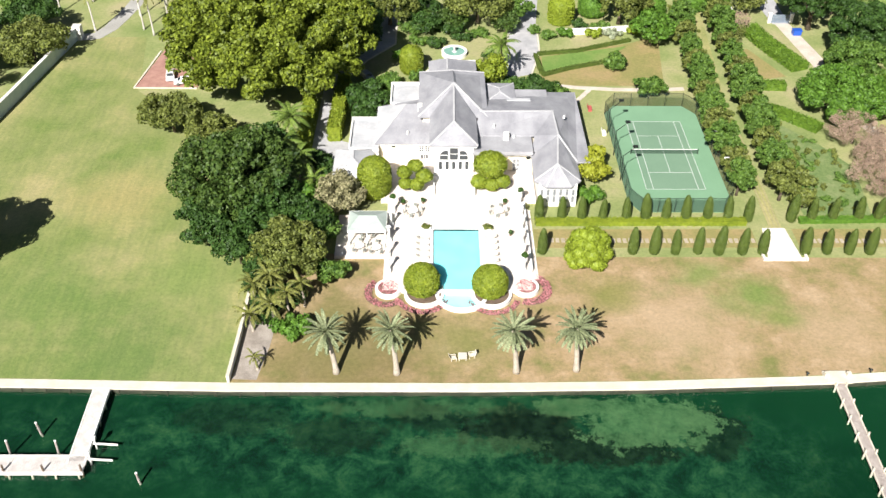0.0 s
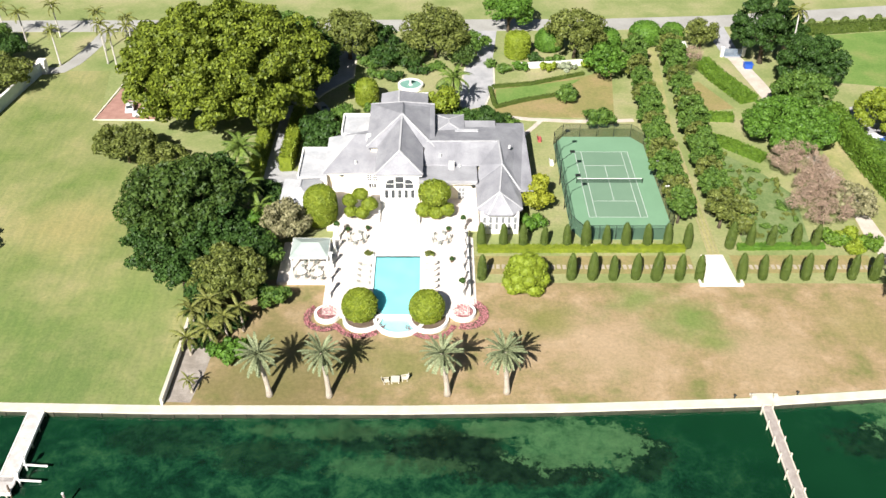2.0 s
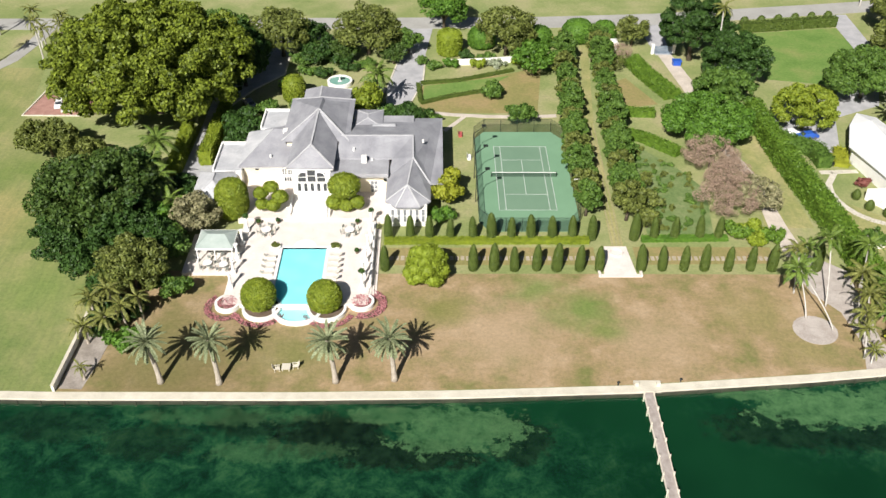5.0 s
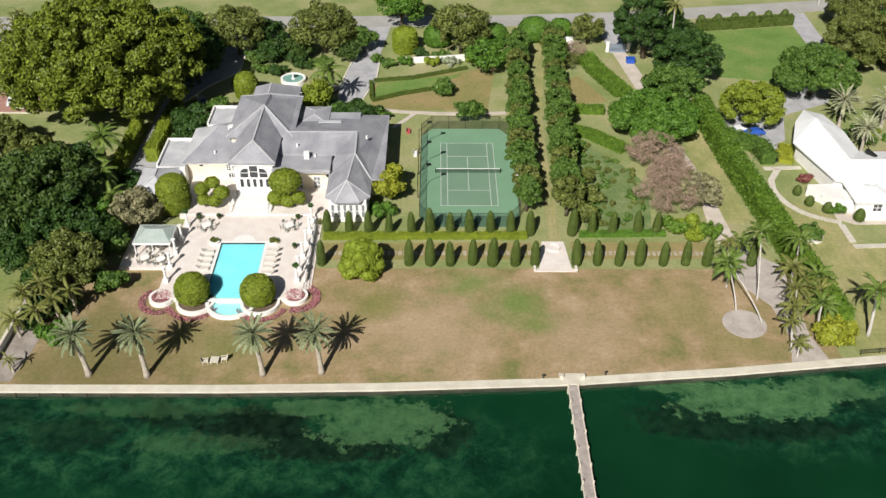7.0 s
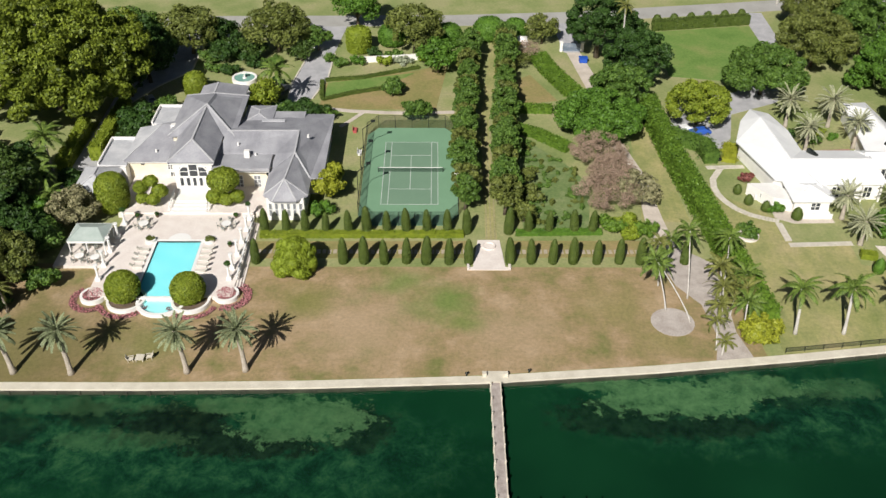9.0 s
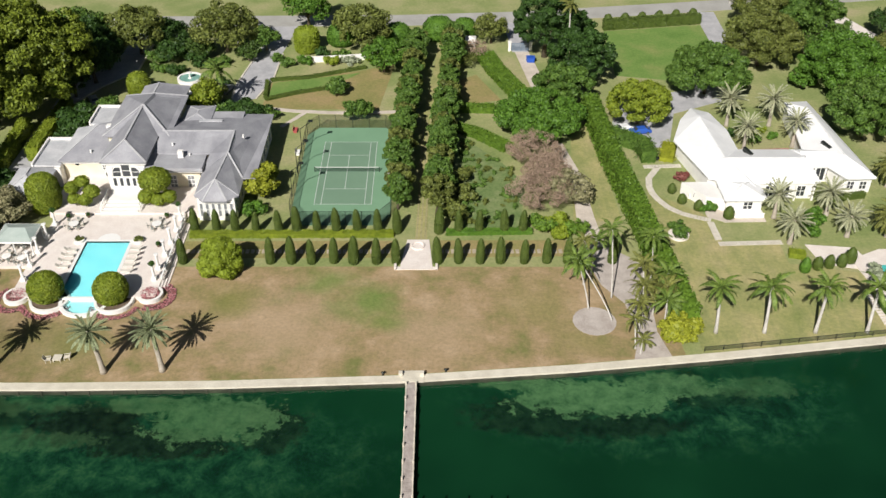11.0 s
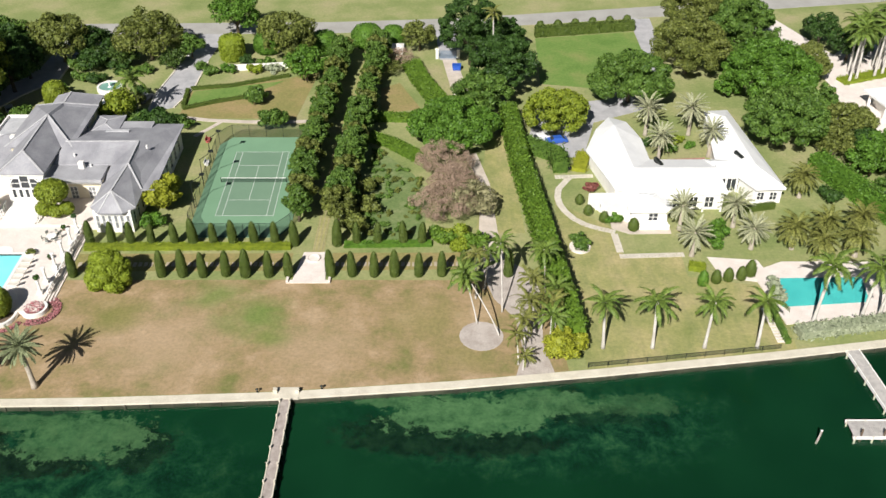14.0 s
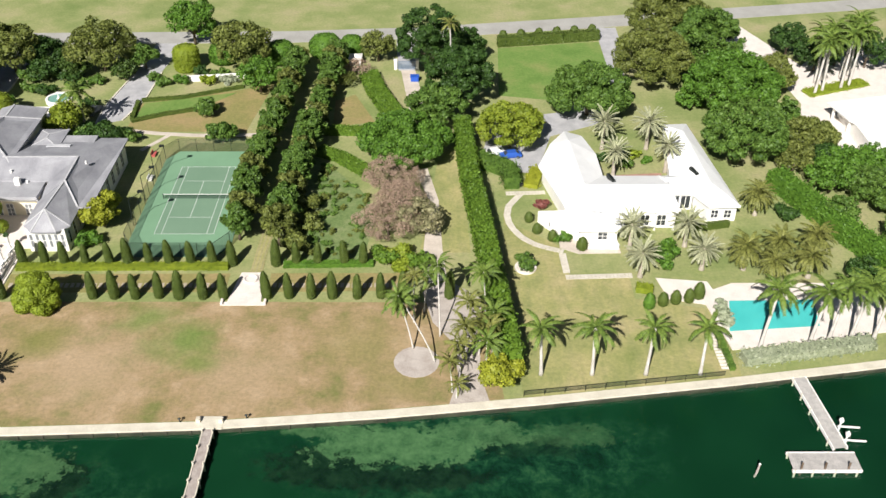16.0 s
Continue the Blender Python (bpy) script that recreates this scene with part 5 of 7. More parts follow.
for i, (x, y, rx, ry, h, m) in enumerate(((-13.4, 170.5, 4.4, 5.0, 5.5, L_DARK), (-13.6, 162.5, 3.0, 3.2, 4.0, L_DARK), (-18.5, 144.5, 2.4, 2.6, 3.5, L_DARK), (-21, 148, 2.5, 3, 4, L_DARK), (-16, 141, 3, 3, 4, L_DARK), (11.4, 178.5, 3.6, 3.5, 8.6, L_TOPIARY), (21, 176.3, 6.0, 3.0, 4.5, L_DARK), (-9, 178, 3, 3, 4.0, L_MID), (-22, 135.5, 3.6, 3.4, 5.5, L_BRIGHT), (-21.6, 105.0, 3.1, 2.6, 2.6, L_BRIGHT), (-27, 126, 4, 4, 6, L_DARK), (-19.5, 128, 3.6, 3.6, 6, L_MID), (-27, 117, 3, 4, 5, L_DARK))):
    shrub("green_shrub", (x, y), rx, ry, h, m, "dense green shrub in the mansion garden", 320 + i, int(90 * rx * ry) + 500, 0.32, 12, "garden shrubs")
topiary_solid("clipped_shrub", (-4.9, 187), [(1.8, 0), (2.5, 0.8), (2.6, 3.8), (2.0, 5.4), (0, 6.0)], L_TOPIARY, "egg-shaped clipped shrub behind the mansion", 335, 1800, 0.26)

# hedges
hedge("tall_hedge", [(95.3, 180), (96.3, 160), (98.3, 140), (99.9, 122), (101.3, 106)], 3.2, 4.5, L_HEDGE, "long tall clipped hedge between the two gardens", 350, 9, 0.34, wobble=0.22)
hedge("garden_hedge", [(73.6, 208), (75.8, 199.5), (80.2, 188)], 4.4, 1.6, L_HEDGE, "broad low bright green hedge", 351, 9, 0.3)
hedge("garden_hedge", [(66, 180.5), (74.5, 180.0)], 2.4, 1.5, L_HEDGE, "clipped bright green hedge across the garden", 352, 10, 0.28)
hedge("garden_hedge", [(65.5, 172), (70, 169.5), (76.5, 163)], 3.0, 1.3, L_HEDGE, "curved clipped green hedge", 353, 10, 0.28)
for i, (x, y, r) in enumerate(((80.6, 134.2, 2.6), (83.8, 134.8, 2.8), (86.8, 133.4, 2.4), (83.4, 131.4, 1.8))):
    shrub("green_shrub", (x, y), r, r * 0.9, r, L_LIME if i % 2 else L_HEDGE, "loose lime-green shrub at the end of the cypress row", 354 + 1000 * (i + 1), 1100, 0.24, 10, "garden shrubs")
hedge("road_hedge", [(105, 225.2), (131, 229.6)], 1.8, 2.6, L_CYPRESS, "long clipped dark hedge along the road", 355, 9, 0.3)
hedge("drive_hedge", [(-19.4, 158.6), (-18.8, 180)], 2.6, 3.2, L_TOPIARY, "tall clipped hedge along the shaded drive", 356, 10, 0.28)
hedge("drive_hedge", [(-24.8, 154.5), (-25.2, 172)], 2.4, 2.8, L_TOPIARY, "clipped hedge along the shaded drive", 357, 10, 0.28)
for k, line in enumerate(([(23.2, 195), (32, 196.5), (45, 202)], [(23.4, 185.2), (30, 188.5), (37, 191), (40, 193)], [(23.3, 186), (22.6, 194.5)])):
    hedge("low_hedge", line, 0.9, 0.7, L_CYPRESS, "low curved box hedge round a small lawn", 360 + k, 14, 0.2)
for i in range(6):
    topiary_solid("clipped_shrub", (106.5 + 4.6 * i, 227.8 + 0.78 * i), [(1.0, 0), (1.3, 0.6), (1.2, 1.8), (0.7, 2.9), (0, 3.2)], L_CYPRESS, "small cone-shaped shrub beside the road", 370 + i, 400, 0.22, "road cones")

# ---------------------------------------------------------------- palms
for i, ((bx, by), (cx, cy, h)) in enumerate((((-14.1, 96.8), (-15.2, 97.4, 7.6)), ((-5.4, 96.6), (-6.1, 97.3, 8.0)), ((11.8, 96.9), (11.0, 97.4, 7.8)), ((20.5, 97.3), (19.9, 97.8, 7.8)))):
    palm("date_palm", (bx, by), (cx, cy, h), "date", "silver-green date palm on the waterfront lawn", 400 + i, 46, 0.98, 0.40, low=-62, high=85, group="waterfront palms", loose=8)
for i, (bx, cx, cy, h) in enumerate(((105.8, 105.3, 106.4, 8.6), (113.5, 113.4, 106.9, 8.4), (121.6, 122.1, 106.6, 8.6), (129.8, 130.0, 106.9, 8.4))):
    palm("coconut_palm", (bx, 105.8), (cx, cy, h), "coco", "green coconut palm with a pale trunk on the villa lawn", 410 + i, 20, (0.88, 0.95, 0.86, 0.95)[i], 0.26, PALE_BARK, group="villa palms")
for i, ((bx, by), (cx, cy, h)) in enumerate((((140.5, 111.9), (141.9, 113.4, 10.2)), ((148.5, 112.8), (149.6, 113.4, 9.6)), ((151.5, 113.2), (152.8, 114.0, 10.0)), ((155.0, 113.5), (156.4, 114.5, 10.2)), ((159.0, 114.0), (160.2, 115, 9.8)))):
    palm("coconut_palm", (bx, by), (cx, cy, h), "coco", "tall green coconut palm beside the villa pool", 420 + i, 22, 1.08, 0.28, PALE_BARK, group="villa palms")
# foot, head, kind, frond count, reach
GROVE = [((86.4, 111.6), (84.4, 113.8, 7.8), "coco", 15, 0.85), ((89.8, 108.6), (84.2, 114.4, 8.4), "coco", 14, 0.8), ((90.6, 114.6), (90.2, 118.6, 11.0), "coco", 15, 0.85), ((98.0, 119.6), (97.4, 119.8, 8.8), "coco", 15, 0.85), ((86.4, 118.0), (86.4, 121.4, 6.8), "olive", 14, 0.8), ((94.6, 108.2), (94.2, 109.4, 6.6), "olive", 18, 0.95),
         ((97.4, 105.6), (97.6, 107.0, 5.6), "coco", 16, 0.9), ((99.0, 112.0), (98.8, 113.0, 6.4), "coco", 14, 0.85), ((92.4, 102.0), (92.0, 103.4, 5.0), "olive", 14, 0.7), ((93.0, 100.8), (93.2, 101.4, 2.4), "olive", 12, 0.6), ((96.6, 110.2), (97.0, 111.0, 5.8), "olive", 15, 0.85), ((95.6, 113.6), (95.2, 115.0, 6.6), "olive", 16, 0.9), ((93.6, 105.8), (93.4, 107.0, 5.2), "olive", 15, 0.8), ((98.6, 108.6), (98.2, 110.0, 6.0), "olive", 15, 0.85), ((88.0, 120.6), (88.6, 122.6, 6.4), "coco", 12, 0.8)]
for i, (foot, head, kind, n, reach) in enumerate(GROVE):
    palm("coconut_palm", foot, head, kind, "leaning palm with a thin pale trunk in the gravel bed", 430 + i, n + 4, reach * 0.95, 0.13, PALE_BARK, group="gravel bed palms")
for i, (x, y, h, r) in enumerate(((124.2, 173.8, 6.5, 1.1), (133.4, 173.8, 6.5, 1.1), (124.8, 162.4, 6.2, 1.0), (135.6, 164.6, 6.2, 0.95), (124.3, 138.4, 5.2, 0.95), (124.8, 130.2, 5.0, 1.0), (134.3, 139.2, 5.2, 1.0), (135.8, 132.3, 4.4, 0.95), (143, 132.3, 4.6, 1.0), (149.2, 134, 4.6, 1.0), (156, 135.6, 4.6, 1.0), (149.5, 149.2, 4.6, 1.0), (147, 128.8, 4.2, 0.9), (153.5, 130, 4.4, 0.95))):
    palm("date_palm", (x, y - 0.2), (x, y, h), "silver" if i < 8 else "olive", "full-headed date palm in the villa garden", 450 + i, 52, r, 0.38, low=-60, high=85, group="villa date palms", loose=8)
for i, (x, y, h, r, n) in enumerate(((-27.8, 110.8, 4.6, 0.8, 22), (-22.6, 109.2, 4.6, 0.8, 22), (-27.6, 105.6, 3.4, 0.75, 20), (-24.5, 107.0, 4.2, 0.75, 20), (-20.4, 111.2, 4.6, 0.7, 20), (-25.4, 112.8, 4.8, 0.8, 22), (-25.8, 97.6, 2.4, 0.45, 14), (-27, 154.4, 8.0, 1.15, 26), (-24.4, 143.2, 6.5, 1.05, 26), (-21.0, 138.5, 5.0, 0.9, 24), (-27.5, 148, 6.5, 1.0, 24), (14.0, 182.9, 8.5, 1.1, 24))):
    palm("garden_palm", (x + 0.3, y - 0.2), (x, y, h), "olive" if i < 7 else "coco", "bushy olive-green palm in the garden boundary", 480 + i, n, r, 0.2, group="garden palms")
for i, (x, y, h) in enumerate(((-65, 204, 9.5), (-70.5, 214, 10), (-63, 212, 9.5), (-84, 222, 8.5), (-90, 216, 9), (-68, 207, 10), (-61.5, 206, 10), (-79, 206, 9), (-58, 203, 9), (92.8, 203, 15.5), (142, 243, 9), (-96, 219, 9))):
    palm("tall_palm", (x + 0.4, y), (x, y, h), "olive", "tall thin palm near the road", 500 + i, 16, 0.8, 0.2, PALE_BARK, group="road palms")
for i in range(8):
    x, y = 175.5 + 3.6 * (i % 4) + (0.9, -0.6, 0.5, -0.8)[i % 4] + 2.0 * (i // 4), 198.5 + 1.3 * (i % 4) + 6.0 * (i // 4)
    palm("royal_palm", (x, y), (x + (0.5, -0.4, 0.2)[i % 3], y + 0.3, 12.4 + 0.5 * (i % 4)), "coco", "tall royal palm with a white trunk on the forecourt", 520 + i, 24, 1.1, 0.3, PALE_BARK, group="royal palms")


# ---------------------------------------------------------------- the white villa
villa = thing("villa", (0, 0, 0), "long low white villa with white tile roofs", "house")
WEST = [(113.6, 147.0), (110.6, 160.6), (113.2, 168.4), (116.2, 173.6), (119.4, 171.6), (120.9, 164.5), (121.2, 156.5), (121.4, 144.2)]
EAST = [(139.8, 146.8), (145.2, 147.0), (142.0, 176.8), (137.2, 176.4), (135.2, 157)]


def grown(pts, d):
    cx, cy = sum(p[0] for p in pts) / len(pts), sum(p[1] for p in pts) / len(pts)
    return [(x + d * (x - cx) / math.hypot(x - cx, y - cy), y + d * (y - cy) / math.hypot(x - cx, y - cy)) for x, y in pts]


piece("wall", prism("wall", WEST[::-1], 0, 3.7, WHITE), villa)
piece("wall", prism("wall", EAST, 0, 3.7, WHITE), villa)
wall_block(villa, 121.4, 133.4, 144.8, 156.2, 0, 3.6, WHITE)
wall_block(villa, 133.4, 139.8, 150.8, 156.2, 0, 3.6, WHITE)
wall_block(villa, 115.6, 122.2, 139.8, 144.6, 0, 3.2, WHITE)
we = [(x, y, 3.75) for x, y in grown(WEST, 0.9)] + [(116.2, 167.6, 5.5), (117.3, 151.0, 5.6)]
roof(villa, we, [(1, 0, 9, 8), (2, 1, 8), (3, 2, 8), (4, 3, 8), (5, 4, 8), (6, 5, 8, 9), (7, 6, 9), (0, 7, 9)], ROOF_WHITE, [(8, 9)], ROOF_WHITE, capw=0.25)
ea = [(x, y, 3.75) for x, y in grown(EAST, 0.9)] + [(139.8, 171.5, 5.5), (140.9, 151.5, 5.6)]
roof(villa, ea, [(0, 1, 6), (1, 2, 5, 6), (2, 3, 5), (3, 4, 6, 5), (4, 0, 6)], ROOF_WHITE, [(5, 6), (1, 6)], ROOF_WHITE, capw=0.25)
hip_roof(villa, 116.5, 133.6, 144.9, 156.4, 3.77, 5.5, ROOF_WHITE, 0.5, "x", inset=1.0, cap=ROOF_WHITE)
hip_roof(villa, 133.0, 141.0, 150.9, 156.4, 3.76, 5.2, ROOF_WHITE, 0.5, "x", inset=0.6, cap=ROOF_WHITE)
hip_roof(villa, 115.4, 122.4, 139.6, 146, 3.3, 4.4, ROOF_WHITE, 0.5, "y", cap=ROOF_WHITE)
# dark boxes stand in for two narrow lines of shade on the roof
for x, y in ((122.8, 154.0), (139.0, 156.4)):
    piece("roof_shade_bar", box("roof_shade_bar", -0.3, 0.3, -1.4, 1.4, -0.5, 0.35, DARK_METAL), villa, "dark narrow bar standing for a line of shade on the roof", pose(x, y, 4.95, 0, 0, 16))
piece("porch_wall", box("porch_wall", 109.8, 113.6, 144.6, 145.0, 0, 1.1, WHITE), villa)
for x0, x1, y0, y1, z1 in ((116.4, 122.4, 138.2, 139.8, 0.6), (116.4, 122.4, 138.0, 138.2, 1.1)):
    piece("porch_step", box("porch_step", x0, x1, y0, y1, 0, z1, WHITE), villa)
for i in range(4):
    piece("porch_post", box("porch_post", 122.8 + 3.4 * i, 123.1 + 3.4 * i, 143.9, 144.2, 0, 3.5, WHITE), villa)
window(villa, 119.6, 139.8, 0.9, 1.6, 1.5, "S", 2, 2)
for x in (125, 128, 131):
    window(villa, x, 144.8, 0.6, 1.5, 2.2, "S", 2, 2)
for x in (141.2, 143.6):
    window(villa, x, 146.85, 0.9, 1.2, 1.6, "S", 2, 2)
for x in (134.5, 136.6, 138.7):
    window(villa, x, 150.8, 0.4, 1.7, 2.7, "S", 2, 1)
piece("wall", prism("wall", [(108.6, 146.6), (113.4, 146.8), (115.6, 143.8), (115.6, 140.6), (112.2, 141.6)][::-1], 0, 2.5, WHITE), villa)
window(villa, 110.9, 143.9, 0.9, 0.9, 1.0, "S", 2, 1)
# seawall fence and white villa pool
lawn("terrace_2", [(136, 111.2), (162, 115.5), (164, 128), (140, 128), (134, 125)], 0.2, LIMESTONE, "pale pool terrace of the villa", "terrace")
pool2 = thing("swimming_pool", (0, 0, 0), "rectangular turquoise pool of the villa", "pool", "", "structure")
piece("pool_floor", prism("pool_floor", [(136.6, 115.5), (151.4, 116.8), (152.4, 123.5), (138.4, 123.2)], 0.1, 0.22, surface("villa_pool_plaster", (0.12, 0.46, 0.44), (0.15, 0.52, 0.49), 0.4, 0.5, 3, 0.08)), pool2)
pw = piece("water_surface", mesh_data("water_surface", [(136.6, 115.5, 0.25), (151.4, 116.8, 0.25), (152.4, 123.5, 0.25), (138.4, 123.2, 0.25)], [(0, 1, 2, 3)], POOL_WATER), pool2)
pw.visible_shadow = False
hedge("silver_hedge", [(137, 108.6), (146, 110.2), (158, 112.3)], 2.4, 1.5, L_SILVER, "loose silvery hedge along the seawall", 600, 9, 0.3, wobble=0.3)


# ---------------------------------------------------------------- docks
def dock(name, a, b, w, label, seed, rails=False, z=0.05, deck=WOOD):
    ob = thing(name, (a[0], a[1], 0), label, "dock")
    ax, bx = Vector((0, 0, z)), Vector((b[0] - a[0], b[1] - a[1], z))
    L = (bx - ax).length
    d = (bx - ax) / L
    s = Vector((-d.y, d.x, 0))
    ang = math.degrees(math.atan2(d.y, d.x))
    plank = box("plank", -0.14, 0.14, -w / 2, w / 2, 0.0, 0.06, deck)
    n = int(L / 0.31)
    for i in range(min(n, 290)):
        p = ax + d * (0.31 * i + 0.15)
        piece("plank", plank, ob, "", pose(p.x, p.y, p.z, 0, 0, ang))
    for k in (-1, 1):
        o = s * (k * w * 0.42)
        piece("stringer", mesh_data("stringer", *beam_vf(ax + o - Vector((0, 0, 0.18)), bx + o - Vector((0, 0, 0.18)), 0.14, 0.25), CONCRETE), ob)
    for k in (-1, 1):
        o = s * (k * w * 0.5)
        piece("edge_board", mesh_data("edge_board", *beam_vf(ax + o + Vector((0, 0, 0.04 if rails else -0.12)), bx + o + Vector((0, 0, 0.04 if rails else -0.12)), 0.16, 0.22 if rails else 0.5), CONCRETE if rails else TRIM), ob)
    for i in range(int(L / 3.0) + 1):
        for k in (-1, 1):
            p = ax + d * min(L - 0.3, 3.0 * i + 0.6) + s * (k * w * 0.5)
            piece("dock_post", mesh_data("dock_post", *tube_vf([(p.x, p.y, -1.3), (p.x, p.y, 0.75 if rails else 0.2)], [0.14, 0.13], 8), CONCRETE), ob)
    return ob


dock("long_dock", (57.9, 94.6), (57.5, 45), 1.45, "long narrow weathered wooden dock on piles", 1, True)
dock("boat_dock", (58.6, 71.3), (70.6, 71.3), 2.0, "side platform of the long dock with mooring posts", 7, True)
dock("boat_dock", (144.5, 105.2), (146.0, 91), 2.0, "narrow pale wooden dock at the villa", 2, deck=GREY_WOOD)
dock("boat_dock", (147.6, 88.6), (138.2, 88.6), 3.2, "wide end platform of the villa dock", 3, deck=GREY_WOOD)
dock("boat_dock", (-46.9, 94.4), (-46.7, 80.5), 2.2, "narrow pale wooden dock of the neighbour", 4, deck=PALE_WOOD)
dock("boat_dock", (-45.4, 80.3), (-75, 80.3), 2.8, "wide end platform of the neighbouring dock", 5, deck=PALE_WOOD)
gate = thing("dock_gate", (57.9, 96.0, 0.2), "pale stone landing at the head of the dock", "landing")
piece("slab", box("slab", -1.9, 1.9, -1.4, 0.9, -0.2, 0.1, CONCRETE), gate)
for x in (-1.6, 1.6):
    piece("pillar", box("pillar", x - 0.3, x + 0.3, -0.4, 0.2, 0.1, 0.75, CONCRETE), gate)

# boundary walls
bw = thing("boundary_wall", (-29.3, 94.5, 0), "low white boundary wall between two lawns", "wall", "", "structure")
piece("wall", mesh_data("wall", *ribbon_vf([(0, 0.3), (0.3, 11), (0.4, 26)], 0.35, -0.05, 1.2), WHITE), bw)
piece("coping", mesh_data("coping", *ribbon_vf([(0, 0.25), (0.3, 11), (0.4, 26.05)], 0.5, 1.2, 1.32), CONCRETE), bw)
# blue skylit shade of the wall's east face, put into its colour
SKY_SHADE_WALL = surface("wall_with_painted_sky_shade", (0.50, 0.60, 0.68), (0.58, 0.67, 0.74), 0.6, 0.8, 5, 0.15)
ww = thing("boundary_wall", (-86, 173, 0), "tall garden wall of the neighbour, blue sky shade painted into its colour", "wall", "", "structure")
piece("wall", mesh_data("wall", *ribbon_vf([(-8, -50), (0, 0), (4.4, 28.4)], 0.5, -0.05, 2.9), SKY_SHADE_WALL), ww)
piece("coping", mesh_data("coping", *ribbon_vf([(-8, -50), (0, 0), (4.4, 28.4)], 0.7, 2.9, 3.0), WHITE), ww)
piece("pillar", box("pillar", 3.8, 5.6, 28.4, 30.2, -0.05, 3.2, WHITE), ww)


# ---------------------------------------------------------------- terrace things
def gazebo(x0, x1, y0, y1):
    ob = thing("gazebo", ((x0 + x1) / 2, (y0 + y1) / 2, 0.6), "open garden pavilion with a pale green hipped canopy", "gazebo")
    hx, hy = (x1 - x0) / 2, (y1 - y0) / 2
    cloth = surface("pale_green_canvas", (0.36, 0.43, 0.39), (0.44, 0.50, 0.46), 0.6, 0.8, 5, 0.1)
    v = [(-hx, -hy, 2.9), (hx, -hy, 2.9), (hx, hy, 2.9), (-hx, hy, 2.9), (-hx * 0.45, 0.2, 3.9), (hx * 0.45, 0.2, 3.9)]
    piece("canopy", mesh_data("canopy", *shell_vf(v, [(0, 1, 5, 4), (1, 2, 5), (2, 3, 4, 5), (3, 0, 4)], 0.12), cloth), ob)
    piece("valance", mesh_data("valance", *join_vf(beam_vf((-hx, -hy, 2.75), (hx, -hy, 2.75), 0.06, 0.35), beam_vf((hx, -hy, 2.75), (hx, hy, 2.75), 0.06, 0.35), beam_vf((hx, hy, 2.75), (-hx, hy, 2.75), 0.06, 0.35), beam_vf((-hx, hy, 2.75), (-hx, -hy, 2.75), 0.06, 0.35)), TRIM), ob)
    for x in (-hx + 0.2, 0, hx - 0.2):
        for y in (-hy + 0.2, hy - 0.2):
            piece("post", mesh_data("post", *lathe_vf([(0.2, 0), (0.16, 0.2), (0.12, 0.3), (0.12, 2.7), (0.18, 2.85)], 10), TRIM, True), ob, "", Matrix.Translation((x, y, 0)))
    return ob


gazebo(-14.4, -8.0, 125.6, 131.2)



def dining_chair(at, yaw, label="white metal garden chair at a table", group="terrace chairs", z=0.8):
    ob = thing("garden_chair", (at[0], at[1], z), label, "chair", group)
    ob.rotation_euler = (0, 0, radians(yaw))
    piece("seat", box("seat", -0.28, 0.28, -0.28, 0.28, 0.40, 0.48, CUSHION), ob)
    piece("backrest", mesh_data("backrest", *beam_vf((-0.27, 0.3, 0.75), (0.27, 0.3, 0.75), 0.06, 0.6), IRON), ob)
    for x in (-0.24, 0.24):
        for y in (-0.24, 0.24):
            piece("leg", box("leg", x - 0.03, x + 0.03, y - 0.03, y + 0.03, 0, 0.4, IRON), ob)
    return ob


CUSHION = surface("pale_cushion", (0.60, 0.56, 0.48), (0.70, 0.66, 0.58), 2.0, 0.9, 8, 0.1)
IRON = plain("grey_green_iron", (0.22, 0.24, 0.22), 0.5, 0.2)
chair_master = None


def table_set(cx, cy, r, seats, z, label):
    global chair_master
    ob = thing("round_table", (cx, cy, z), label, "table", "terrace tables")
    piece("tabletop", mesh_data("tabletop", *lathe_vf([(r - 0.03, 0.70), (r, 0.72), (r, 0.75), (r - 0.02, 0.76)], 24), TRIM), ob)
    piece("pedestal", mesh_data("pedestal", *lathe_vf([(0.35, 0), (0.1, 0.1), (0.08, 0.6), (0.2, 0.7)], 12), IRON), ob)
    for i in range(seats):
        a = 2 * math.pi * i / seats + 0.3
        x, y, yaw = cx + (r + 0.45) * math.cos(a), cy + (r + 0.45) * math.sin(a), math.degrees(a) - 90
        if chair_master is None:
            chair_master = dining_chair((x, y), yaw, z=z)
        else:
            copy_thing(chair_master, pose(x, y, z, 0, 0, yaw))


table_set(-3.7, 134.2, 0.9, 6, 0.8, "round white garden table on the terrace")
table_set(11.2, 134.2, 0.9, 6, 0.8, "round white garden table on the terrace")
table_set(-12.4, 124.6, 0.8, 5, 0.6, "round garden table in front of the pavilion")
table_set(-9.6, 124.2, 0.8, 5, 0.6, "round garden table in front of the pavilion")
table_set(-11.2, 128.6, 0.9, 5, 0.6, "round garden table under the pavilion canopy")


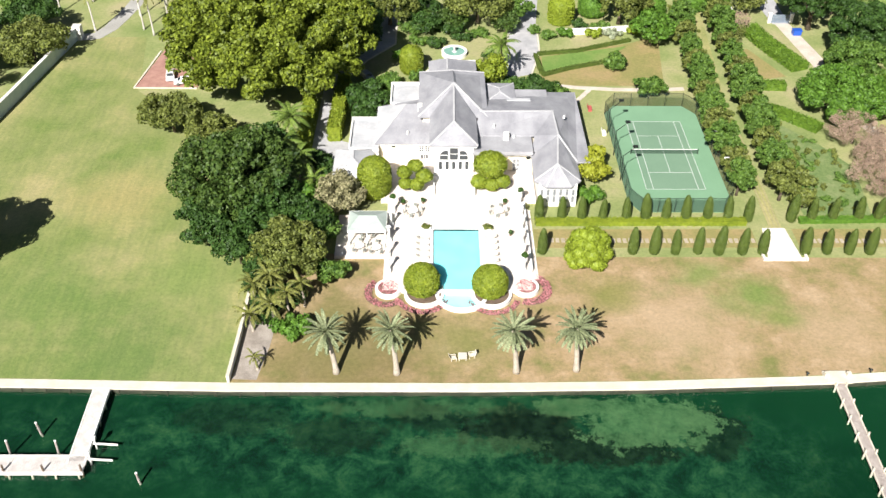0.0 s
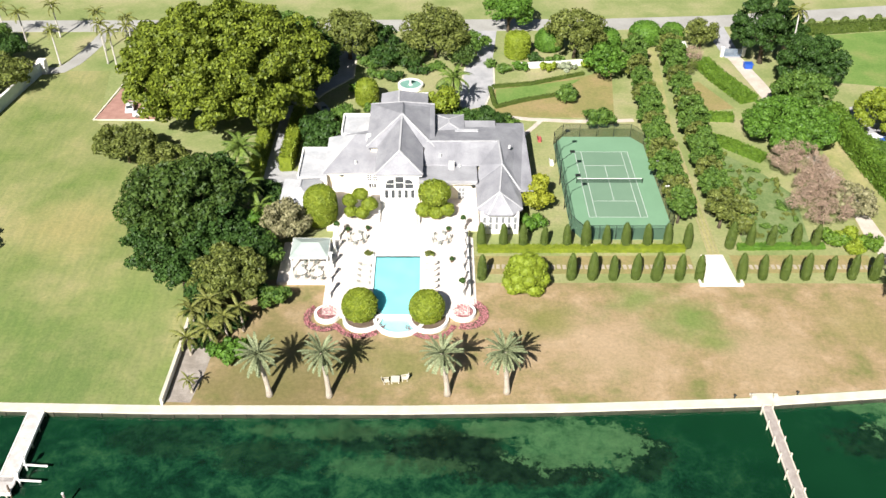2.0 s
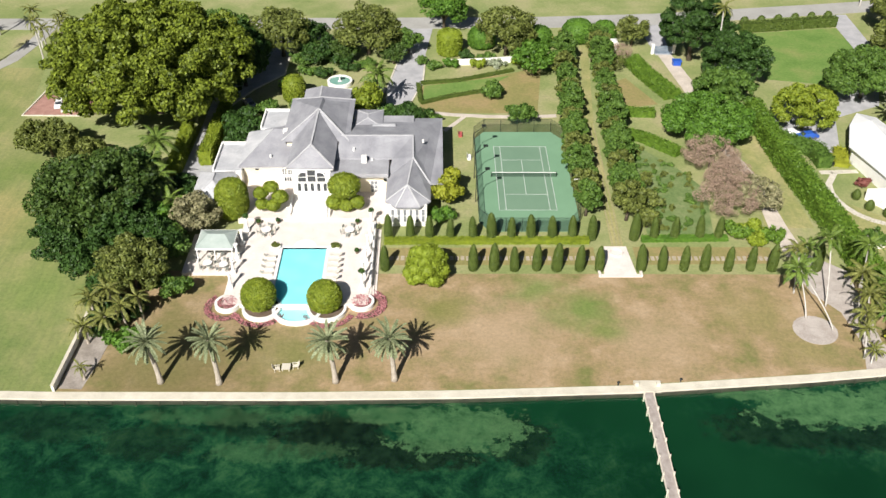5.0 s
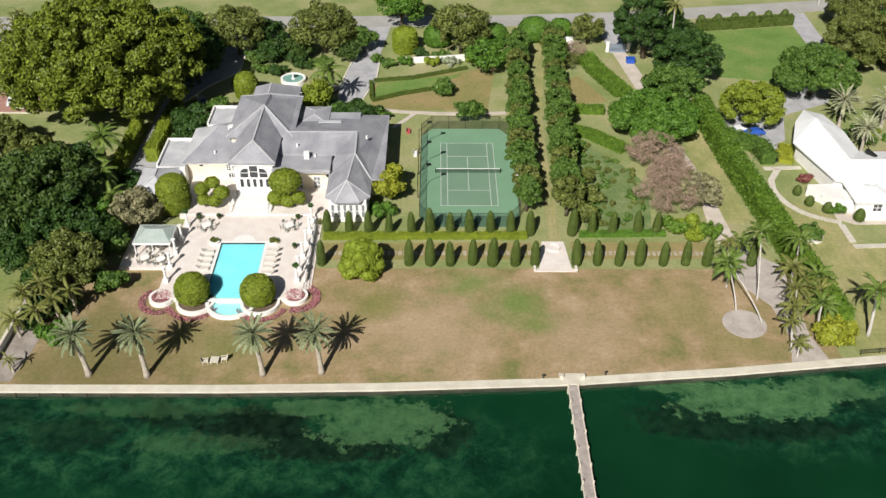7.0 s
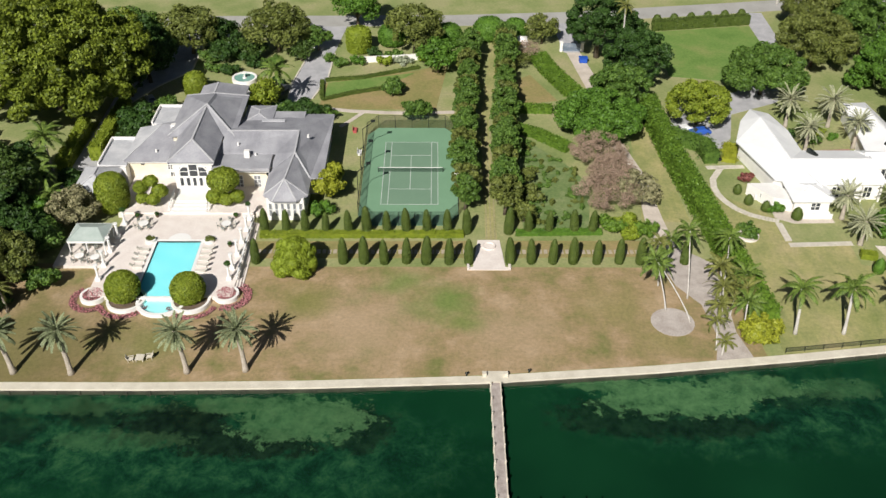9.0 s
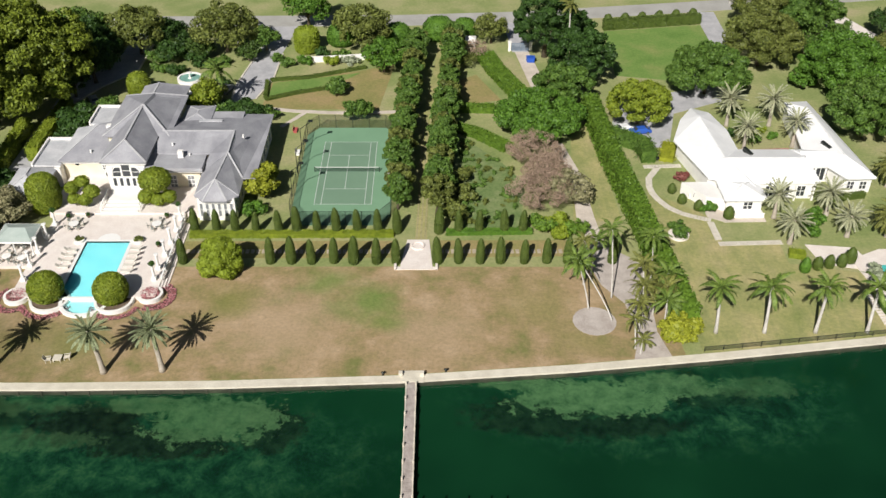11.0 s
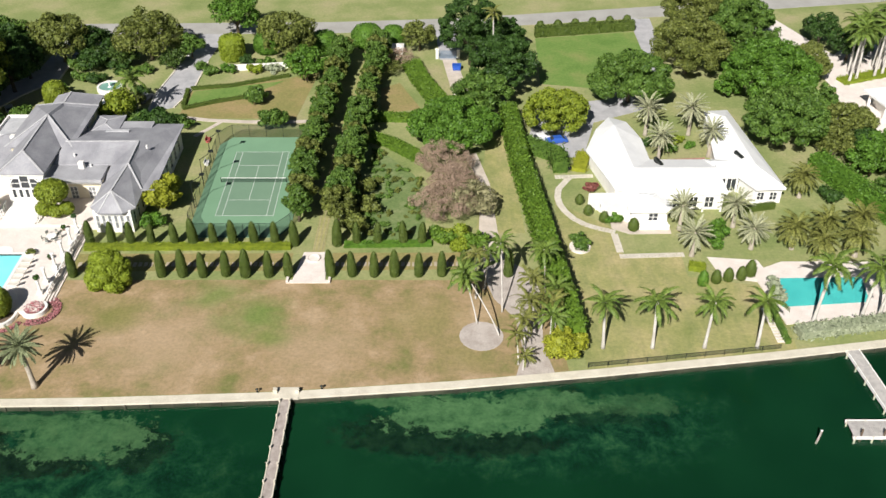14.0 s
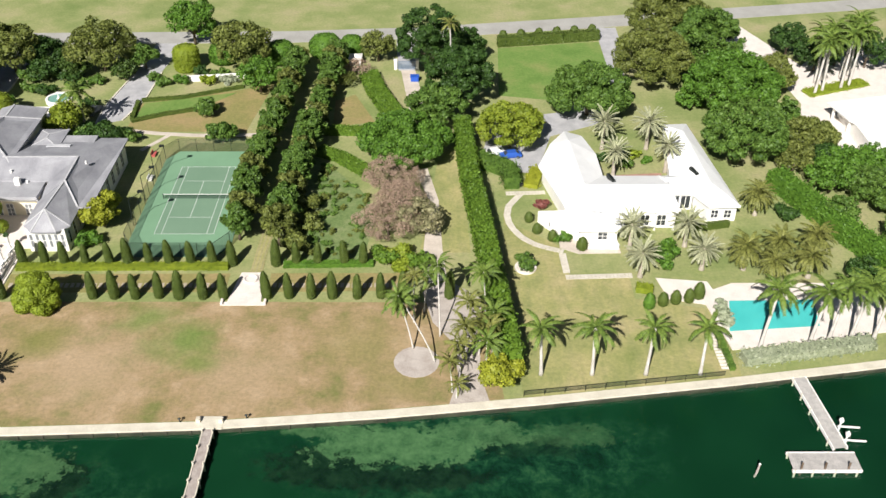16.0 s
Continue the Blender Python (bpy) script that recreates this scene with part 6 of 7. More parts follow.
def lounger(at, yaw):
    ob = thing("sun_lounger", (at[0], at[1], 0.8), "white sun lounger beside the pool", "lounger", "sun loungers")
    ob.rotation_euler = (0, 0, radians(yaw))
    piece("bed_frame", box("bed_frame", -0.35, 0.35, -1.0, 0.6, 0.28, 0.34, TRIM), ob)
    piece("mattress", box("mattress", -0.32, 0.32, -0.98, 0.55, 0.345, 0.43, CUSHION), ob)
    piece("backrest", mesh_data("backrest", *beam_vf((0, 0.58, 0.42), (0, 1.15, 0.85), 0.64, 0.08), CUSHION), ob)
    for x in (-0.3, 0.3):
        for y in (-0.9, 0.5):
            piece("leg", box("leg", x - 0.03, x + 0.03, y - 0.03, y + 0.03, 0, 0.28, TRIM), ob)
    return ob


first = lounger((-1.9, 126.6), 90)
for x, y, a in ((-1.9, 125.0, 90), (-1.9, 123.4, 90), (-1.9, 121.8, 90), (9.3, 127.0, -90), (9.3, 125.4, -90), (9.3, 123.8, -90), (9.3, 122.2, -90), (9.3, 120.6, -90)):
    copy_thing(first, pose(x, y, 0.8, 0, 0, a))


def column(at, z, label, h=2.6, plant=True, seed=0):
    rng_c = np.random.default_rng(seed)
    ob = thing("garden_column", (at[0], at[1], z), label, "column", "terrace columns")
    piece("pedestal", box("pedestal", -0.4, 0.4, -0.4, 0.4, 0, 0.6, TRIM), ob)
    piece("shaft", mesh_data("shaft", *lathe_vf([(0.28, 0.6), (0.24, 0.75), (0.2, h - 0.2), (0.3, h)], 14), TRIM, True), ob)
    piece("urn", mesh_data("urn", *lathe_vf([(0.16, h), (0.14, h + 0.12), (0.36, h + 0.45), (0.4, h + 0.62), (0.3, h + 0.6)], 14), TRIM, True), ob)
    if plant:
        piece("plant", crown_data("plant", rng_c, [(np.array([0, 0, h + 0.85]), np.array([0.5, 0.5, 0.4]))], 120, 0.18, L_DARK), ob)
    return ob


for i, (x, y) in enumerate(((14.4, 118.6), (14.4, 121.6), (14.6, 125.6), (14.8, 129.2), (15.0, 133.0), (15.0, 136.6), (-7.4, 118.4), (-7.6, 122.4), (-7.6, 126.4), (-7.4, 130.6), (-7.2, 134.6))):
    column((x, y), 0.8, "slim white stone column with an urn on the terrace edge", 2.5, i % 5 == 0, 700 + i)
for i, (x, y) in enumerate(((-1.4, 129.6), (9.0, 129.6))):
    planter(x, y, 0.9, "low round planter at the corner of the pool", 1.2)
    shrub("potted_shrub", (x, y), 0.9, 0.7, 0.7, L_OLIVE, "low olive shrub in a round planter", 720 + i, 220, 0.16, 5, "potted shrubs", z=1.0)
for i, (x, y) in enumerate(((12.9, 128.0), (-5.5, 136.8), (12.4, 137.0), (-2.0, 137.2))):
    ob = thing("terracotta_pot", (x, y, 0.8), "small dark potted plant on the terrace", "potted plant", "terrace pots")
    piece("pot", mesh_data("pot", *lathe_vf([(0.22, 0), (0.3, 0.4), (0.33, 0.5), (0.25, 0.48)], 12), MULCH), ob)
    piece("plant", crown_data("plant", np.random.default_rng(740 + i), [(np.array([0, 0, 0.75]), np.array([0.4, 0.4, 0.35]))], 110, 0.14, L_DARK), ob)
# terrace edge balustrade beside the lawn
bal = thing("balustrade", (15.7, 118.5, 0.75), "white stone balustrade along the terrace edge", "balustrade")
for y in np.arange(0, 18.5, 0.9):
    piece("baluster", mesh_data("baluster", *lathe_vf([(0.12, 0), (0.07, 0.1), (0.12, 0.35), (0.06, 0.6), (0.11, 0.7)], 8), TRIM), bal, "", Matrix.Translation((0, float(y), 0)))
piece("handrail", box("handrail", -0.15, 0.15, -0.2, 18.3, 0.7, 0.82, TRIM), bal)
for k, x in enumerate((-0.1, 7.1)):
    rail = thing("stair_rail", (x, 138.6, 1.15), "white sloping stair balustrade to the front doors", "balustrade")
    piece("handrail", mesh_data("handrail", *beam_vf((0, 0, 0.8), (0, 5.2, 1.6), 0.2, 0.15), TRIM), rail)
    for i in range(7):
        piece("baluster", box("baluster", -0.06, 0.06, 0.75 * i, 0.75 * i + 0.12, 0, 0.78 + 0.115 * i, TRIM), rail)


# lawn seats near the water
def lawn_chair(at, yaw):
    ob = thing("lawn_chair", (at[0], at[1], 0.02), "pale slatted wooden armchair on the lawn", "chair", "lawn chairs")
    ob.rotation_euler = (0, 0, radians(yaw))
    for i in range(5):
        piece("slat", box("slat", -0.36 + 0.15 * i, -0.24 + 0.15 * i, -0.45, 0.3, 0.36, 0.4, CONCRETE), ob)
    piece("backrest", mesh_data("backrest", *beam_vf((0, 0.3, 0.38), (0, 0.62, 1.05), 0.75, 0.05), CONCRETE), ob)
    for x in (-0.42, 0.42):
        piece("armrest", box("armrest", x - 0.07, x + 0.07, -0.5, 0.45, 0.58, 0.62, CONCRETE), ob)
        for y in (-0.42, 0.3):
            piece("leg", box("leg", x - 0.04, x + 0.04, y - 0.04, y + 0.04, 0, 0.58, CONCRETE), ob)
    return ob


lc = lawn_chair((2.7, 99.4), 100)
copy_thing(lc, pose(5.5, 100.0, 0.02, 0, 0, -80))
st = thing("side_table", (4.1, 99.7, 0.02), "square pale stone table between two lawn chairs", "table")
piece("tabletop", box("tabletop", -0.65, 0.65, -0.65, 0.65, 0.42, 0.5, CONCRETE), st)
for x in (-0.5, 0.5):
    for y in (-0.5, 0.5):
        piece("leg", box("leg", x - 0.06, x + 0.06, y - 0.06, y + 0.06, 0, 0.42, CONCRETE), st)

# ---------------------------------------------------------------- garden behind the mansion
POND = surface("pond_green", (0.18, 0.36, 0.30), (0.24, 0.42, 0.36), 0.5, 0.2, 4, 0.1)
rf = thing("garden_fountain", (4.5, 195.2, 0), "large round white fountain basin behind the mansion", "fountain")
piece("rim", mesh_data("rim", *lathe_vf([(2.4, 0), (2.9, 0), (2.9, 0.9), (2.4, 0.9), (2.4, 0.6)], 28), WHITE), rf)
piece("water_surface", prism("water_surface", disc(0, 0, 2.45, 24), 0.1, 0.7, POND), rf)
piece("spout", mesh_data("spout", *lathe_vf([(0.5, 0.7), (0.2, 0.9), (0.15, 1.8), (0.6, 2.0), (0.55, 2.1)], 14), WHITE), rf)
lawn("terrace_4", [(-2.4, 180.6), (10.8, 180.6), (11.0, 186.0), (8.6, 190.0), (6.6, 192.0), (2.2, 192.0), (0.4, 190.0), (-2.4, 186.0)], 0.3, LIMESTONE, "pale curved rear terrace of the mansion", "terrace")
porch = thing("entrance_porch", (0, 0, 0), "white rear entrance porch with a parapet", "porch")
piece("wall", box("wall", 2.6, 8.6, 180.2, 185.4, 0, 2.9, WHITE), porch)
for x0, x1, y0, y1 in ((2.4, 8.8, 180.0, 180.3), (2.4, 8.8, 185.3, 185.6), (2.4, 2.7, 180.3, 185.3), (8.5, 8.8, 180.3, 185.3)):
    piece("parapet", box("parapet", x0, x1, y0, y1, 2.9, 3.6, WHITE), porch)
gw = thing("garden_wall", (33, 205.5, 0), "low white garden wall with a flower bed", "wall", "", "structure")
piece("wall", mesh_data("wall", *ribbon_vf([(-3, -0.5), (6, 0.5), (19, 2.5)], 0.4, -0.05, 1.5), WHITE), gw)
for i, (x, y) in enumerate(((-10.5, 214), (-3, 215.5), (12, 216), (18.5, 214))):
    ob = thing("gate_pillar", (x, y, 0), "square white gate pillar by the road", "pillar", "gate pillars")
    piece("shaft", box("shaft", -0.45, 0.45, -0.45, 0.45, 0, 2.2, WHITE), ob)
    piece("cap", box("cap", -0.55, 0.55, -0.55, 0.55, 2.2, 2.4, WHITE), ob)
for i, (x, y, rx, m) in enumerate(((26, 203, 2.6, L_MID), (30, 204, 2.2, L_BRIGHT), (37, 203.6, 2.4, L_LIME), (41, 204.4, 2.6, L_SILVER), (46, 205.4, 2.4, L_LIME), (34, 208, 2.5, L_DARK), (23, 206, 2.0, L_MID), (39, 207.5, 2.2, L_MID), (16, 179.5, 3.0, L_MID), (6, 202, 2.6, L_DARK), (-4, 200, 2.8, L_MID), (-7, 193, 2.6, L_BRIGHT), (1, 209, 3, L_DARK), (10, 204, 3, L_MID))):
    shrub("border_shrub", (x, y), rx, rx * 0.7, 1.8 + 0.3 * (i % 3), m, "loose shrub in the border behind the mansion", 760 + i, 420, 0.28, 8, "border shrubs")
gh = thing("garden_shed", (69.2, 215.0, 0), "small white garden building behind trees", "shed")
piece("wall", box("wall", -2.2, 2.2, -1.2, 1.2, 0, 1.9, WHITE), gh)
hip_roof(gh, -2.2, 2.2, -1.2, 1.2, 1.9, 2.5, WHITE, 0.3, "x", cap=WHITE)
BLUE = plain("blue_paint", (0.02, 0.09, 0.45), 0.4)
bin1 = thing("blue_bin", (84.6, 205.6, 0), "blue covered cart standing beside the drive", "bin")
piece("body", mesh_data("body", *join_vf(prism_vf([(-0.9, -0.7), (0.9, -0.7), (1.0, 0.7), (-1.0, 0.7)], 0.15, 1.2)), BLUE), bin1)
piece("lid", box("lid", -1.05, 1.05, -0.8, 0.8, 1.2, 1.35, BLUE), bin1)
BLUE_GREY = surface("blue_grey_paint", (0.16, 0.21, 0.27), (0.22, 0.27, 0.33), 1.0, 0.5, 5, 0.15)
rgate = thing("drive_gate", (82.5, 212.0, 0), "blue-grey metal gate across the garden drive", "gate")
piece("gate_frame", mesh_data("gate_frame", *join_vf(beam_vf((-2.1, 0, 2.0), (2.1, 0, 2.0), 0.12), beam_vf((-2.1, 0, 0.2), (2.1, 0, 0.2), 0.12)), BLUE_GREY), rgate)
for i in range(21):
    piece("bar", box("bar", -2.1 + 0.21 * i - 0.075, -2.1 + 0.21 * i + 0.075, -0.03, 0.03, 0.05, 2.05, BLUE_GREY), rgate)
for x in (79.9, 85.1):
    ob = thing("gate_pillar", (x, 212.0, 0), "white square pillar beside the garden gate", "pillar", "gate pillars")
    piece("shaft", box("shaft", -0.35, 0.35, -0.35, 0.35, 0, 2.3, WHITE), ob)
    piece("cap", box("cap", -0.45, 0.45, -0.45, 0.45, 2.3, 2.5, WHITE), ob)
lawn("lawn_9", [(66.9, 195.5), (71.2, 198.5), (76.4, 185.4), (67.4, 183.2)], 0.025, GRASS_WORN, "worn tan grass plot between hedges")
tree("leafy_tree", (75.5, 216.5), 4.2, 7.5, L_OLIVE, "loose olive tree beside the garden gate", 14, leaves=1500, size=0.36, lumps=18, bare=0.12)
for i, (x, y) in enumerate(((71.2, 208.6), (68.8, 202.5))):
    tree("bare_tree", (x, y), 2.8, 4.0, L_TWIG if i == 0 else L_OLIVE, "thin reddish shrub tree at the top of the alley", 15 + i, leaves=1600, size=0.34, lumps=14, group="bare trees", bare=0.1, spread=1.6, shrink=0.3, slim=0.1)
for i, (x, y, rx, h, m) in enumerate(((128, 166, 1.8, 1.8, L_MID), (130.5, 170, 1.6, 2.0, L_LIME), (127.5, 172, 1.5, 1.6, L_MID), (132.5, 168, 1.2, 1.4, L_BRIGHT), (123.6, 168.5, 1.4, 1.8, L_DARK), (133.2, 160, 1.1, 1.2, L_LIME))):
    shrub("courtyard_shrub", (x, y), rx, rx, h, m, "leafy shrub in the villa courtyard bed", 970 + i, 380, 0.22, 7, "courtyard shrubs")
lawn("courtyard", [(123, 157.4), (134.4, 158), (134.8, 164), (124, 163)], 0.06, BRICK_RED, "reddish paved villa courtyard", "courtyard")
for i, (x, y, rx, h, m) in enumerate(((9.5, 184, 2.2, 3.5, L_MID), (12.6, 187.5, 2.2, 3.0, L_OLIVE), (16.8, 178.8, 2.6, 3.2, L_DARK), (25.5, 176.8, 2.4, 2.8, L_MID), (10.6, 174.8, 1.8, 2.6, L_GOLD), (-6.5, 175.0, 2.4, 3.0, L_DARK), (-3.5, 182.5, 2.0, 2.6, L_MID), (12.4, 192, 2.0, 2.6, L_DARK), (0.5, 199, 2.4, 2.4, L_DARK), (-6, 205, 3, 3.4, L_MID), (4, 206, 3, 3.2, L_DARK))):
    shrub("border_shrub", (x, y), rx, rx * 0.9, h, m, "dense leafy shrub behind the mansion", 980 + i, 620, 0.26, 9, "border shrubs")
# rose bushes
rose = [shrub("rose_bush", (68, 140), 0.9, 0.9, 1.0, L_OLIVE if k else L_MID, "small loose rose bush in the garden lawn", 790 + k, 130, 0.17, 5, "rose bushes", spread=1.1) for k in range(2)]
rose[1].location = (71, 143, 0)
rr = random.Random(9)
for i in range(76):
    y = rr.uniform(136, 168)
    x = rr.uniform(67, 77 if y < 155 else 77 - (y - 155) * 0.8)
    copy_thing(rose[i % 2], pose(x, y, 0, 0, 0, rr.uniform(0, 360)) @ Matrix.Scale(rr.uniform(0.5, 1.0), 4))
for i, (x, y) in enumerate(((65.2, 137), (66.7, 143.5), (65.7, 150))):
    shrub("green_shrub", (x, y), 2.6, 2.4, 3.6, L_OLIVE, "loose olive shrub at the foot of the alley trees", 840 + i, 900, 0.26, 10, "garden shrubs")
alley = thing("stone_walk", (58.9, 131.2, 0), "lines of pale stones leading up the tree alley", "path", "", "structure")
strip = box("stepping_stone", -0.13, 0.13, -0.42, 0.42, 0.0, 0.08, surface("mossy_stone", (0.30, 0.28, 0.13), (0.42, 0.38, 0.20), 1.0, 0.9, 6, 0.3))
for i in range(48):
    for x in (-0.75, 0.0, 0.75):
        piece("stepping_stone", strip, alley, "", pose(x + 0.02 * i + rr.uniform(-0.03, 0.03), 0.95 * i, 0, 0, 0, rr.uniform(-4, 4)))
# curved stone walk behind the court
cw = thing("stone_walk", (0, 0, 0), "pale stone walk curving behind the tennis court", "path", "", "structure")
piece("paving", mesh_data("paving", *ribbon_vf([(24, 181.5), (30, 180.2), (38, 179.4), (46, 179.2), (53, 179.8)], 1.3, -0.02, 0.07), SAND), cw)
piece("paving", mesh_data("paving", *ribbon_vf([(28.5, 173), (31, 176.5), (33, 179.6)], 1.0, -0.02, 0.06), SAND), cw)
RED = plain("faded_red_paint", (0.45, 0.10, 0.09), 0.6)
for i, (x, y, m, l) in enumerate(((31.8, 171, RED, "small faded red bench beside the court fence"), (33.4, 161.6, TRIM, "small white bench beside the court fence"))):
    ob = thing("court_bench", (x, y, 0), l, "bench")
    piece("seat", box("seat", -0.4, 0.4, -0.9, 0.9, 0.42, 0.5, m), ob)
    piece("backrest", box("backrest", -0.45, -0.38, -0.9, 0.9, 0.5, 1.0, m), ob)
    for y2 in (-0.7, 0.7):
        piece("leg", box("leg", -0.35, 0.35, y2 - 0.05, y2 + 0.05, 0, 0.42, m), ob)

# ---------------------------------------------------------------- villa garden
vp = thing("stone_walk", (0, 0, 0), "winding pale paved walk in front of the villa", "path", "", "structure")
WALK_SLAB = surface("pale_walk_slab", (0.58, 0.53, 0.44), (0.70, 0.65, 0.56), 0.8, 0.85, 6, 0.2)
walk_slab = box("paving_slab", -0.29, 0.29, -0.62, 0.62, 0.0, 0.08, WALK_SLAB)


def slab_walk(line, step=0.64):
    """Slabs laid one after another along a line, with open joints."""
    rest = 0.0
    for (xa, ya), (xb, yb) in zip(line, line[1:]):
        L, ang = math.hypot(xb - xa, yb - ya), math.degrees(math.atan2(yb - ya, xb - xa))
        while rest < L:
            k = rest / L
            piece("paving_slab", walk_slab, vp, "", pose(xa + (xb - xa) * k, ya + (yb - ya) * k, 0.0, 0, 0, ang + random.Random(int(rest * 97)).uniform(-2, 2)))
            rest += step
        rest -= L


slab_walk([(106, 156), (103.6, 152), (103.1, 149), (103.3, 146.5), (104.0, 144.2), (105.4, 141.6), (107.4, 139.6), (109.6, 138.4), (112.2, 137.4)])
slab_walk([(112.2, 136.4), (112.4, 131.0)])
slab_walk([(112.4, 129.8), (123.8, 130.3)])
slab_walk([(103.6, 156.4), (111, 156.8)])
lawn("forecourt_walk", [(112, 138.4), (115, 136.6), (122.6, 136.8), (122.6, 141), (112, 142)], 0.05, SAND, "pale gravel in front of the villa", "path")
lawn("terrace_3", [(127.4, 129.6), (136, 128.6), (137.6, 121.6), (128.6, 123.8)], 0.06, LIMESTONE, "pale paved garden terrace of the villa", "terrace")
for i, (x, y, r, h, m) in enumerate(((107, 146.8, 0.8, 2.2, L_CYPRESS), (108.2, 143.1, 0.85, 2.2, L_CYPRESS), (110.8, 140.8, 0.85, 2.3, L_CYPRESS), (115.8, 138.0, 1.0, 2.7, L_CYPRESS), (124.8, 121.6, 0.9, 3.2, L_BRIGHT), (127.2, 122.3, 0.85, 2.8, L_CYPRESS), (129.4, 122.8, 0.85, 2.8, L_CYPRESS), (131.7, 123.2, 0.85, 2.8, L_CYPRESS), (133.5, 124.2, 0.95, 3.4, L_CYPRESS))):
    topiary_solid("clipped_shrub", (x, y), [(r * 0.6, 0), (r, 0.4), (r, h * 0.5), (r * 0.6, h * 0.85), (0, h)], m, "small egg-shaped clipped shrub in the villa garden", 860 + i, 420, 0.15, "villa topiary")
shrub("green_shrub", (112.8, 140.2), 1.9, 1.2, 2.0, L_BRIGHT, "rounded green shrub before the villa wall", 870, 700, 0.2, 8)
ring = thing("tree_ring", (105.4, 132.4, 0), "low pale stone ring round a shrub", "planter")
piece("rim", mesh_data("rim", *lathe_vf([(1.5, 0), (1.9, 0), (1.9, 0.4), (1.5, 0.4), (1.5, 0.2)], 22), LIMESTONE), ring)
shrub("round_shrub", (105.4, 132.8), 2.1, 2.1, 2.8, L_MID, "round green shrub in a pale stone ring", 871, 800, 0.22, 8)
shrub("red_shrub", (109.6, 150.6), 1.6, 1.2, 2.2, leaf_material("leaf_red", (0.16, 0.05, 0.04), (0.32, 0.12, 0.10)), "reddish flowering shrub against the villa", 872, 500, 0.22, 7)
shrub("tall_shrub", (129.8, 134.4), 2.2, 3.6, 4.2, L_BRIGHT, "bright green shrub between two date palms", 873, 1500, 0.26, 12)
shrub("silver_shrub", (136.2, 118.6), 1.8, 3.2, 2.6, L_SILVER, "pale silvery shrub beside the villa pool", 874, 1100, 0.2, 10)
shrub("dark_shrub", (154.6, 147.5), 2.4, 2.4, 3.2, L_DARK, "round dark green shrub on the villa lawn", 875, 900, 0.26, 8)
hedge("villa_bed", [(108.2, 158.4), (110.2, 165)], 3.0, 0.9, L_GOLD, "yellow-green planting bed before the villa", 876, 10, 0.26, wobble=0.3)
hedge("villa_hedge", [(136.8, 143.8), (143.6, 145.2)], 0.9, 1.3, L_CYPRESS, "low clipped hedge below the villa windows", 877, 14, 0.18)
hedge("villa_hedge", [(123.5, 126.4), (126.2, 125.8)], 1.8, 1.1, L_TOPIARY, "low clipped yellow-green hedge block", 878, 14, 0.18)
hedge("far_hedge", [(156.0, 160), (161.0, 148), (168, 132), (172, 120)], 4.0, 3.4, L_BRIGHT, "tall bright hedge at the far side of the villa garden", 880, 8, 0.34, wobble=0.3)
hedge("forecourt_hedge", [(97.8, 168), (104.2, 163.4), (104.6, 158)], 3.2, 2.6, L_MID, "loose green hedge beside the villa forecourt", 881, 9, 0.3, wobble=0.35)
for i, (x, y, r, h, m) in enumerate(((166, 157, 4.8, 7, L_BRIGHT), (172, 154, 5, 7, L_MID), (178, 146, 5, 7, L_OLIVE), (173, 139, 4, 6, L_MID), (184, 160, 6, 8, L_DARK), (190, 150, 6, 8, L_MID), (170, 128, 4, 6, L_DARK), (162, 128, 3, 5, L_DARK), (161, 164, 3.8, 6, L_OLIVE), (158.5, 176, 4, 7, L_BRIGHT), (164.5, 147, 3.2, 5, L_MID), (168, 164, 4, 6, L_DARK), (176, 162, 4.5, 7, L_BRIGHT))):
    tree("garden_tree", (x, y), r, h, m, "leafy tree beyond the villa hedge", 900 + i, leaves=int(75 * r * r), size=0.38, lumps=20, group="far garden trees", bare=0.08)
sf = thing("seawall_fence", (102.8, 101.6, 0.2), "low dark metal fence along the villa seawall", "fence")
for k in range(10):
    xa, xb = 102.9 + 3.05 * k, 102.9 + 3.05 * (k + 1)
    a, c = Vector((xa - 102.8, shore_y(xa) + 1.95 - 101.6, 0)), Vector((xb - 102.8, shore_y(xb) + 1.95 - 101.6, 0))
    piece("post", mesh_data("post", *tube_vf([(a.x, a.y, -0.2), (a.x, a.y, 1.0)], [0.05, 0.05], 6), DARK_METAL), sf)
    for z in (0.15, 0.9):
        piece("rail", mesh_data("rail", *beam_vf(a + Vector((0, 0, z)), c + Vector((0, 0, z)), 0.05), DARK_METAL), sf)
    piece("wire_panel", mesh_data("wire_panel", *beam_vf(a + Vector((0, 0, 0.5)), c + Vector((0, 0, 0.5)), 0.02, 0.75), NETTING), sf)
sw = thing("stone_walk", (133.9, 106.9, 0), "white stepping slabs leading to the villa seawall", "path", "", "structure")
slab = box("stepping_stone", -0.55, 0.55, -0.25, 0.25, 0.0, 0.1, LIMESTONE)
for i in range(12):
    piece("stepping_stone", slab, sw, "", pose(-0.03 * i, 0.3 + 0.72 * i, 0, 0, 0, 0))
hedge("low_hedge", [(134.9, 106.6), (134.6, 115)], 0.9, 0.8, L_MID, "low hedge beside the slab path", 890, 12, 0.2)
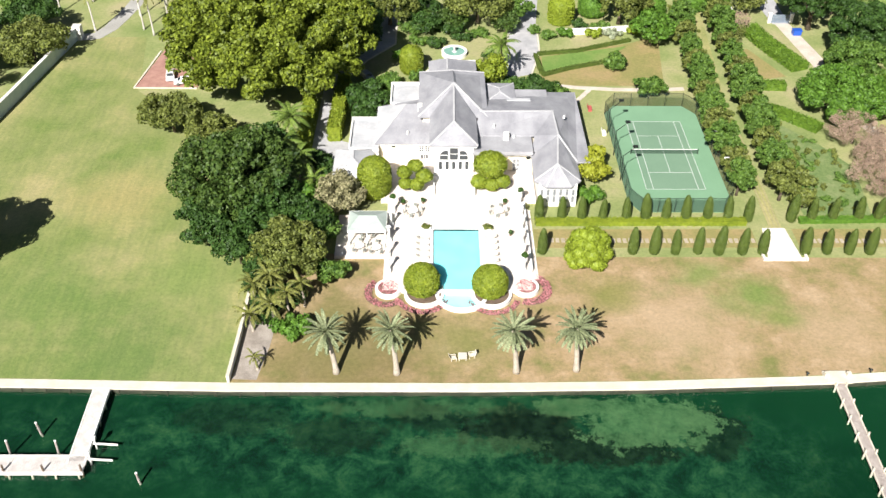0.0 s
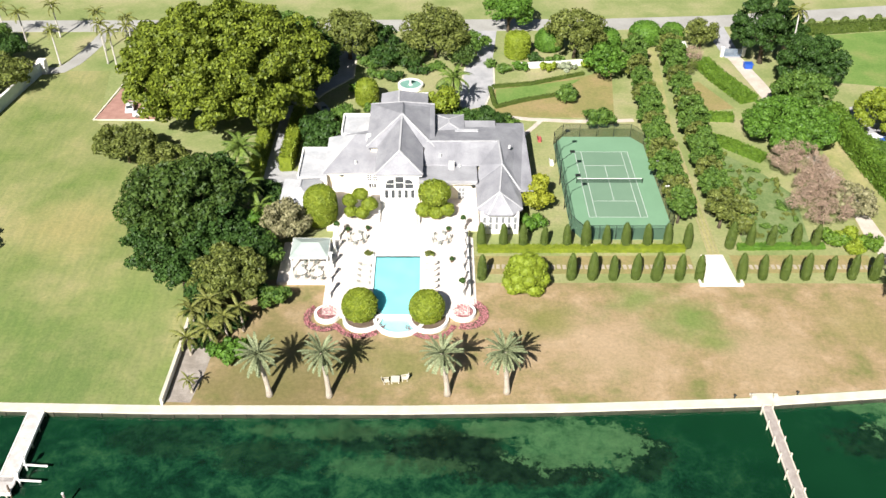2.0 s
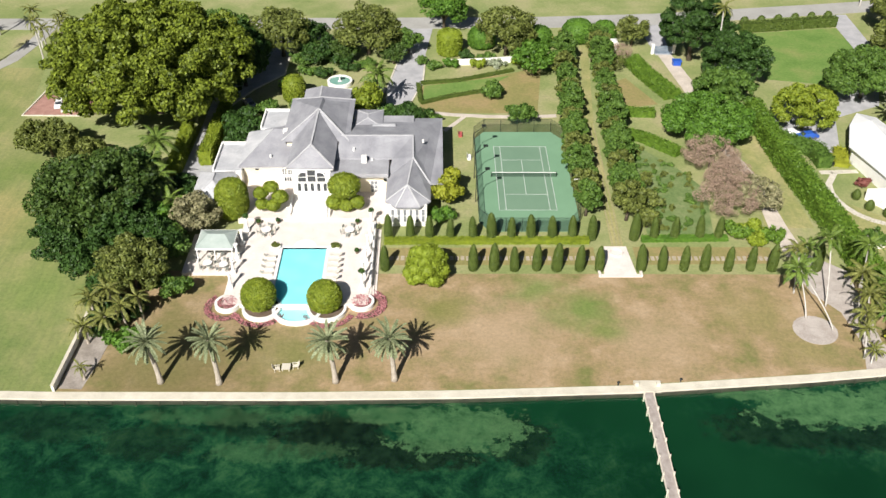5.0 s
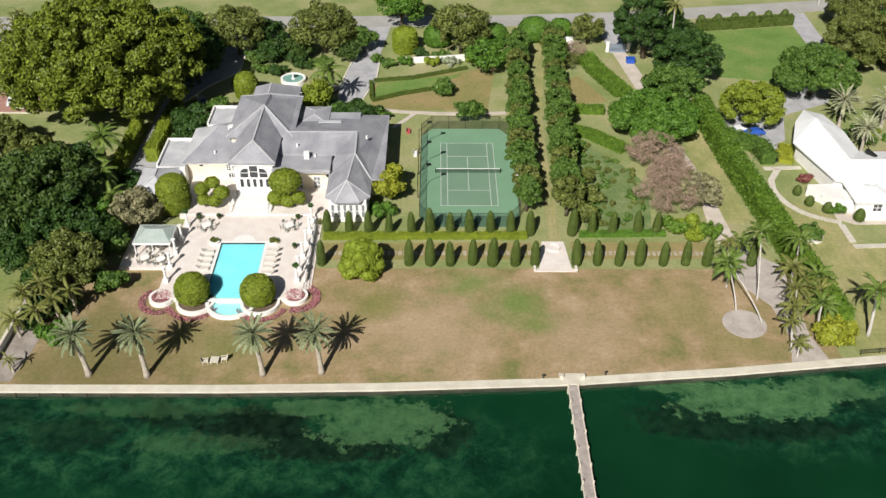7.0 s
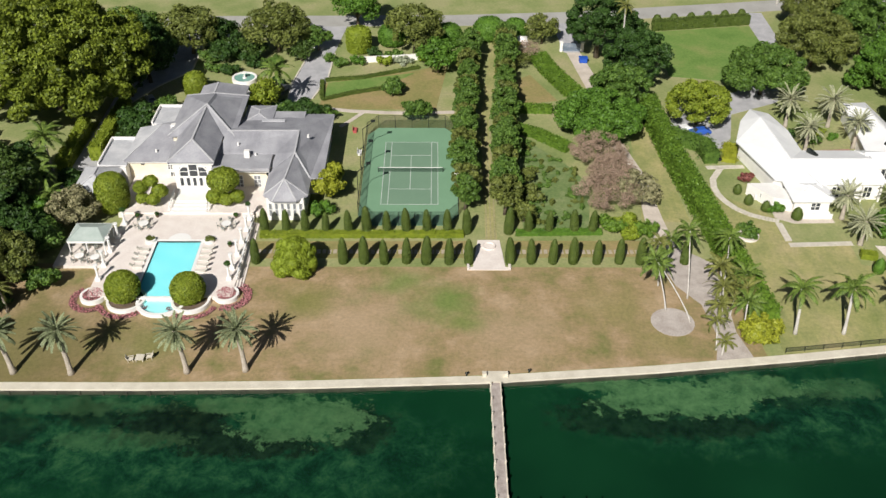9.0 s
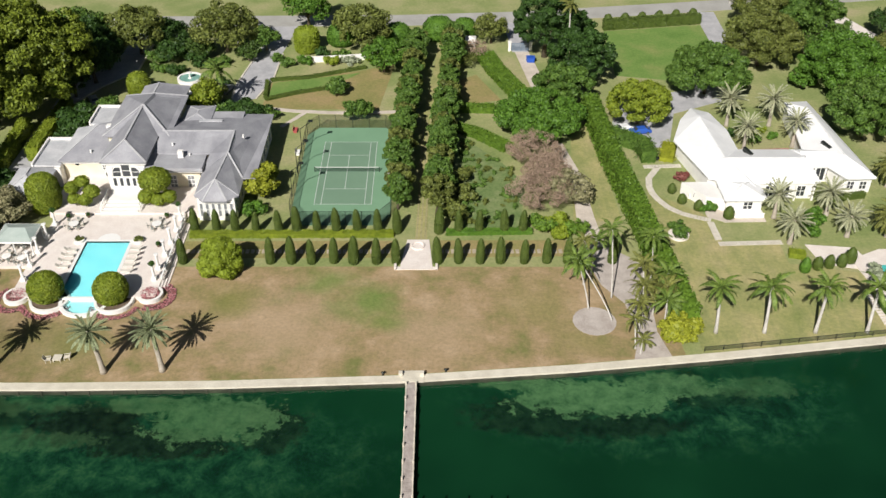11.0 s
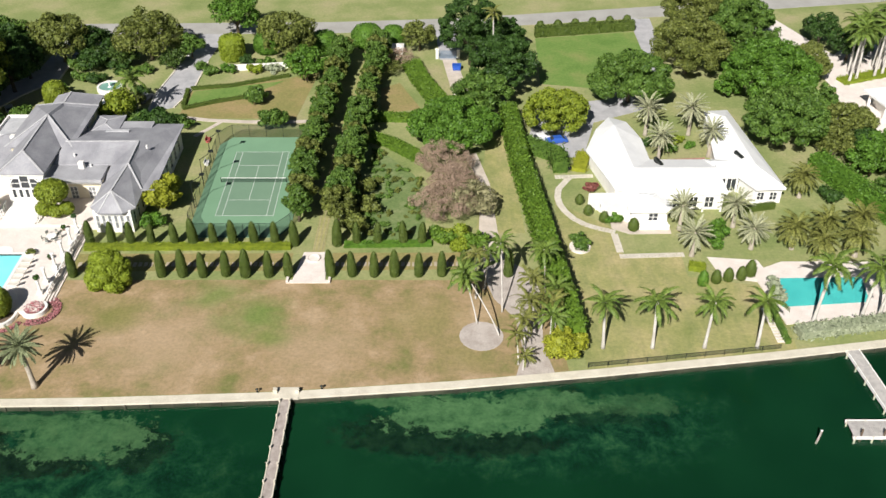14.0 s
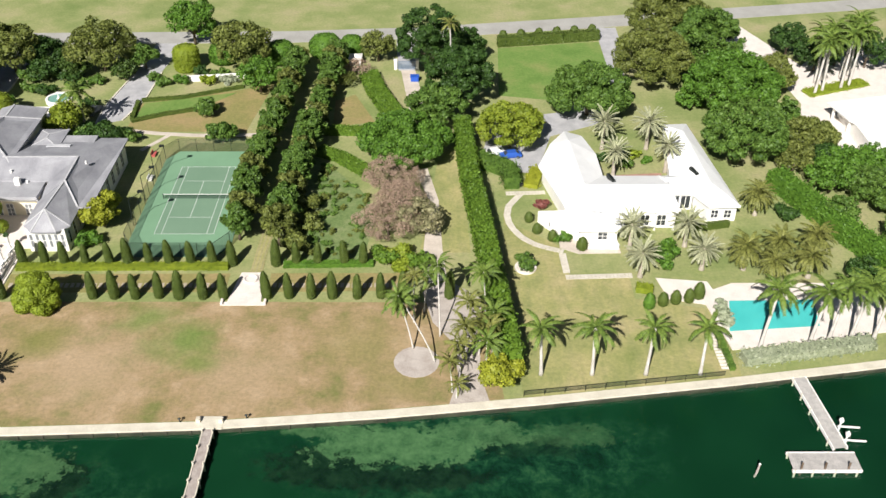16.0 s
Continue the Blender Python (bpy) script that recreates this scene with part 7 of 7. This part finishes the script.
# far white building and forecourt
wb = thing("white_building", (0, 0, 0), "low white flat-roofed building on the forecourt", "house")
piece("wall", box("wall", 178, 200, 168, 188, 0, 3.3, WHITE), wb)
piece("roof", prism("roof", [(175, 187.6), (202, 194), (202, 166), (181.5, 172.5), (177, 179.5)], 3.3, 3.7, ROOF_WHITE), wb)
for x, y in ((176.2, 186), (177.6, 180.4), (181.6, 174)):
    piece("pillar", box("pillar", x - 0.25, x + 0.25, y - 0.25, y + 0.25, 0, 3.3, WHITE), wb)
for i, (x, y) in enumerate(((180, 211), (186, 214), (193, 213), (200, 212), (176, 220), (206, 208), (150, 233), (160, 225))):
    tree("garden_tree", (x, y), 4.6, 8.5, L_DARK, "dark leafy tree behind the white forecourt", 950 + i, leaves=1500, size=0.4, lumps=18, group="forecourt trees", bare=0.05)
hedge("palm_bed", [(174.5, 198.6), (190, 204.5)], 3.6, 0.6, L_LIME, "low planting bed under royal palms", 895, 9, 0.24, wobble=0.25)


# ---------------------------------------------------------------- vehicles
def car(at, yaw, paint, label, seed, length=4.5):
    ob = thing("car", (at[0], at[1], at[2]), label, "car", "parked cars")
    ob.rotation_euler = (0, 0, radians(yaw))
    L = length / 2
    prof = [(-L, 0.35), (-L, 0.8), (-L * 0.62, 0.92), (-L * 0.3, 1.4), (L * 0.45, 1.42), (L * 0.8, 0.98), (L, 0.85), (L, 0.35)]
    n = len(prof)
    v = [(x, s * (0.88 if z < 1.1 else 0.68), z) for s in (-1, 1) for x, z in prof]
    f = [tuple(range(n - 1, -1, -1)), tuple(range(n, 2 * n))] + [(i, (i + 1) % n, n + (i + 1) % n, n + i) for i in range(n)]
    piece("body", mesh_data("body", v, f, paint), ob)
    for a, c in (((-L * 0.58, 0.97), (-L * 0.33, 1.37)), ((L * 0.76, 1.04), (L * 0.48, 1.39))):
        k = 1 if a[0] < c[0] else -1
        piece("windscreen", mesh_data("windscreen", [(a[0] - 0.03 * k, -0.72, a[1] + 0.02), (a[0] - 0.03 * k, 0.72, a[1] + 0.02), (c[0] - 0.03 * k, 0.62, c[1] + 0.02), (c[0] - 0.03 * k, -0.62, c[1] + 0.02)], [(0, 1, 2, 3)], GLASS), ob)
    for x in (-L * 0.62, L * 0.62):
        for y in (-0.8, 0.8):
            wh = piece("wheel", mesh_data("wheel", *lathe_vf([(0.2, -0.1), (0.33, -0.1), (0.33, 0.1), (0.2, 0.1)], 14), DARK_METAL), ob, "", pose(x, y, 0.33, 90, 0, 0))
            piece("rim", mesh_data("rim", *lathe_vf([(0.19, -0.105), (0.19, 0.105)], 10), IRON), wh)
    return ob


car((-56.5, 184, 0.05), 100, plain("white_car_paint", (0.75, 0.75, 0.74), 0.3), "white car parked on the red paving", 1)
car((-53.0, 181.5, 0.05), 15, plain("white_car_paint_2", (0.72, 0.72, 0.72), 0.3), "white car parked at the foot of the big tree", 2)
car((-14.5, 184, 0.05), 120, plain("silver_car_paint", (0.45, 0.46, 0.48), 0.3, 0.4), "silver car parked on the shaded drive", 3)
car((105.6, 160.6, 0.05), 100, plain("black_car_paint", (0.015, 0.017, 0.02), 0.25), "dark car parked before the villa", 4)
car((105.0, 170.2, 0.05), 10, plain("blue_car_paint", (0.03, 0.10, 0.42), 0.3), "blue car parked under the round tree", 5)
car((101.6, 171.2, 0.05), 20, plain("white_car_paint_3", (0.74, 0.74, 0.74), 0.3), "white car parked under the round tree", 6)
car((14.0, 189.5, 0.05), 70, plain("grey_car_paint", (0.2, 0.21, 0.23), 0.3, 0.3), "dark grey car parked on the garden drive", 7)


# ---------------------------------------------------------------- mooring posts and boat lifts
def mooring(at, h, lean, seed):
    ob = thing("mooring_post", (at[0], at[1], -1.15), "pale wooden mooring post standing in the water", "post", "mooring posts")
    piece("shaft", mesh_data("shaft", *tube_vf([(0, 0, 0), (lean * 0.5, 0, 0.6), (lean, 0, 1.15 + h)], [0.17, 0.16, 0.15], 8), WOOD), ob)
    piece("cap", mesh_data("cap", *tube_vf([(lean, 0, 1.15 + h), (lean, 0, 1.25 + h)], [0.19, 0.05], 8), TRIM), ob)


for i, (x, y, h, l) in enumerate(((133.2, 87.0, 1.4, 0.3), (-53.0, 86.0, 1.6, -0.3), (-37.9, 78.0, 1.2, -0.2), (-49.8, 82.6, 2.0, 0.2), (-56.2, 82.6, 2.0, 0.2), (134.6, 72, 1.2, 0.2), (150.2, 76, 1.2, 0.2))):
    mooring((x, y), h, l, i)


def boat_lift(at, d, label):
    ob = thing("boat_lift", (at[0], at[1], -0.1), label, "boat lift", "boat lifts")
    for k in (0, 2.6):
        piece("cradle_beam", mesh_data("cradle_beam", *beam_vf((0, k, 0.1), (3.2 * d, k, -0.2), 0.16, 0.25), TRIM), ob)
        piece("lift_post", mesh_data("lift_post", *tube_vf([(0.3 * d, k, -1.2), (0.3 * d, k, 1.8)], [0.14, 0.12], 8), TRIM), ob)
        piece("motor_box", box("motor_box", 0.3 * d - 0.25, 0.3 * d + 0.25, k - 0.25, k + 0.25, 1.0, 1.5, TRIM), ob)
    return ob


boat_lift((147.0, 92.6), 1, "white steel boat lift beside the villa dock")
boat_lift((-45.4, 81.2), 1, "white steel boat lift beside the neighbouring dock")
for i, (x, y) in enumerate(((-45.6, 79.2), (-50.5, 79.2), (-55.6, 79.2), (139.4, 87.3), (142.6, 87.3), (145.8, 87.3))):
    ob = thing("dock_piling", (x, y, -1.15), "dark wooden piling at the dock edge", "post", "dock pilings")
    piece("shaft", mesh_data("shaft", *tube_vf([(0, 0, 0), (0, 0, 2.4)], [0.15, 0.14], 8), MULCH), ob)
# low posts along the seawall
for i, x in enumerate((53.6, 63.0)):
    ob = thing("seawall_lamp", (x, shore_y(x) + 1.5, 0.2), "short dark post lamp on the seawall", "lamp", "seawall lamps")
    piece("shaft", mesh_data("shaft", *tube_vf([(0, 0, 0), (0, 0, 0.55)], [0.1, 0.1], 8), DARK_METAL), ob)
    piece("head", mesh_data("head", *lathe_vf([(0.22, 0.55), (0.24, 0.6), (0.05, 0.78)], 10), DARK_METAL), ob)
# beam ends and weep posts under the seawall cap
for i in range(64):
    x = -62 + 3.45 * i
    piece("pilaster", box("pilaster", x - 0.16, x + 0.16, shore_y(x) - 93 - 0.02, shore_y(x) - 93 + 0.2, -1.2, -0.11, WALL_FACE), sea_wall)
# far field beyond the road
for i, (x, y, r, h, m) in enumerate(((14, 262, 6, 6, L_TWIG), (30, 268, 5, 8, L_OLIVE), (52, 262, 3, 4, L_OLIVE), (-8, 270, 6, 8, L_MID), (88, 268, 6, 8, L_MID), (100, 264, 4, 6, L_OLIVE), (-60, 262, 5, 8, L_OLIVE), (-95, 255, 6, 9, L_MID), (160, 275, 6, 9, L_MID), (128, 272, 4, 6, L_BRIGHT))):
    tree("field_tree", (x, y), r, h, m, "leafy tree in the open field beyond the road", 930 + i, leaves=int(60 * r * r), size=0.45, lumps=16, group="field trees", bare=0.1)
